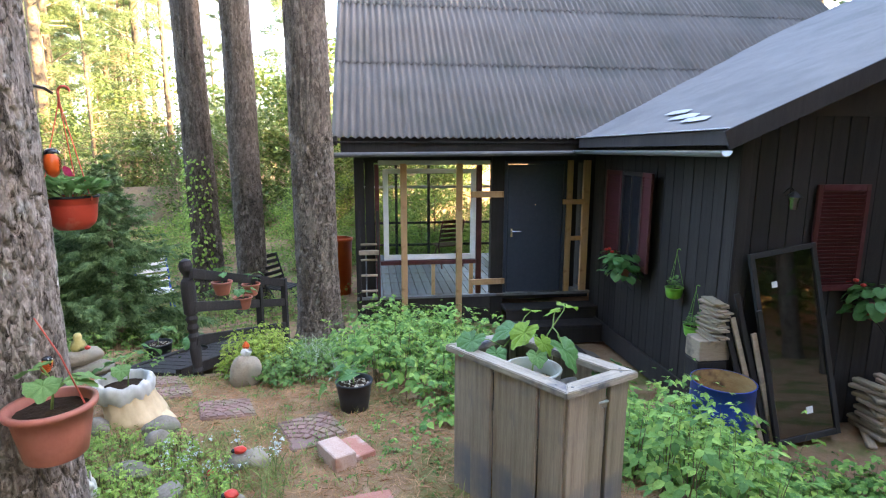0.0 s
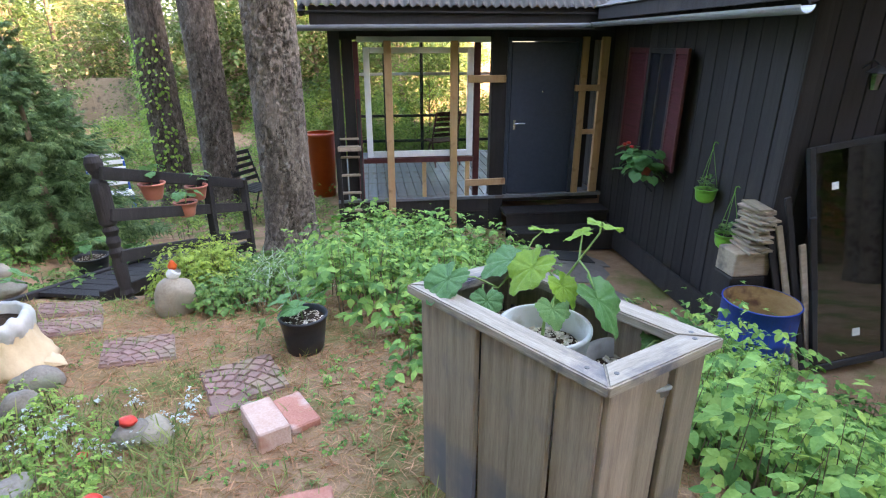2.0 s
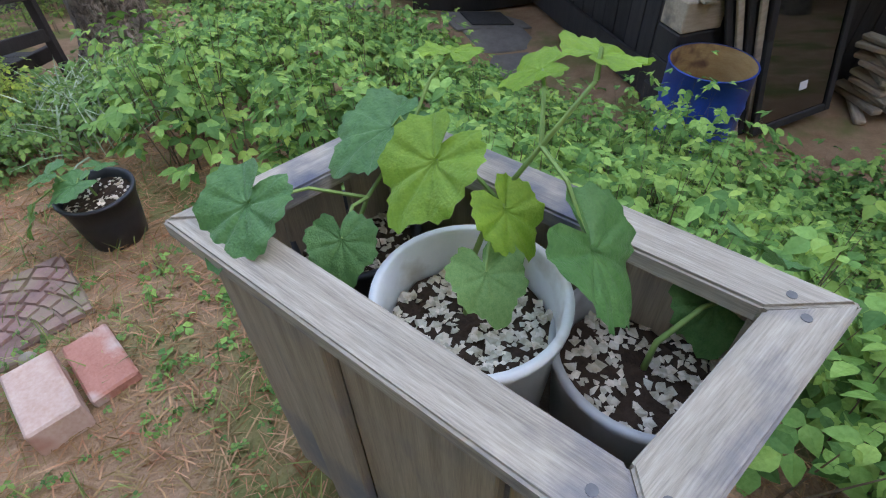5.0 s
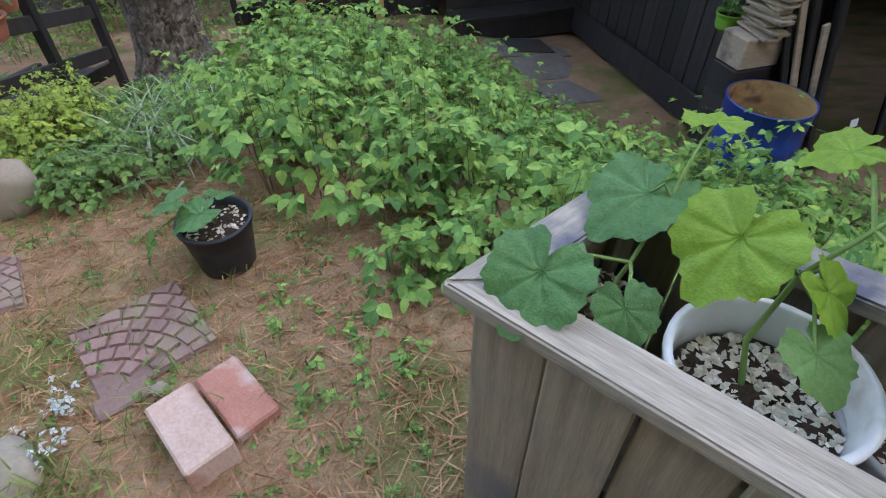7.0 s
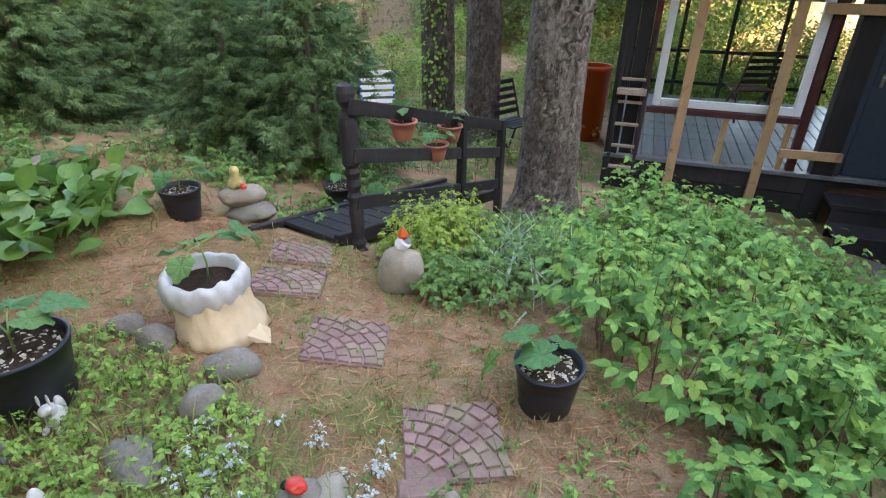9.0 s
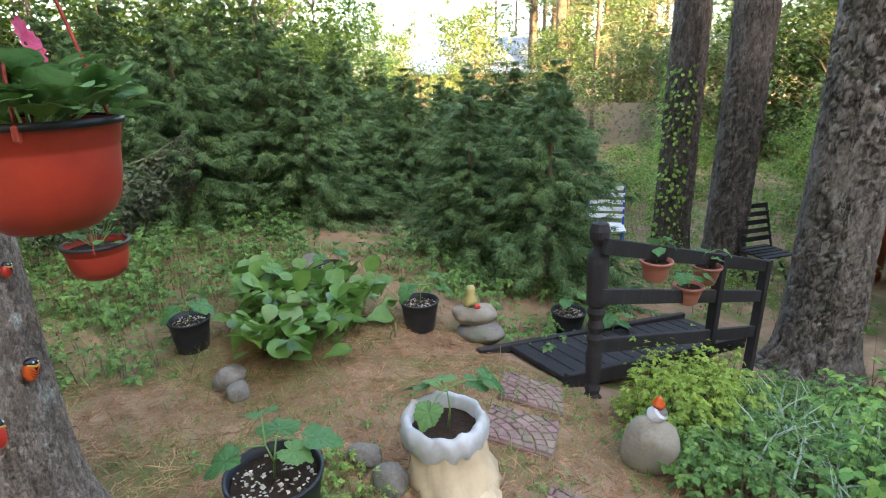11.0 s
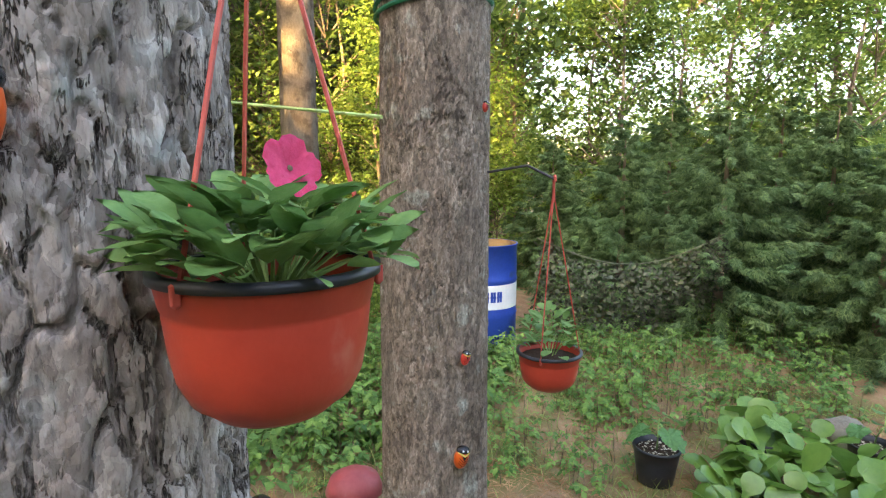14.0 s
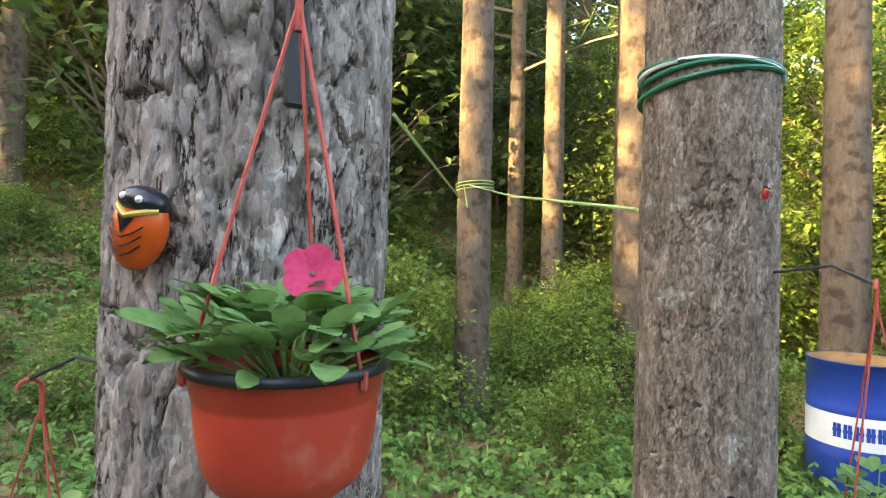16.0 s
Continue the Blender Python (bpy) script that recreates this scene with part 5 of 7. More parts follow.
BUCKETS = [pot("white_bucket", T((1.303, 2.055, 0.552)), 0.118, 0.10, 0.285, "white_bucket", "white plastic bucket of soil and crushed eggshell in the planter", "bucket", "buckets in the planter", 0.77, 460),
           pot("clear_bucket", T((1.50, 1.945, 0.552)), 0.118, 0.10, 0.225, "clear_bucket", "cloudy clear plastic bucket of dark soil in the planter", "bucket", "buckets in the planter", 0.78, 260),
           pot("dark_bucket", T((1.20, 2.31, 0.552)), 0.10, 0.085, 0.20, "black_plastic", "dark plastic pot of soil in the planter", "bucket", "buckets in the planter", 0.85, 160)]
CUKE = [
    (0, (1.46, 2.11, 1.09), 0.085, 20, 0.2, "leaf_young"),
    (0, (1.3, 2.17, 0.96), 0.132, 200, 0.9, "leaf_young"),
    (0, (1.41, 1.99, 0.94), 0.144, -40, 1.0, "leaf_cucumber"),
    (0, (1.35, 2.08, 0.94), 0.087, -60, 0.9, "leaf_young"),
    (0, (1.31, 2.03, 0.9), 0.08, -90, 0.5, "leaf_petunia"),
    (2, (1.17, 2.18, 0.86), 0.083, -100, 0.8, "leaf_cucumber"),
    (2, (1.07, 2.23, 0.91), 0.126, 215, 0.7, "leaf_cucumber"),
    (2, (1.28, 2.32, 0.92), 0.141, 190, 0.25, "leaf_cucumber"),
    (2, (1.38, 2.35, 1.0), 0.082, 60, 0.2, "leaf_young"),
    (1, (1.59, 1.96, 0.82), 0.099, -120, 1.0, "leaf_cucumber"),
    (1, (1.67, 1.99, 0.85), 0.096, 20, 0.9, "leaf_cucumber"),
    (0, (1.44, 2.19, 1.04), 0.075, 150, 0.5, "leaf_young")]
STEMS = [[(1.303, 2.07, 0.765), (1.32, 2.11, 0.82), (1.36, 2.12, 0.92), (1.40, 2.10, 1.00), (1.44, 2.08, 1.08)],
         [(1.50, 1.945, 0.72), (1.51, 1.95, 0.78), (1.56, 1.95, 0.83), (1.62, 1.96, 0.81)],
         [(1.20, 2.29, 0.71), (1.19, 2.25, 0.79), (1.22, 2.25, 0.86), (1.30, 2.30, 0.92)]]
for i, pts in enumerate(STEMS):
    vine("cucumber_plant", pts, [(p, z * 1.3, yw, pt * 0.75, mt) for b, p, z, yw, pt, mt in CUKE if b == i], "cucumber seedling with broad puckered green leaves")


def small_vine(x, y, z, k, scale=1.0, label="young squash plant with broad leaves"):
    r = random.Random(k)
    pts = [(x, y, z), (x + 0.01, y, z + 0.07 * scale), (x + r.uniform(-.03, .03), y + r.uniform(-.03, .03), z + 0.13 * scale)]
    lv = []
    for i in range(5):
        a = i * 2.1 + r.uniform(0, 1)
        d = r.uniform(0.05, 0.13) * scale
        lv.append(((x + d * math.cos(a), y + d * math.sin(a), z + scale * r.uniform(0.07, 0.17)), r.uniform(0.09, 0.15) * scale, math.degrees(a), r.uniform(0.1, 0.6), "leaf_cucumber" if r.random() < 0.7 else "leaf_petunia"))
    return vine("squash_plant", pts, lv, label)


# black pots on the ground
for i, (x, y, r0, h, lab) in enumerate(((0.485, 3.30, 0.115, 0.20, "black plastic pot with a squash plant beside the path"), (-1.08, 2.63, 0.15, 0.24, "dark blue-black pot with eggshell mulch and a squash plant"),
                                        (-2.81, 3.12, 0.115, 0.2, "black pot with a white tag and a squash plant"), (-2.94, 3.69, 0.12, 0.2, "black pot among the broad leaves"),
                                        (-2.99, 4.29, 0.115, 0.2, "black pot with a white tag at the bed edge"), (-2.07, 4.33, 0.125, 0.21, "black pot with chips beside the bird figure"),
                                        (-1.55, 5.45, 0.13, 0.2, "black pot behind the bridge"), (-1.25, 5.6, 0.13, 0.18, "black trough pot behind the bridge"))):
    z = ground_z(x, y)
    pot("plant_pot", T((x, y, z)), r0, r0 * 0.78, h, "black_plastic", lab, "flower pot", "black pots", 0.86, 110)
    if i == 0:
        zt = z + h
        vine("squash_plant", [(x, y, zt - 0.04), (x - 0.01, y, zt + 0.03), (x - 0.06, y - 0.01, zt + 0.06), (x - 0.15, y - 0.01, zt + 0.01)],
             [((x - 0.02, y - 0.04, zt + 0.055), 0.17, 200, 0.1, "leaf_cucumber"), ((x - 0.10, y + 0.02, zt + 0.07), 0.15, 160, 0.3, "leaf_cucumber"), ((x - 0.20, y - 0.02, zt - 0.05), 0.13, 190, 0.9, "leaf_low"), ((x + 0.03, y + 0.05, zt + 0.05), 0.11, 60, 0.3, "leaf_cucumber")],
             "young squash plant trailing over the pot rim")
    else:
        small_vine(x, y, z + h * 0.84, 100 + i, 1.15)


def petunia(x, y, z, r, k, flower=True):
    """Bushy plant of spoon leaves, with one trumpet flower."""
    n = 220 if flower else 60
    t = thing("petunia", T((x, y, z)), "bushy petunia with a bright pink open flower" if flower else "leafy green petunia without flowers", "plant")
    a, rr = uni(0, 6.28, n), r * np.sqrt(uni(0, 1, n)) * (0.98 if flower else 1.15)
    hh = (0.05 * (1 - (rr / r / 1.25) ** 2) + uni(-0.012, 0.025, n)) * (1.0 if flower else 1.9) - 0.004
    m = poses(np.stack([rr * np.cos(a), rr * np.sin(a), hh], 1), a + RNG.normal(0, 0.6, n), uni(-1.0, 0.02, n), RNG.normal(0, 0.3, n), uni(0.026, 0.058, n))
    lf = leaf_shape(1.0, 0.58, "oval", 0.22, 0.2)
    me = [fast_mesh("leaf", *spread(lf, m[i:i + 1] * 1.0), True) for i in range(0, n)]
    for q in me:
        put("leaf", q, "leaf_petunia", t)
    for i in range(0, n, 6):
        st = Shape().tube([(0.3 * rr[i] * math.cos(a[i]), 0.3 * rr[i] * math.sin(a[i]), -0.01), (rr[i] * math.cos(a[i]), rr[i] * math.sin(a[i]), hh[i])], 0.002, 0.0015, 4)
        put("stem", st, "stem_green", t)
    return t


material("pink_petal", (0.60, 0.02, 0.085), (0.80, 0.07, 0.20), rough=0.55, scale=2.2, bump=0.3, translucent=0.3)


def pink_flower(parent, m, size):
    v, f, n = [(0, 0, -0.35)], [], 40
    for j in range(1, 6):
        for i in range(n):
            a = 2 * math.pi * i / n
            lobe = abs(math.cos(2.5 * a)) ** 0.5
            r = (0.12 + 0.88 * ((j - 1) / 4) ** 0.8) * (1 + (0.20 * lobe - 0.12) * (j / 5) ** 2)
            v.append((r * math.cos(a), r * math.sin(a), -0.36 * (1 - (j / 5)) ** 1.6 + (0.07 * lobe + 0.05 * math.sin(15 * a) - 0.08) * (j / 5) ** 3))
    for i in range(n):
        f.append((0, 1 + i, 1 + (i + 1) % n))
        for j in range(4):
            p, q = 1 + j * n + i, 1 + j * n + (i + 1) % n
            f.append((p, p + n, q + n, q))
    ob = put("flower", Shape().add(v, f).mesh("flower", True), "pink_petal", parent, m @ Matrix.Scale(size, 4), "bright pink trumpet flower")
    put("throat", Shape().lathe([(0.05, -0.28), (0.1, -0.2), (0.0, -0.16)], 10), "stem_brown", ob)


def hanging_pot(x, y, z, r, h, hook_z, label, mat_name="terracotta_plastic", cord="red_cord", ribs=0, group="hanging pots", cw=0.0022, bent=True):
    """A half-round pot on three cords from a small hook; z is its rim."""
    t = thing("hanging_pot", T((x, y, z - h)), label, "hanging pot", group)
    prof = [(r * 0.50, 0.004), (r * 0.55, 0), (r * 0.60, 0.004), (r * 0.62, h * 0.05), (r * 0.76, h * 0.13), (r * 0.85, h * 0.27), (r * 0.905, h * 0.48), (r * 0.94, h * 0.74), (r * 0.935, h * 0.765), (r * 0.955, h * 0.785), (r, h * 0.97), (r * 1.03, h), (r * 0.97, h), (r * 0.94, h * 0.8), (r * 0.8, h * 0.5)]
    put("bowl", Shape().lathe(prof, 48).mesh("bowl", True), mat_name, t)
    put("rim", Shape().lathe([(r * 0.95, h - 0.004), (r * 1.045, h - 0.004), (r * 1.045, h + 0.004), (r * 0.95, h + 0.004)], 48).mesh("rim", True), "black_plastic" if mat_name == "terracotta_plastic" else mat_name, t)
    put("soil", Shape().lathe([(r * 0.93, h * 0.82), (0.001, h * 0.86)], 24), "potting_soil", t)
    top = hook_z - (z - h)
    for i in range(3):
        a = radians(100 + 120 * i)
        put("cord", Shape().tube([(r * math.cos(a), r * math.sin(a), h * 0.93), (r * math.cos(a) * 0.5, r * math.sin(a) * 0.5, h + (top - h) * 0.5), (0, 0, top)], cw, n=5), cord, t)
        put("cord_clip", Shape().box(0.008, 0.008, 0.02, T((r * math.cos(a) * 1.02, r * math.sin(a) * 1.02, h * 0.95))), cord, t)
    pts = [(0, 0, top - 0.03), (0, 0, top + 0.03)] + [(0.02 - 0.02 * math.cos(b), 0, top + 0.03 + 0.02 * math.sin(b)) for b in (0.6, 1.2, 1.8, 2.4, 3.0)]
    put("hook", Shape().tube(pts, 0.0045, n=6), cord, t)
    return t


hanging_pot(-0.487, 2.092, 1.588, 0.091, 0.122, 1.935, "brick-red plastic hanging pot with chalky rim stains")
p1 = petunia(-0.487, 2.092, 1.582, 0.105, 1)
pink_flower(p1, look((-0.008, 0.022, 0.092), (-0.6, -0.9, -0.3)), 0.027)
hanging_pot(-1.712, 2.448, 1.115, 0.098, 0.115, 1.61, "brick-red hanging pot on a wire arm")
petunia(-1.712, 2.448, 1.115, 0.07, 2, False)
hanging_pot(-0.456, 1.275, 1.0, 0.10, 0.125, 1.39, "brick-red hanging pot on the far side of the pine")
petunia(-0.456, 1.275, 1.0, 0.08, 3, False)
ribbed = pot("wall_pot", T((-0.355, 1.589, 0.83)), 0.112, 0.085, 0.17, "pink_terracotta", "ribbed pinkish terracotta plastic pot hung on the pine", "flower pot", "", 0.85, 0, 12, 0.02)
small_vine(-0.355, 1.589, 0.975, 301, 0.8, "thin young plant in the hanging pot")
put("bail", Shape().tube([(0.1, 0, 0.15), (0.06, -0.03, 0.33), (-0.05, 0.06, 0.42)], 0.0025, n=5), "red_cord", ribbed)
for yy, xx, zz in ((5.57, 4.05, 0.22), (5.15, 4.05, -0.10)):
    hanging_pot(xx, yy, zz, 0.10, 0.13, zz + 0.40, "small lime-green hanging pot against the dark wall", "green_plastic", "green_plastic", group="green wall pots")
    petunia(xx, yy, zz, 0.05, 7, False)

# ---- path, stones, sack ----
material("paver", (0.20, 0.115, 0.095), (0.29, 0.18, 0.15), rough=0.85, scale=14, bump=0.4, fine=90, piece=0.14, c3=(0.26, 0.19, 0.13), spot=9, spot_at=0.58)
material("red_brick", (0.36, 0.14, 0.095), (0.46, 0.21, 0.15), rough=0.85, scale=14, bump=0.4, fine=110, c3=(0.50, 0.38, 0.32), spot=7, spot_at=0.6)
material("pale_brick", (0.44, 0.28, 0.21), (0.54, 0.40, 0.33), rough=0.85, scale=14, bump=0.4, fine=110, c3=(0.34, 0.16, 0.11), spot=7, spot_at=0.6)
material("granite", (0.14, 0.12, 0.095), (0.26, 0.23, 0.19), rough=0.85, scale=10, bump=0.4, fine=80, c3=(0.17, 0.18, 0.12), spot=5, spot_at=0.58)
material("tan_stone", (0.24, 0.20, 0.14), (0.34, 0.29, 0.22), rough=0.85, scale=10, bump=0.3, fine=80, c3=(0.22, 0.2, 0.15), spot=5, spot_at=0.6)
material("concrete", (0.13, 0.11, 0.095), (0.21, 0.18, 0.155), rough=0.9, scale=8, bump=0.3, fine=90)
material("sack_paper", (0.56, 0.42, 0.25), (0.66, 0.52, 0.33), rough=0.7, scale=8, bump=0.5, fine=30)
material("sack_white", (0.50, 0.49, 0.46), (0.68, 0.67, 0.64), rough=0.55, scale=8, bump=0.5, fine=30, translucent=0.1)
material("red_gloss", (0.52, 0.03, 0.02), (0.6, 0.05, 0.03), rough=0.3, scale=8, bump=0.1)
material("orange_gloss", (0.52, 0.065, 0.008), (0.60, 0.10, 0.015), rough=0.3, scale=8, bump=0.1)
material("black_gloss", (0.012, 0.012, 0.016), (0.02, 0.02, 0.024), rough=0.25, scale=8, bump=0.05)
material("yellow_paint", (0.50, 0.36, 0.06), (0.62, 0.47, 0.12), rough=0.6, scale=12, bump=0.2)
material("bird_paint", (0.42, 0.35, 0.12), (0.52, 0.44, 0.18), rough=0.7, scale=14, bump=0.3, c3=(0.06, 0.10, 0.04), spot=9, spot_at=0.52)
material("blue_drum", (0.012, 0.045, 0.26), (0.02, 0.065, 0.34), rough=0.4, scale=6, bump=0.1, c3=(0.03, 0.05, 0.14), spot=6, spot_at=0.64)
material("drum_rust", (0.30, 0.17, 0.06), (0.42, 0.27, 0.12), rough=0.8, scale=5, stretch=(1, 1, 4), bump=0.3, c3=(0.14, 0.07, 0.04), spot=6)
material("rope_green", (0.30, 0.44, 0.16), (0.4, 0.55, 0.22), rough=0.6, scale=60, bump=0.3)
material("tie_green", (0.01, 0.14, 0.075), (0.015, 0.19, 0.1), rough=0.5, scale=30, bump=0.3)
material("chair_blue", (0.02, 0.07, 0.32), (0.03, 0.1, 0.4), rough=0.4, scale=8, bump=0.05)
material("rubber_mat", (0.03, 0.028, 0.026), (0.05, 0.045, 0.04), rough=0.9, scale=40, bump=0.5)
material("faded_red", (0.27, 0.045, 0.05), (0.34, 0.07, 0.07), rough=0.55, scale=14, bump=0.2, c3=(0.30, 0.16, 0.14), spot=12, spot_at=0.64)
material("old_wood", (0.26, 0.20, 0.14), (0.40, 0.32, 0.23), rough=0.85, scale=6, stretch=(1, 8, 8), bump=0.3, fine=40, piece=0.25, c3=(0.13, 0.11, 0.09), spot=5, spot_at=0.6)
material("net", (0.06, 0.075, 0.045), (0.11, 0.12, 0.07), rough=0.9, scale=10, bump=0.1, island=0.5)


def rest(x, y, dz=0.0, turn=0.0):
    """A pose on the ground, tilted with it."""
    e = 0.12
    n = Vector((ground_z(x - e, y) - ground_z(x + e, y), ground_z(x, y - e) - ground_z(x, y + e), 2 * e)).normalized()
    ax = Vector((math.cos(radians(turn)), math.sin(radians(turn)), 0))
    ax = (ax - n * ax.dot(n)).normalized()
    ay = n.cross(ax)
    rot = Matrix((ax, ay, n)).transposed().to_4x4()
    return T((x, y, ground_z(x, y))) @ rot @ T((0, 0, dz))


def step_slab(x, y, size, turn, label, seed, nick=False):
    """A square slab whose top is a fan of crazy-paved pieces."""
    t = thing("stepping_slab", rest(x, y, -0.008, turn), label, "paving slab", "stepping slabs")
    h = size / 2
    put("base", Shape().box(size, size, 0.03, T((0, 0, 0.012)), 0.006), "paver", t)
    r = random.Random(seed)

    def clipped(q):
        """Keeps the part of a polygon that lies on the slab."""
        for ax, sg in ((0, 1), (0, -1), (1, 1), (1, -1)):
            out, lim = [], h - 0.004
            for a0, b0 in zip(q, q[1:] + q[:1]):
                ia, ib = a0[ax] * sg <= lim, b0[ax] * sg <= lim
                if ia:
                    out.append(a0)
                if ia != ib:
                    k = (lim * sg - a0[ax]) / (b0[ax] - a0[ax])
                    out.append((a0[0] + (b0[0] - a0[0]) * k, a0[1] + (b0[1] - a0[1]) * k))
            q = out
            if len(q) < 3:
                return []
        return q
    cx, cy, step = -h * 1.15, -h * 1.1, size / 6.4
    for j in range(12):
        ra, rb = 0.02 + step * j, 0.02 + step * (j + 1)
        n = max(2, round(math.pi / 2 * (ra + rb) / 2 / (step * 1.15)))
        cuts = [(i + (r.uniform(-0.25, 0.25) if 0 < i < n else 0)) / n * math.pi / 2 for i in range(n + 1)]
        for a0, b0 in zip(cuts, cuts[1:]):
            g = 0.0035
            arc = [(ra + g, a0), (ra + g, (a0 + b0) / 2), (ra + g, b0), (rb - g, b0), (rb - g, (a0 + b0) / 2), (rb - g, a0)]
            q = []
            for k, (rr, aa) in enumerate(arc):
                aa += (g / rr) * (1 if k in (0, 5) else -1 if k in (2, 3) else 0)
                q.append((cx + rr * math.cos(aa) + r.uniform(-0.003, 0.003), cy + rr * math.sin(aa) + r.uniform(-0.003, 0.003)))
            q = clipped(q)
            if len(q) < 3 or (nick and max(v for u, v in q) < -h + 0.10 and max(u for u, v in q) < -h + 0.16):
                continue
            c0 = Vector((sum(u for u, v in q) / len(q), sum(v for u, v in q) / len(q)))
            z2, m = 0.034 + r.uniform(0, 0.004), len(q)
            top = [(c0.x + (u - c0.x) * 0.9, c0.y + (v - c0.y) * 0.9, z2) for u, v in q]
            put("paving_piece", Shape().add([(u, v, 0.0265) for u, v in q] + top, [tuple(range(m, 2 * m))] + [(k, (k + 1) % m, m + (k + 1) % m, m + k) for k in range(m)]), "paver", t)
    return t


step_slab(0.24, 3.01, 0.33, 25, "reddish-brown stepping slab with cobble relief and a broken corner", 1, True)
step_slab(-0.35, 3.375, 0.33, 20, "reddish-brown stepping slab with cobble relief", 2)
step_slab(-0.86, 3.72, 0.34, 24, "dusty reddish stepping slab half covered with soil", 3)
step_slab(-1.05, 4.12, 0.34, 30, "dusty reddish stepping slab before the bridge", 4)


def brick_stone(x, y, z_off, turn, size, mat_name, label):
    put("brick", Shape().box(*size, c=0.006), mat_name, m=rest(x, y, size[2] / 2 + z_off, turn), label=label, category="brick")


brick_stone(0.412, 2.60, -0.004, 117, (0.25, 0.12, 0.085), "pale_brick", "pale mortar-stained brick lying on the path")
brick_stone(0.512, 2.70, -0.004, 117, (0.25, 0.12, 0.035), "red_brick", "flat red brick lying beside another brick")
brick_stone(0.565, 2.16, -0.02, 12, (0.27, 0.14, 0.05), "red_brick", "flat reddish brick sunk in the path")
brick_stone(0.215, 2.80, -0.02, 27, (0.15, 0.075, 0.04), "paver", "broken corner piece of a stepping slab")


def boulder(name, x, y, z, sx, sy, sz, seed, mat_name="granite", label="rounded grey granite stone", turn=0.0):
    bm = bmesh.new()
    bmesh.ops.create_icosphere(bm, subdivisions=4, radius=1)
    for v in bm.verts:
        k = 1 + 0.20 * noise.noise(v.co * 1.1 + Vector((seed, 0, 0))) + 0.05 * noise.noise(v.co * 4 + Vector((0, seed, 0)))
        v.co = Vector((v.co.x * k * sx, v.co.y * k * sy, max(-0.75, v.co.z) * k * sz))
    me = bpy.data.meshes.new(name)
    bm.to_mesh(me)
    bm.free()
    me.shade_smooth()
    return put(name, me, mat_name, m=pose(x, y, z, 0, 0, turn), label=label, category="stone")


for i, (x, y, sx, sy, sz, mt) in enumerate(((-0.98, 3.03, .075, .06, .06, "granite"), (-0.62, 3.02, .10, .07, .065, "granite"), (-0.56, 2.81, .075, .06, .075, "granite"), (-0.01, 2.65, .10, .06, .035, "tan_stone"),
                                           (-0.60, 2.56, .12, .07, .03, "granite"), (-1.15, 3.05, .07, .055, .05, "granite"), (0.305, 2.80, .025, .022, .02, "tan_stone"), (-2.25, 3.06, .09, .07, .075, "granite"),
                                           (-2.12, 3.03, .07, .06, .05, "granite"), (-1.0, 2.38, .12, .09, .05, "granite"), (-3.35, 4.35, .14, .1, .13, "granite"), (-0.35, 2.35, .09, .07, .04, "granite"))):
    boulder("stone", x, y, ground_z(x, y) + sz * 0.45, sx, sy, sz, i * 3.1, mt, "rounded tan stone on the path" if mt == "tan_stone" else "rounded grey granite stone in the rockery", i * 40)
boulder("urn_stone", -0.35, 3.95, ground_z(-0.35, 3.95) + 0.10, .115, .10, .135, 50, "tan_stone", "tall rounded tan boulder by the path", 20)
bz = ground_z(-1.80, 4.60)
boulder("base_stone", -1.76, 4.60, bz + 0.05, .17, .13, .075, 61, "granite", "flat grey stone under another stone", 10)
boulder("top_stone", -1.82, 4.61, bz + 0.155, .15, .11, .075, 62, "tan_stone", "tan stone stacked on a grey stone", 40)
s = Shape().lathe([(0.0, 0), (0.05, 0.01), (0.062, 0.05), (0.05, 0.09), (0.03, 0.115), (0.033, 0.14), (0.025, 0.165), (0, 0.175)], 20)
put("bird_figure", s.mesh("bird_figure", True), "bird_paint", m=pose(-1.85, 4.61, bz + 0.20, 8, 0, 30), label="yellow bird figure with a green belly on stones", category="figurine")


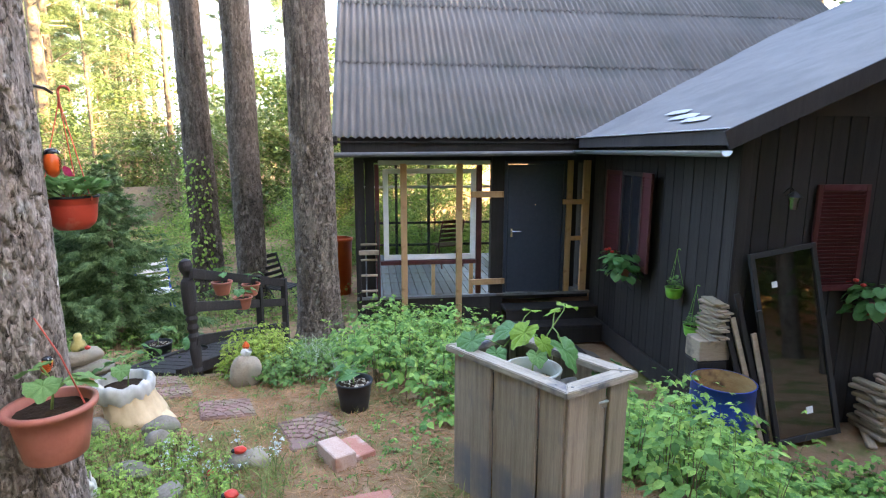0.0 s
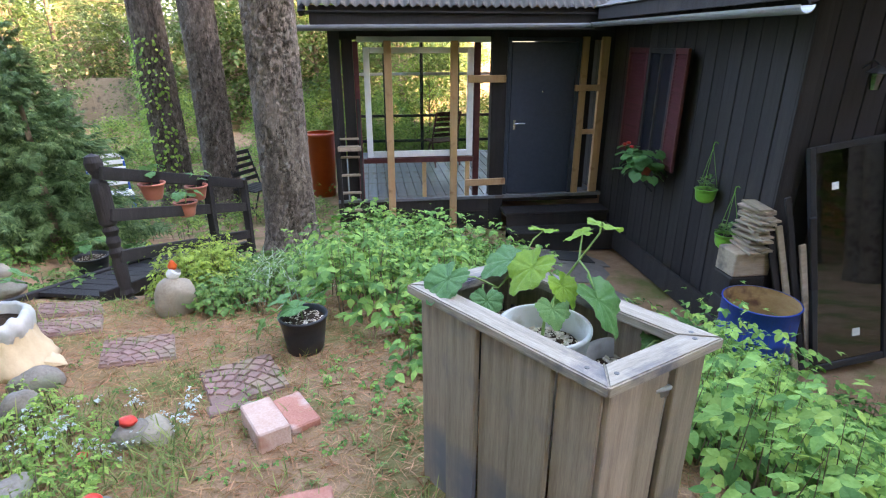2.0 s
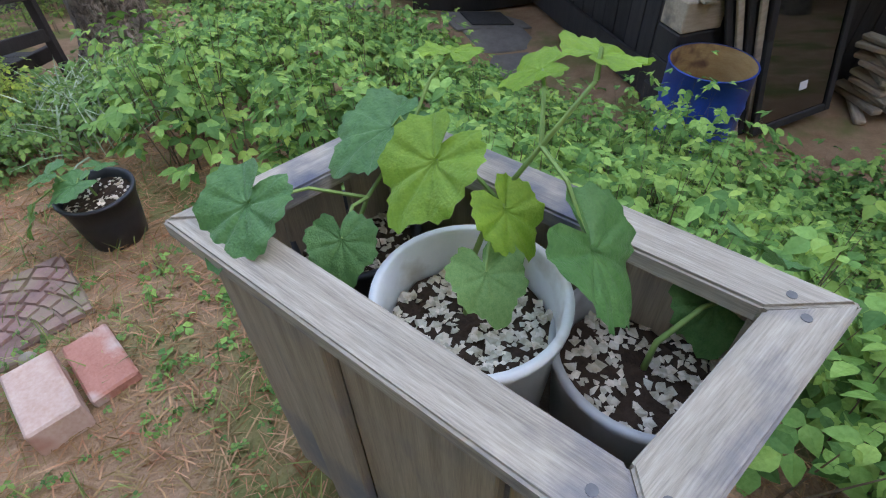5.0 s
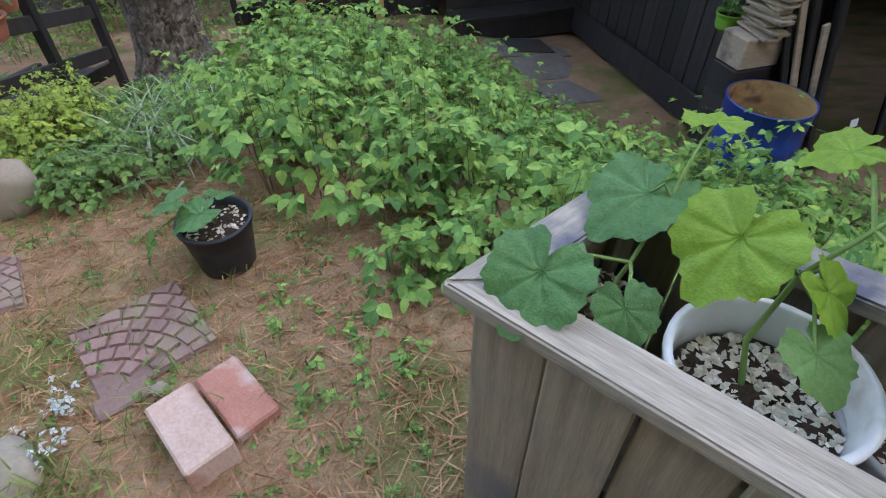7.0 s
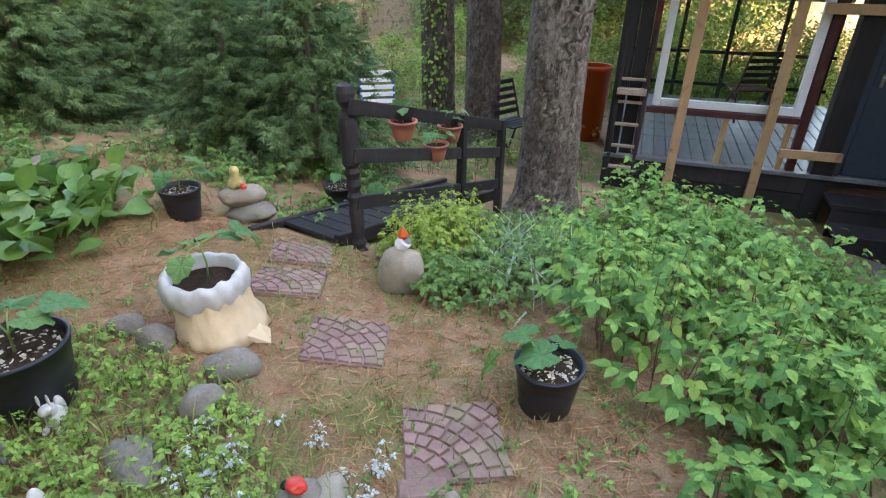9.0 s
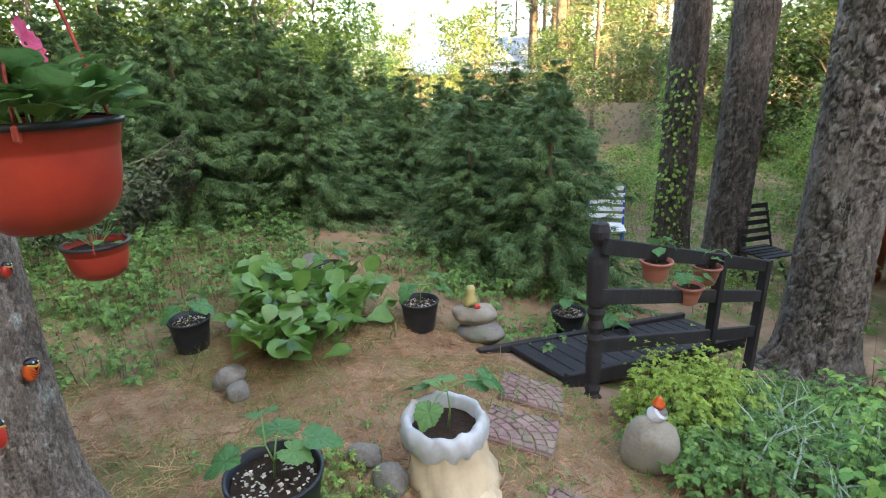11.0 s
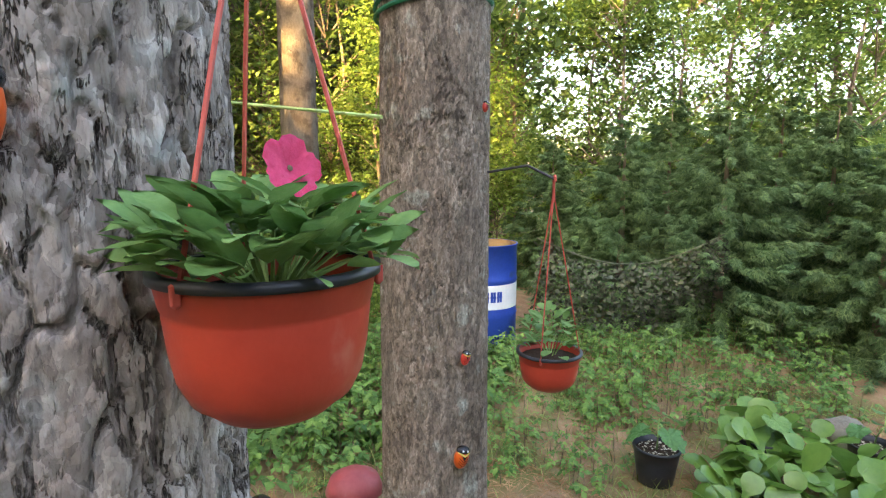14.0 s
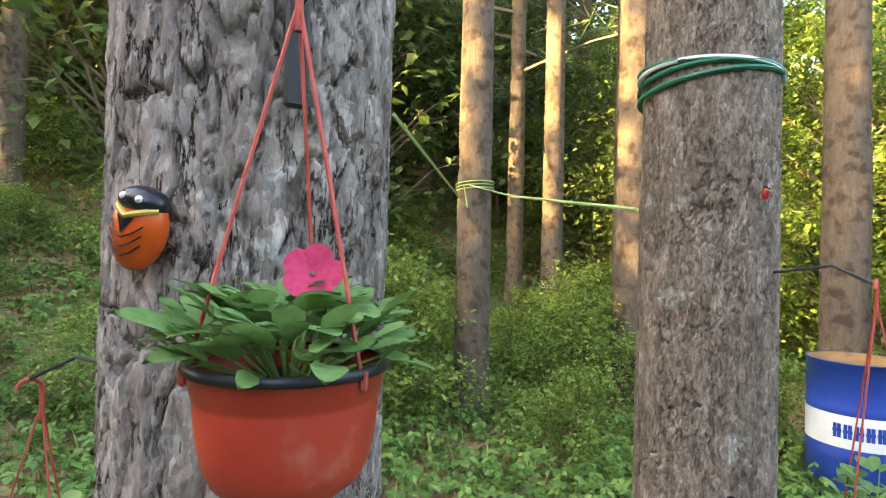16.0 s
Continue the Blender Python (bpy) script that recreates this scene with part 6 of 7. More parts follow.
def painted_stone(p, toward, size, body, label, face=True):
    """A pebble painted as a beetle, stuck to the bark: body, dark head, pale eyes."""
    out = Vector((toward[0], toward[1], 0.0)).normalized()
    rot = Matrix.Rotation(math.atan2(out.y, out.x), 4, "Z")
    t = thing("painted_pebble", T(Vector(p) + out * 0.004) @ rot @ Matrix.Rotation(radians(-13), 4, "X"), label, "painted stone", "painted pebbles")
    sph = [(math.sin(a) , -math.cos(a)) for a in [math.pi * i / 12 for i in range(13)]]
    s = Shape().lathe([(max(r, 1e-5), z) for r, z in sph], 20, Matrix.Diagonal((0.28 * size, 0.38 * size, 0.54 * size, 1)))
    put("shell", s.mesh("shell", True), body, t)
    s = Shape().lathe([(max(r, 1e-5), z) for r, z in sph], 16, T((0.012 * size, 0, 0.36 * size)) @ Matrix.Diagonal((0.27 * size, 0.34 * size, 0.21 * size, 1)))
    put("head", s.mesh("head", True), "black_gloss", t)
    if face:
        for y in (-0.12, 0.12):
            s = Shape().lathe([(max(r, 1e-5), z) for r, z in sph], 8, T((0.24 * size, y * size, 0.40 * size)) @ Matrix.Scale(0.05 * size, 4))
            put("eye", s, "white_paint", t)
        shell = lambda y, z, lift=0.012: (size * (lift + 0.28 * math.sqrt(max(0.0, 1 - (y / 0.38) ** 2 - (z / 0.54) ** 2))), y * size, z * size)
        put("collar", Shape().tube([shell(y, 0.30 - 0.13 * (1 - abs(y) / 0.30)) for y in (-0.30, -0.2, -0.1, 0.0, 0.1, 0.2, 0.30)], 0.04 * size, n=6), "yellow_paint", t)
        put("bib", Shape().add([shell(-0.13, 0.17, 0.02), shell(0.0, -0.06, 0.02), shell(0.13, 0.17, 0.02), shell(0.0, 0.13, 0.03)], [(0, 1, 3), (1, 2, 3)]), "black_gloss", t)
        for z0 in (-0.02, -0.14, -0.26):
            for sg in (-1, 1):
                put("feather_line", Shape().tube([shell(sg * 0.01, z0 - 0.08), shell(sg * 0.13, z0 - 0.02), shell(sg * 0.25, z0 + 0.10)], 0.011 * size, n=5), "black_gloss", t)
    return t


TA, TB = Vector((-0.617, 1.774, 0)), Vector((-1.765, 2.078, 0))
for p, c0, size, body, lab in (((-0.425, 1.877, 1.714), TA, 0.088, "orange_gloss", "large orange and black painted pebble on the bark"), ((-0.64, 1.99, 1.235), TA, 0.06, "red_gloss", "red pebble painted as a ladybird on the bark"),
                               ((-0.63, 1.99, 1.153), TA, 0.04, "red_gloss", "small red ladybird pebble on the bark"), ((-1.61, 2.179, 0.801), TB, 0.065, "orange_gloss", "orange and black painted pebble on the bark"),
                               ((-1.675, 2.238, 1.859), TB, 0.03, "red_gloss", "tiny dull red pebble on the bark"), ((-1.617, 2.189, 1.117), TB, 0.042, "red_gloss", "red ladybird pebble on the bark"),
                               ((-0.42, 1.70, 1.08), TA, 0.05, "orange_gloss", "orange painted pebble on the bark")):
    painted_stone(p, Vector((p[0], p[1], 0)) - c0, size, body, lab)
for x, y, z, sz in ((-0.56, 2.81, 0.075, 0.022), (-0.62, 3.02, 0.065, 0.014), (-1.75, 4.55, 0.25, 0.022), (-0.2, 2.5, 0.03, 0.02)):
    boulder("red_pebble", x, y, ground_z(x, y) + z, sz, sz, sz * 0.8, x * 7, "red_gloss", "small pebble painted glossy red")
t = thing("snail_cup", T((-0.36, 3.96, ground_z(-0.36, 3.96) + 0.235)), "small white cup figure with a red top on the boulder", "figurine")
put("body", Shape().lathe([(0.03, 0), (0.036, 0.01), (0.036, 0.05), (0.028, 0.06)], 16, pose(0, 0, 0.0, 0, 40, 0)), "white_paint", t)
put("top", Shape().lathe([(0.02, 0), (0.028, 0.02), (0.012, 0.05), (0, 0.06)], 12, T((0.02, 0, 0.05))), "orange_gloss", t)


def garden_animal(x, y, turn, k, label):
    """A small plaster animal sitting upright: one shape, with head, ears and haunches."""
    bm = bmesh.new()
    for c, r3 in (((0, 0, 0.06), (0.055, 0.045, 0.065)), ((0.02, 0, 0.125), (0.036, 0.032, 0.04)), ((0.055, 0, 0.155), (0.036, 0.027, 0.027)), ((0.04, 0.022, 0.205), (0.009, 0.006, 0.034)), ((0.04, -0.022, 0.205), (0.009, 0.006, 0.034)),
                  ((0.05, 0.03, 0.025), (0.04, 0.016, 0.022)), ((0.05, -0.03, 0.025), (0.04, 0.016, 0.022)), ((-0.06, 0, 0.07), (0.03, 0.026, 0.075))):
        bmesh.ops.create_icosphere(bm, subdivisions=3, radius=1, matrix=T(c) @ Matrix.Diagonal((*r3, 1)))
    me = bpy.data.meshes.new("garden_animal")
    bm.to_mesh(me)
    bm.free()
    me.shade_smooth()
    put("garden_animal", me, "old_plaster", m=pose(x, y, ground_z(x, y) - 0.005, 0, 0, turn) @ Matrix.Scale(k, 4), label=label, category="figurine")


material("old_plaster", (0.50, 0.48, 0.43), (0.64, 0.62, 0.57), rough=0.8, scale=18, bump=0.3, fine=90, c3=(0.30, 0.29, 0.24), spot=22, spot_at=0.58)
garden_animal(-0.655, 2.29, -75, 0.78, "small weathered white plaster squirrel in the grass")
garden_animal(-0.93, 2.585, -60, 0.62, "small grey plaster animal beside the rockery")
for x, y in ((-0.03, 2.215), (-0.085, 2.62)):
    z = ground_z(x, y)
    boulder("stone", x, y, z + 0.02, 0.07, 0.06, 0.05, x * 40, "granite", "rounded grey stone under a red painted pebble", 30)
    painted = boulder("red_pebble", x, y, z + 0.085, 0.032, 0.025, 0.02, x * 9, "red_gloss", "glossy red pebble with a black head on a stone")
    put("head", Shape().lathe([(0.0001, -0.012), (0.012, -0.006), (0.015, 0.0), (0.011, 0.008), (0.0001, 0.012)], 14, T((-0.028, -0.008, 0.0))).mesh("head", True), "black_gloss", painted)


def sack():
    x, y = -0.90, 3.25
    z = ground_z(x, y)
    t = thing("paper_sack", T((x, y, z - 0.01)), "open brown paper sack of soil, white lining rolled down", "sack")
    s = Shape().lathe([(0.15, 0), (0.175, 0.012), (0.17, 0.05), (0.155, 0.10), (0.15, 0.15), (0.155, 0.2)], 64)
    pleat = lambda v, k: 1 + k * noise.noise((v[0] * 24, v[1] * 24, v[2] * 14)) + 0.6 * k * noise.noise((v[0] * 60, v[1] * 60, v[2] * 40))
    s.v = [(v[0] * pleat(v, 0.13) + 0.075 * (1 - v[2] / 0.2), v[1] * pleat(v, 0.13) - 0.02 * (1 - v[2] / 0.2), v[2]) for v in s.v]
    put("bag", s.mesh("bag", True), "sack_paper", t)
    put("bag_corner", Shape().add([(0.17, -0.09, 0.075), (0.30, -0.03, 0.004), (0.24, 0.05, 0.005), (0.19, 0.03, 0.07), (0.25, -0.06, 0.012)], [(0, 4, 1, 3), (1, 2, 3), (0, 3, 2, 4), (4, 2, 1)]), "sack_paper", t)
    s = Shape().lathe([(0.15, 0.15), (0.163, 0.17), (0.170, 0.20), (0.168, 0.235), (0.158, 0.258), (0.145, 0.264), (0.13, 0.255), (0.125, 0.2)], 72)
    s.v = [(v[0] * pleat(v, 0.07), v[1] * pleat(v, 0.07), v[2] + 0.03 * noise.noise((v[0] * 18, v[1] * 18, 4))) for v in s.v]
    put("rolled_lining", s.mesh("rolled_lining", True), "sack_white", t)
    s = Shape().lathe([(0.13, 0.21), (0.0001, 0.215)], 24)
    put("soil", s, "potting_soil", t)
    small_vine(x + 0.02, y, z + 0.2, 401, 1.35)


sack()

# broad-leaved clumps
def broad_clump(cx, cy, poly, n, label):
    lf = leaf_shape(1.0, 0.74, "spoon", 0.30, 0.2)
    z0 = ground_z(cx, cy)
    t = thing("bergenia_clump", T((cx, cy, z0)), label, "plant")
    x, y = scatter(poly, n)
    for i in range(len(x)):
        m = poses(np.array([[x[i] - cx, y[i] - cy, ground_z(x[i], y[i]) - z0 + RNG.uniform(0.03, 0.23)]]), uni(0, 6.28, 1), uni(-1.4, -0.2, 1), RNG.normal(0, 0.35, 1), uni(0.11, 0.21, 1))
        put("leaf", fast_mesh("leaf", *spread(lf, m), True), "leaf_broad", t)


broad_clump(-2.55, 3.65, [(-2.3, 3.1), (-2.0, 3.4), (-2.15, 3.95), (-2.3, 4.3), (-2.75, 4.15), (-3.3, 3.7), (-2.7, 3.35)], 460, "dense clump of glossy broad-leaved bergenia")
broad_clump(-0.6, 0.2, [(-1.1, 0.3), (-0.4, 0.7), (0.0, 0.2), (-0.2, -0.6), (-0.9, -0.7)], 260, "clump of broad-leaved plants behind the pine")
raspberry_patch("silver_dusty_plants", [(-0.5, 2.85), (0.1, 2.9), (0.15, 2.65), (-0.1, 2.45), (-0.45, 2.5)], 34, 0.05, 0.13, "small woolly silver-leaved plants", "silver_leaf", 0.016, 8, 0.025)

# ---- bridge and rail ----


def bridge():
    d = Vector((0.245, 0.97, 0)).normalized()
    side = Vector((-d.y, d.x, 0))
    o = Vector((-1.0, 4.47, -0.13))
    t = thing("foot_bridge", Matrix.Identity(4), "low dark wooden ramp of cross boards", "bridge")
    yaw = math.degrees(math.atan2(d.y, d.x))
    me = Shape().box(0.135, 0.56, 0.03, c=0.004).mesh("board")
    for i in range(14):
        c0 = o + d * (0.08 + 0.145 * i) + side * 0.28
        put("board", me, "dark_timber", t, pose(c0.x, c0.y, o.z - 0.026 * i, 0, 10, yaw))
    for w in (0.02, 0.56):
        a0 = o + side * w - d * (0.25 if w > 0.3 else 0.02) + Vector((0, 0, 0.03))
        b0 = o + d * 2.05 + side * w + Vector((0, 0, -0.35))
        mid = (a0 + b0) / 2
        k = T(mid) @ (b0 - a0).to_track_quat("X", "Z").to_matrix().to_4x4()
        put("side_beam", Shape().box((b0 - a0).length, 0.05, 0.10, c=0.006), "dark_timber", t, k)
    f = thing("bridge_rail", Matrix.Identity(4), "dark rail of three boards with a turned newel post", "railing")
    n = Vector((-0.85, 4.45, -0.27))
    post = [(0.055, 0.0), (0.055, 0.14), (0.035, 0.17), (0.045, 0.2), (0.034, 0.23), (0.042, 0.3), (0.046, 0.4), (0.036, 0.46), (0.046, 0.5), (0.034, 0.53), (0.046, 0.57), (0.036, 0.61), (0.05, 0.65), (0.038, 0.68), (0.055, 0.7), (0.058, 0.93), (0.05, 0.97), (0.03, 1.0), (0.028, 1.02), (0.05, 1.06), (0.055, 1.1), (0.042, 1.14), (0.0001, 1.16)]
    put("newel_post", Shape().lathe(post, 20).mesh("newel_post"), "dark_timber", f, pose(*n, -3, -3, 0))
    put("newel_foot", Shape().box(0.3, 0.05, 0.12, T((0, 0, 0.06))), "dark_timber", f, pose(n.x, n.y, n.z, 0, 0, 20))
    e = Vector((-0.42, 6.29, 0))
    for z0, z1 in ((0.77, 0.235), (0.49, 0.0), (0.2, -0.29)):
        a0, b0 = Vector((n.x, n.y, z0)), Vector((e.x, e.y, z1))
        k = T((a0 + b0) / 2) @ (b0 - a0).to_track_quat("X", "Z").to_matrix().to_4x4()
        put("rail_board", Shape().box((b0 - a0).length, 0.03, 0.085, c=0.004), "dark_timber", f, k)
    for t0 in (0.62, 0.97):
        p = Vector((n.x, n.y, 0)).lerp(e, t0)
        zt, zb = 0.80 - 0.53 * t0, ground_z(p.x, p.y) - 0.05
        put("post", Shape().box(0.06, 0.06, zt - zb, T((0, 0.045, (zt + zb) / 2))), "dark_timber", f, pose(p.x, p.y, 0, 0, 0, -14))
    for i, (t0, dz) in enumerate(((0.30, -0.02), (0.50, -0.16), (0.60, -0.02))):
        p = Vector((n.x, n.y, 0)).lerp(e, t0)
        z = 0.77 - 0.53 * t0 + dz
        pot("rail_pot", T((p.x - 0.02, p.y - 0.09, z - 0.12)), 0.085, 0.06, 0.12, "pink_terracotta", "small ribbed terracotta-pink pot hung on the rail", "flower pot", "rail pots", 0.85, 0, 10, 0.014)
        small_vine(p.x - 0.02, p.y - 0.09, z - 0.02, 500 + i, 0.85, "small bright green plant in a rail pot")


bridge()

# ---- drums, door pane, wood by the wall ----


def drum(x, y, z, r, h, label, band=False, opened=True):
    t = thing("drum", T((x, y, z)), label, "barrel", "blue drums")
    prof = [(r * 0.97, 0), (r, 0.01)]
    for k in (0.33, 0.66):
        prof += [(r, h * k - 0.02), (r * 1.025, h * k), (r, h * k + 0.02)]
    prof += [(r, h - 0.012), (r * 1.025, h - 0.008), (r * 1.025, h), (r * 0.985, h)]
    put("shell", Shape().lathe(prof, 48).mesh("shell", True), "blue_drum", t)
    ins = [(r * 0.984, h - 0.002)]
    for i in range(9):
        ins += [(r * (0.975 - 0.012 * (i % 2)), h - 0.04 - 0.06 * i)]
    ins += [(r * 0.9, h * 0.2), (0.0001, h * 0.19)]
    put("lining", Shape().lathe(ins, 40).mesh("lining", True), "drum_rust", t)
    if band:
        put("label_band", Shape().lathe([(r * 1.004, h * 0.40), (r * 1.006, h * 0.40), (r * 1.006, h * 0.63), (r * 1.004, h * 0.63)], 48), "white_paint", t)
        a0 = math.atan2(2.5 - y, -0.2 - x)
        for i in range(5):
            a = a0 + 0.45 - 0.2 * i
            for da, w, hh in ((-0.045, 0.02, 0.09), (0.035, 0.02, 0.09), (-0.005, 0.05, 0.018)):
                k = T((r * 1.009 * math.cos(a + da), r * 1.009 * math.sin(a + da), h * 0.52)) @ Matrix.Rotation(a + da, 4, "Z")
                put("printed_bar", Shape().box(0.004, w, hh, c=0.0008), "blue_drum", t, k)


gz = ground_z(3.92, 4.42)
drum(3.92, 4.40, gz - 0.01, 0.285, -0.385 - gz, "open blue steel drum with a rusty inside by the wall")
drum(-4.77, 2.15, ground_z(-4.77, 2.15), 0.29, 0.90, "blue steel drum with a white printed band in the wood", True)


def shutter(m, w, h, label):
    t = thing("shutter", m, label, "shutter", "red shutters")
    for x in (-w / 2 + 0.025, w / 2 - 0.025):
        put("stile", Shape().box(0.05, 0.03, h, T((x, 0, 0))), "red_paint", t)
    for z in (-h / 2 + 0.03, h / 2 - 0.03):
        put("cross_rail", Shape().box(w - 0.1, 0.028, 0.06, T((0, 0, z))), "red_paint", t)
    n = int((h - 0.12) / 0.036)
    me = Shape().box(w - 0.1, 0.006, 0.04, c=0.0015).mesh("slat")
    for i in range(n):
        put("slat", me, "red_paint", t, pose(0, 0, -h / 2 + 0.075 + i * (h - 0.12) / n, 35))


shutter(pose(4.12, 7.44, 0.86, 0, 0, 90), 0.5, 1.26, "closed-back red louvred shutter beside the wing window")
shutter(pose(4.08, 6.40, 0.86, 0, 0, 78), 0.42, 1.26, "red louvred shutter swung slightly off the wall")
shutter(pose(5.26, 4.73, 0.90), 0.58, 1.08, "dark red louvred shutter on the gable wall")
w2 = thing("window_2", pose(4.13, 6.88, 0.86, 0, 0, 90), "narrow dark window between red shutters", "window", kind="structure")
for sx, sz, x, z in ((0.05, 1.26, -0.27, 0), (0.05, 1.26, 0.27, 0), (0.49, 0.05, 0, 0.6), (0.49, 0.05, 0, -0.6), (0.04, 1.14, 0, 0)):
    put("frame_bar", Shape().box(sx, 0.05, sz, T((x, 0, z))), "dark_timber", w2)
put("pane", Shape().box(0.48, 0.006, 1.14, T((0, 0.006, 0))), "black_gloss", w2)
wl = thing("wall_lantern", T((4.63, 4.68, 1.36)), "small black iron wall lantern on the gable", "lamp")
put("arm", Shape().tube([(0, 0.08, 0), (0, 0.0, 0.06), (0, -0.06, 0.03)], 0.008, n=6), "black_metal", wl)
put("cap", Shape().lathe([(0.075, 0), (0.07, 0.01), (0.02, 0.05), (0.0001, 0.06)], 8, T((0, -0.06, -0.03))), "black_metal", wl)
put("glass", Shape().lathe([(0.03, -0.13), (0.05, -0.01)], 8, T((0, -0.06, -0.02))), "old_glass", wl)
gp = thing("glazed_door_leaf", T((4.93, 4.43, -1.10)) @ Matrix.Rotation(radians(-9), 4, "Y") @ Matrix.Rotation(radians(-8), 4, "X"), "tall dark-framed glass door leaf leaning on the wall", "door leaf")
for sx, sz, x, z in ((0.05, 1.96, -0.33, 0.98), (0.05, 1.96, 0.33, 0.98), (0.61, 0.06, 0, 0.03), (0.61, 0.05, 0, 1.935)):
    put("frame_bar", Shape().box(sx, 0.045, sz, T((x, 0, z)), 0.004), "black_metal", gp)
put("pane", Shape().box(0.61, 0.008, 1.85, T((0, 0, 0.985))), "old_glass", gp)
# dark sheet added behind the glass to darken the pane
put("backing", Shape().box(0.60, 0.004, 1.84, T((0, 0.017, 0.985))), "door_paint", gp)
for x, z, w in ((0.06, 0.3, 0.07), (-0.13, 1.62, 0.06)):
    put("sticker", Shape().box(w, 0.003, w, T((x, -0.007, z))), "white_paint", gp)
r = random.Random(3)
for i in range(46):
    lx, lz = 4.98 + r.uniform(0, 0.9), -1.14 + 0.05 * (i // 4) + 0.03
    s = Shape().box(0.42 + r.uniform(-.1, .1), 0.09, 0.045, c=0.01)
    put("firewood_piece", s, "old_wood", m=pose(5.62 + 0.24 * (i % 4) + r.uniform(-.04, .04), 4.42 + r.uniform(-.06, .06), lz, r.uniform(-8, 8), r.uniform(-6, 6), 80 + r.uniform(-25, 25)), label="split grey firewood piece in a stack", category="firewood", group="firewood stack")
for i in range(17):
    put("offcut", Shape().box(0.30 + r.uniform(-.06, .07), 0.12, 0.018, c=0.002), "old_wood", m=pose(4.03 + r.uniform(-.03, .03), 4.80 + r.uniform(-.02, .02), -0.10 + 0.0235 * i, r.uniform(-2, 2), r.uniform(-2, 2), r.uniform(70, 112)), label="short weathered board offcut in a pile", category="board", group="offcut pile")
stand = thing("offcut_stand", T((4.02, 4.84, -0.115)), "dark timber blocks stacked under the offcuts", "stand")
for k in range(4):
    put("block", Shape().box(0.34 - 0.02 * (k % 2), 0.25, 0.218, T((0.008 * (-1) ** k, 0, -0.11 - 0.224 * k)), 0.01), "dark_timber" if k else "old_wood", stand)
for i in range(5):
    x = 4.28 + 0.065 * i
    ln = (1.5, 1.35, 1.6, 1.2, 1.45)[i]
    put("leaning_board", Shape().box(0.055, 0.025, ln, T((0, 0, ln / 2)), 0.004), "old_wood" if i % 2 else "dark_timber", m=T((x + 0.14, 4.50, ground_z(x, 4.5) + 0.01)) @ Matrix.Rotation(radians(-10 + 2 * i), 4, "X") @ Matrix.Rotation(radians(-14), 4, "Y"), label="rough narrow board leaning on the wall", category="board", group="leaning boards")


def geranium(x, y, z, k, label):
    t = thing("geranium", T((x, y, z)), label, "plant")
    me = gourd_leaf(9, 18, 3)
    for i in range(64):
        a, d = uni(0, 6.28, 1)[0], 0.36 * math.sqrt(uni(0, 1, 1)[0])
        put("leaf", me, "leaf_cucumber", t, T((0.6 * d * math.cos(a) - 0.03, d * math.sin(a), 0.08 + uni(-0.16, 0.14, 1)[0])) @ Matrix.Rotation(a, 4, "Z") @ Matrix.Rotation(uni(0, 0.9, 1)[0], 4, "Y") @ Matrix.Scale(0.15, 4))
    put("bowl", Shape().lathe([(0.08, -0.12), (0.12, 0.0), (0.125, 0.02), (0.11, 0.02)], 24), "pink_terracotta", t)
    for i in range(3):
        put("flower_head", Shape().lathe([(0.0001, -0.02), (0.022, -0.012), (0.028, 0.0), (0.02, 0.014), (0.0001, 0.02)], 12, T((-0.12, 0.06 + 0.09 * i, 0.22 + 0.03 * (i % 2)))), "red_gloss", t, label="small red flower head")
    put("bracket", Shape().tube([(0.16, 0, -0.3), (0.0, 0, -0.13), (0.16, 0, -0.12)], 0.01, n=5), "black_metal", t)


geranium(3.90, 6.60, 0.22, 1, "leafy geranium in a bowl on a wall bracket")
geranium(5.62, 4.55, 0.22, 2, "leafy geranium in a bowl on the gable wall")
ld = thing("step_ladder", T((0.56, 8.05, ground_z(0.56, 8.05))) @ Matrix.Rotation(radians(-5), 4, "X"), "narrow old timber step ladder by the porch", "ladder")
for x in (-0.14, 0.14):
    put("side_rail", Shape().box(0.035, 0.05, 1.75, T((x, 0, 0.875))), "dark_timber", ld)
for i in range(5):
    put("rung", Shape().box(0.25, 0.09, 0.025, T((0, -0.01, 0.28 + 0.24 * i))), "old_wood", ld)
put("ladder_shelf", Shape().box(0.3, 0.2, 0.06, T((0, -0.06, 1.12))), "old_wood", ld)
put("doormat", Shape().box(0.5, 0.4, 0.015, c=0.005), "rubber_mat", m=rest(3.42, 7.25, 0.03, 0), label="dark rubber doormat before the porch steps", category="mat")
for x, y, w, d in ((3.4, 6.75, 0.7, 0.5), (3.35, 6.2, 0.65, 0.5), (3.4, 7.25, 0.9, 0.55), (1.9, 7.9, 1.2, 0.3)):
    put("yard_slab", Shape().box(w, d, 0.03, c=0.008), "concrete", m=rest(x, y, 0.004, 3), label="worn concrete slab in the house yard", category="paving slab", group="yard slabs")

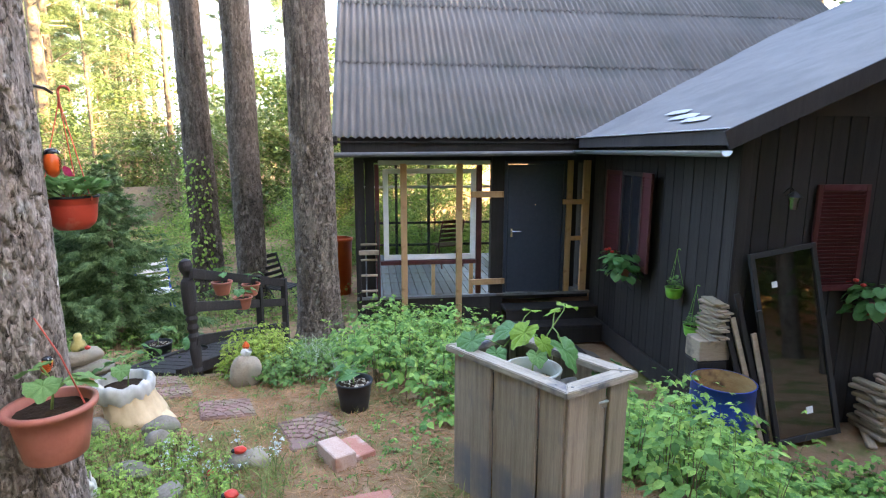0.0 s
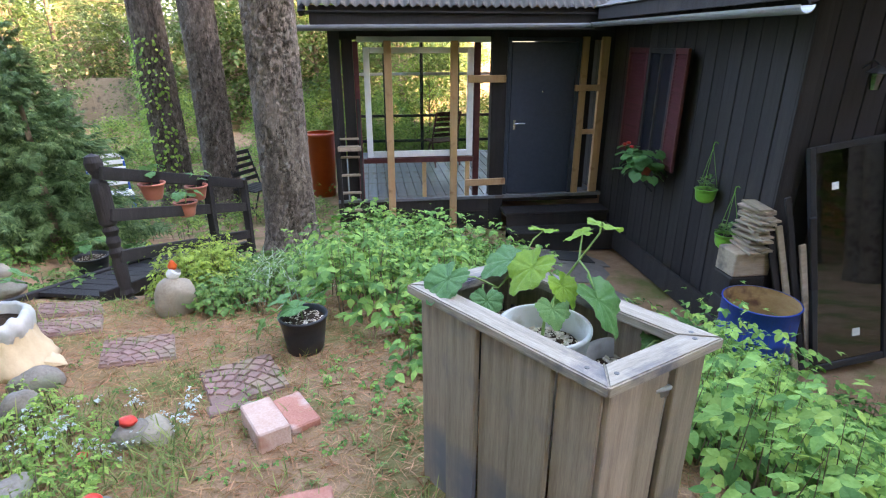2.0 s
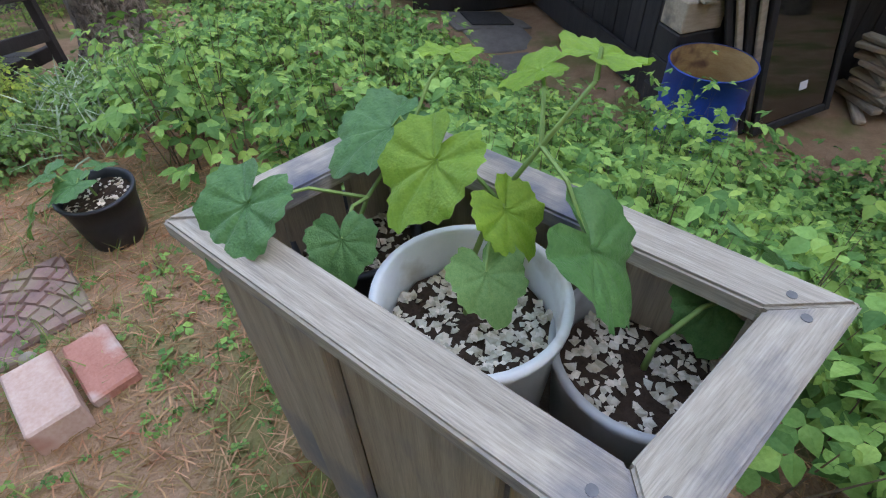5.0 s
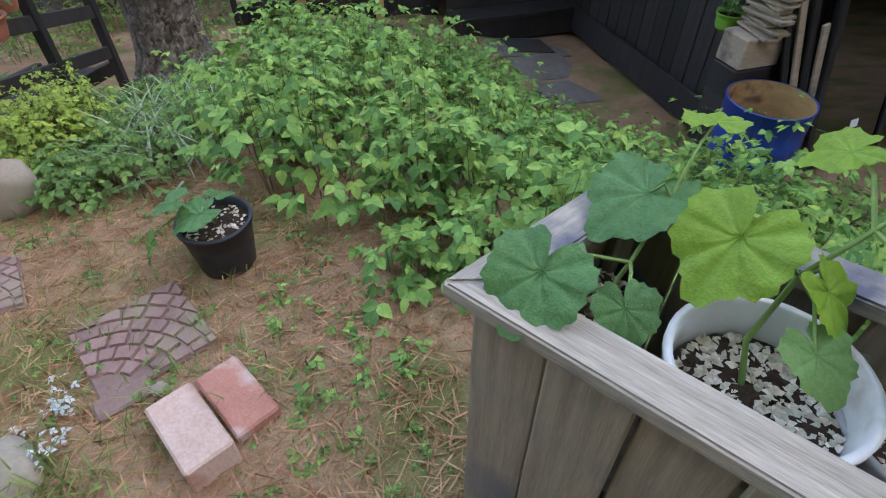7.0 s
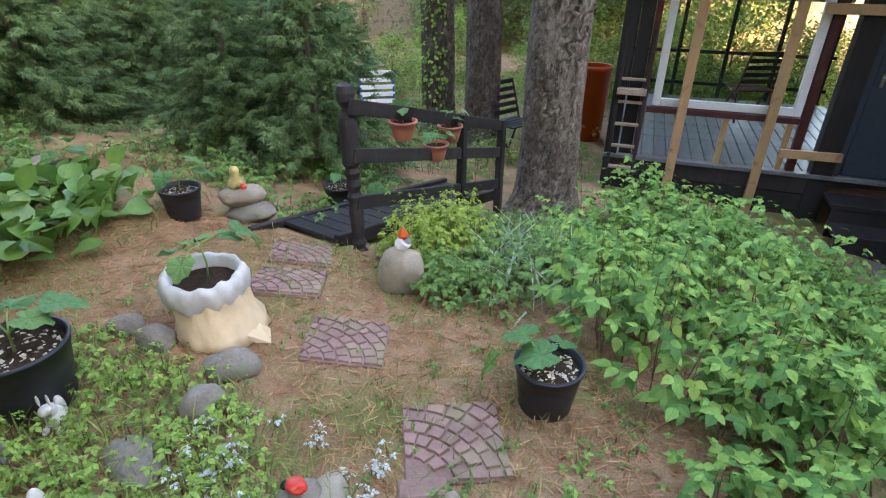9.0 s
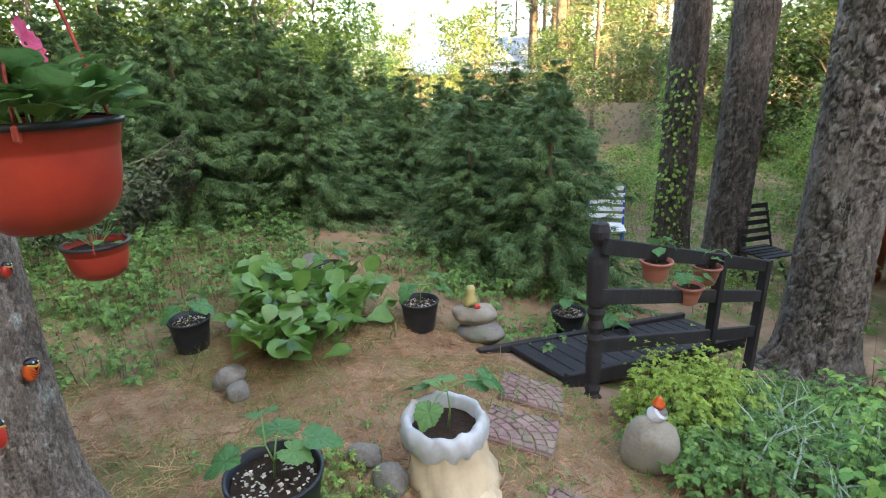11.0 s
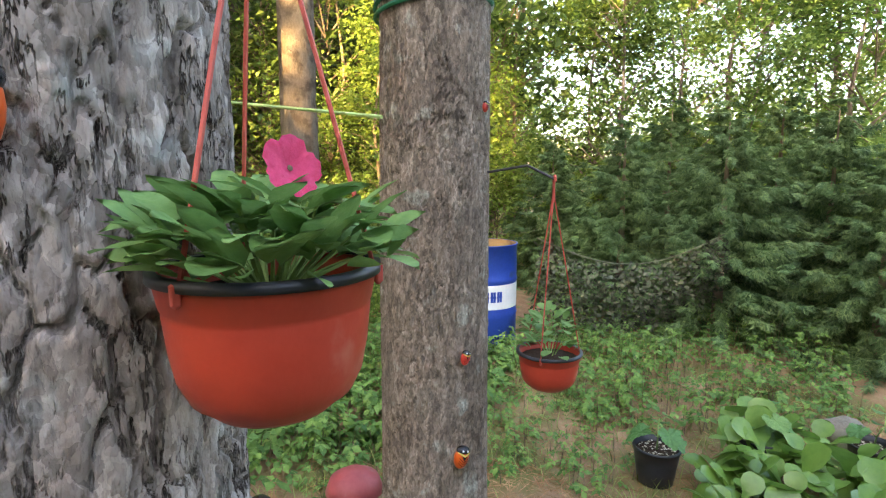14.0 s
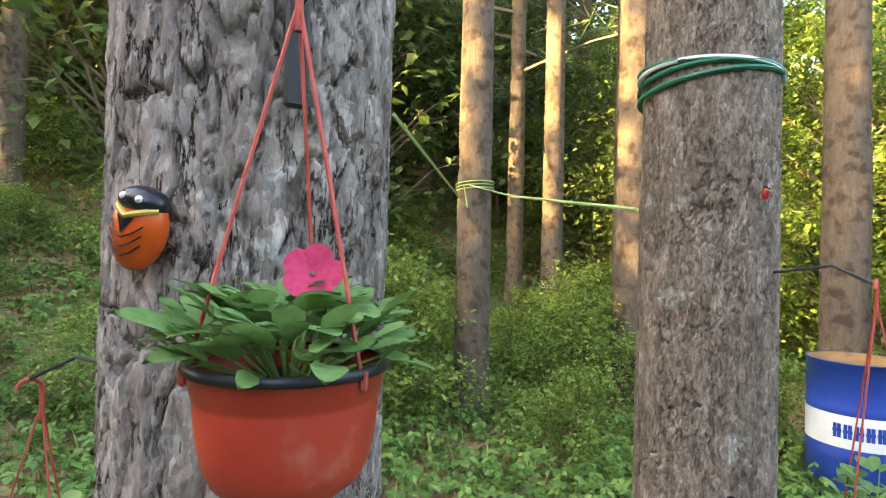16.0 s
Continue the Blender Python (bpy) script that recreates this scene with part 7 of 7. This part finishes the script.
# ---- ties, rope, arms on the pines ----
tie = thing("trunk_tie", T((-1.773, 2.078, 2.15)), "green and white strap wound round the trunk", "strap")
for i in range(4):
    pts = [(0.178 * math.cos(a), 0.178 * math.sin(a), 0.014 * i + 0.02 * math.sin(a + i)) for a in [2 * math.pi * k / 32 for k in range(33)]]
    put("turn", Shape().tube(pts, 0.0065, n=6), "white_paint" if i == 2 else "tie_green", tie)
put("green_rope", Shape().tube([(-1.642, 1.94, 1.83), (-2.8, 0.7, 2.05), (-3.92, -0.56, 2.33)], 0.006, n=5), "rope_green", label="light green rope stretched between pines", category="rope")
put("green_rope", Shape().tube([(-0.74, 1.95, 1.9), (-2.4, 0.7, 1.95), (-3.95, -0.65, 2.33)], 0.0035, n=5), "rope_green", label="light green rope stretched between pines", category="rope")
rw = thing("rope_winding", T((-4.07, -0.62, 2.30)), "light green rope wound round a pine", "rope")
for i in range(3):
    put("turn", Shape().tube([(0.175 * math.cos(a), 0.175 * math.sin(a), 0.03 * i + 0.015 * math.sin(a)) for a in [2 * math.pi * k / 24 for k in range(25)]], 0.006, n=5), "rope_green", rw)
hs = thing("hook_strap", T((-0.55, 1.985, 1.86)) @ Matrix.Rotation(radians(70), 4, "Z"), "black metal strap bracket nailed to the pine", "bracket")
put("strap", Shape().box(0.012, 0.028, 0.5, T((0.01, 0, 0.25)), 0.004), "black_metal", hs)
put("arm", Shape().tube([(0.02, 0, 0.12), (0.09, 0, 0.115), (0.12, 0, 0.1)], 0.006, n=6), "black_metal", hs)
ar = thing("wire_arm", T((-1.712, 2.448, 1.64)), "thin black wire arm holding a hanging pot", "bracket")
put("wire", Shape().tube([(-0.02, -0.20, 0.03), (0.0, -0.08, 0.05), (0.02, 0.0, 0.01)], 0.004, n=6), "black_metal", ar)
ar = thing("wire_arm", T((-0.456, 1.275, 1.44)), "thin black wire arm on the far side of the pine", "bracket")
put("wire", Shape().tube([(-0.10, 0.36, 0.04), (-0.03, 0.1, 0.05), (0.02, 0.0, 0.0)], 0.004, n=6), "black_metal", ar)
td = thing("toadstool", T((-2.07, 1.71, ground_z(-2.07, 1.71) - 0.06)), "red-capped toadstool ornament on a pale stalk", "garden ornament")
put("cap", Shape().lathe([(0.11, 0.26), (0.12, 0.27), (0.10, 0.32), (0.05, 0.35), (0.0001, 0.36)], 24).mesh("cap", True), "faded_red", td)
put("stalk", Shape().lathe([(0.05, -0.02), (0.035, 0.1), (0.04, 0.27)], 14).mesh("stalk", True), "sack_paper", td)


def camo_net():
    """A sagging net hung with small cloth flakes."""
    rng = np.random.default_rng(5)
    n = 2600
    u, w = rng.uniform(0, 1, n), rng.uniform(0, 1, n)
    x = -4.6 - 0.5 * u + 0.1 * np.sin(w * 5)
    y = 2.6 + 1.7 * u
    z = 1.12 - 0.25 * np.sin(math.pi * u) - w * 0.62
    fl = (np.array([(0, 0, 0), (0.5, 0.25, 0.1), (1, 0, 0), (0.5, -0.25, -0.1)]), np.array([(0, 1, 2), (0, 2, 3)]))
    net = thing("camouflage_net", Matrix.Identity(4), "sagging grey-green camouflage net hung among the trees", "net")
    put("netting", fast_mesh("netting", *spread(fl, poses(np.stack([x, y, z], 1), rng.uniform(0, 6.28, n), rng.uniform(-1, 1, n), rng.uniform(-1, 1, n), rng.uniform(0.03, 0.07, n)))), "net", net)
    put("edge_rope", Shape().tube([(-4.6 - 0.5 * k / 12, 2.6 + 1.7 * k / 12, 1.13 - 0.25 * math.sin(math.pi * k / 12)) for k in range(13)], 0.006, n=5), "net", net)


camo_net()


def creeper(cx, cy, r, z0, z1, n):
    a, z = uni(2.6, 5.6, n), uni(z0, z1, n)
    rr = r + uni(0.0, 0.05, n)
    m = poses(np.stack([cx + rr * np.cos(a), cy + rr * np.sin(a), z], 1), a, uni(0.2, 1.2, n), RNG.normal(0, 0.4, n), uni(0.04, 0.08, n))
    put("creeper", fast_mesh("creeper", *spread(leaf_shape(1, 0.7, "oval"), m)), "leaf_tip", label="light green creeper climbing a dark trunk", category="plant", kind="stuff")


creeper(-2.36, 9.98, 0.25, -0.7, 1.7, 420)


def slat_chair(x, y, turn, frame_mat, slat_mat, label):
    t = thing("garden_chair", T((x, y, ground_z(x, y))) @ Matrix.Rotation(radians(turn), 4, "Z"), label, "chair")
    for sx in (-0.24, 0.24):
        put("back_leg", Shape().tube([(sx, 0.25, 0), (sx, 0.1, 0.42), (sx, 0.28, 0.95)], 0.016, n=6), frame_mat, t)
        put("front_leg", Shape().tube([(sx, -0.25, 0), (sx, 0.05, 0.42)], 0.016, n=6), frame_mat, t)
    for i in range(5):
        put("seat_slat", Shape().box(0.5, 0.07, 0.02, T((0, -0.2 + 0.09 * i, 0.43))), slat_mat, t)
        put("back_slat", Shape().box(0.5, 0.02, 0.06, T((0, 0.14 + 0.033 * i, 0.55 + 0.095 * i))), slat_mat, t)


slat_chair(-0.95, 9.2, 60, "black_metal", "dark_timber", "dark slatted garden chair behind the pines")
slat_chair(-2.9, 9.0, 30, "chair_blue", "white_paint", "blue garden chair with a white slatted back")
slat_chair(2.1, 10.6, 200, "red_paint", "red_paint", "red wooden chair standing on the porch deck")
for ob in [o for o in scene.objects if o.name.startswith("garden_chair") and o.parent is None and o.location.y > 10]:
    ob.location.z = DECK
dr = thing("orange_tub", T((-0.02, 10.4, ground_z(-0.02, 10.4))), "tall orange plastic tub behind the pine", "tub")
put("tub", Shape().lathe([(0.2, 0), (0.24, 1.05), (0.26, 1.05), (0.26, 1.1), (0.22, 1.1)], 28).mesh("tub", True), "orange_gloss", dr)


def cottage(x, y, w, d, h, turn, label):
    t = thing("cottage", T((x, y, ground_z(x, y))) @ Matrix.Rotation(radians(turn), 4, "Z"), label, "house")
    put("wall", Shape().box(w, d, h, T((0, 0, h / 2))), "old_wood", t)
    s = Shape().add([(-w / 2 - .3, -d / 2 - .3, h), (w / 2 + .3, -d / 2 - .3, h), (w / 2 + .3, d / 2 + .3, h), (-w / 2 - .3, d / 2 + .3, h), (-w / 2 - .3, 0, h + 1.8), (w / 2 + .3, 0, h + 1.8)], [(0, 1, 5, 4), (2, 3, 4, 5), (0, 4, 3), (1, 2, 5), (3, 2, 1, 0)])
    put("roof", s, "zinc", t)
    for i in range(2):
        k = put("window", Shape().box(0.9, 0.06, 1.0, T((-w / 4 + i * w / 2, -d / 2 - 0.02, h * 0.55))), "white_paint", t)
        put("pane", Shape().box(0.78, 0.02, 0.88, T((-w / 4 + i * w / 2, -d / 2 - 0.055, h * 0.55))), "black_gloss", k)


cottage(-9, 33, 6, 5, 2.6, 12, "distant wooden cottage with a pale metal roof")
cottage(-19, 26, 6, 5, 2.6, 40, "distant cottage among the trees")
for i in range(16):
    put("fence_panel", Shape().box(1.0, 0.04, 1.5, T((0, 0, 0.75))), "old_wood", m=T((-11 + 1.02 * i * 0.9, 21 + 0.25 * i, ground_z(-11 + i * 0.92, 21))) @ Matrix.Rotation(radians(15), 4, "Z"), label="weathered board fence panel in the distance", category="fence", group="far fence")

# ---- grass, needles and seedlings round the bergenias ----


def side_growth():
    area = [(-1.5, 0.6), (-3.0, 1.4), (-4.6, 2.2), (-5.6, 3.4), (-3.6, 5.2), (-2.2, 4.8), (-1.9, 3.6), (-2.7, 2.3)]
    gb = leaf_shape(1.0, 0.05, "blade", 0.5, 0.1)
    x, y = scatter(area, 16000)
    n = len(x)
    m = poses(np.stack([x, y, land(x, y)], 1), uni(0, 6.28, n), uni(-1.5, -0.5, n), RNG.normal(0, 0.3, n), uni(0.04, 0.12, n))
    put("thin_grass", fast_mesh("side_grass", *spread(gb, m)), "grass_blade", label="thin grass among the bergenias and stones", category="grass", kind="stuff")
    x, y = scatter(area, 30000)
    n = len(x)
    m = poses(np.stack([x, y, land(x, y) + uni(0.001, 0.008, n)], 1), uni(0, 6.28, n), RNG.normal(0, 0.18, n), RNG.normal(0, 0.6, n), uni(0.04, 0.11, n))
    put("needle_litter", fast_mesh("side_litter", *spread(gb, m)), "dry_needle", label="fallen needles and dry stems beside the bergenias", category="litter", kind="stuff")


side_growth()
raspberry_patch("garden_weeds", [(-1.9, 1.2), (-3.0, 1.6), (-4.2, 2.4), (-3.4, 3.4), (-2.6, 2.9), (-2.5, 2.1)], 620, 0.04, 0.2, "low green seedlings on the sandy ground", "leaf_low", 0.04, 4, 0.08)
raspberry_patch("woodland_plants", [(-2.2, 0.9), (-2.9, 2.1), (-4.2, 2.5), (-5.6, 2.1), (-4.2, 0.8)], 900, 0.1, 0.34, "low leafy plants round the blue drum", "leaf_low", 0.07, 5, 0.12)
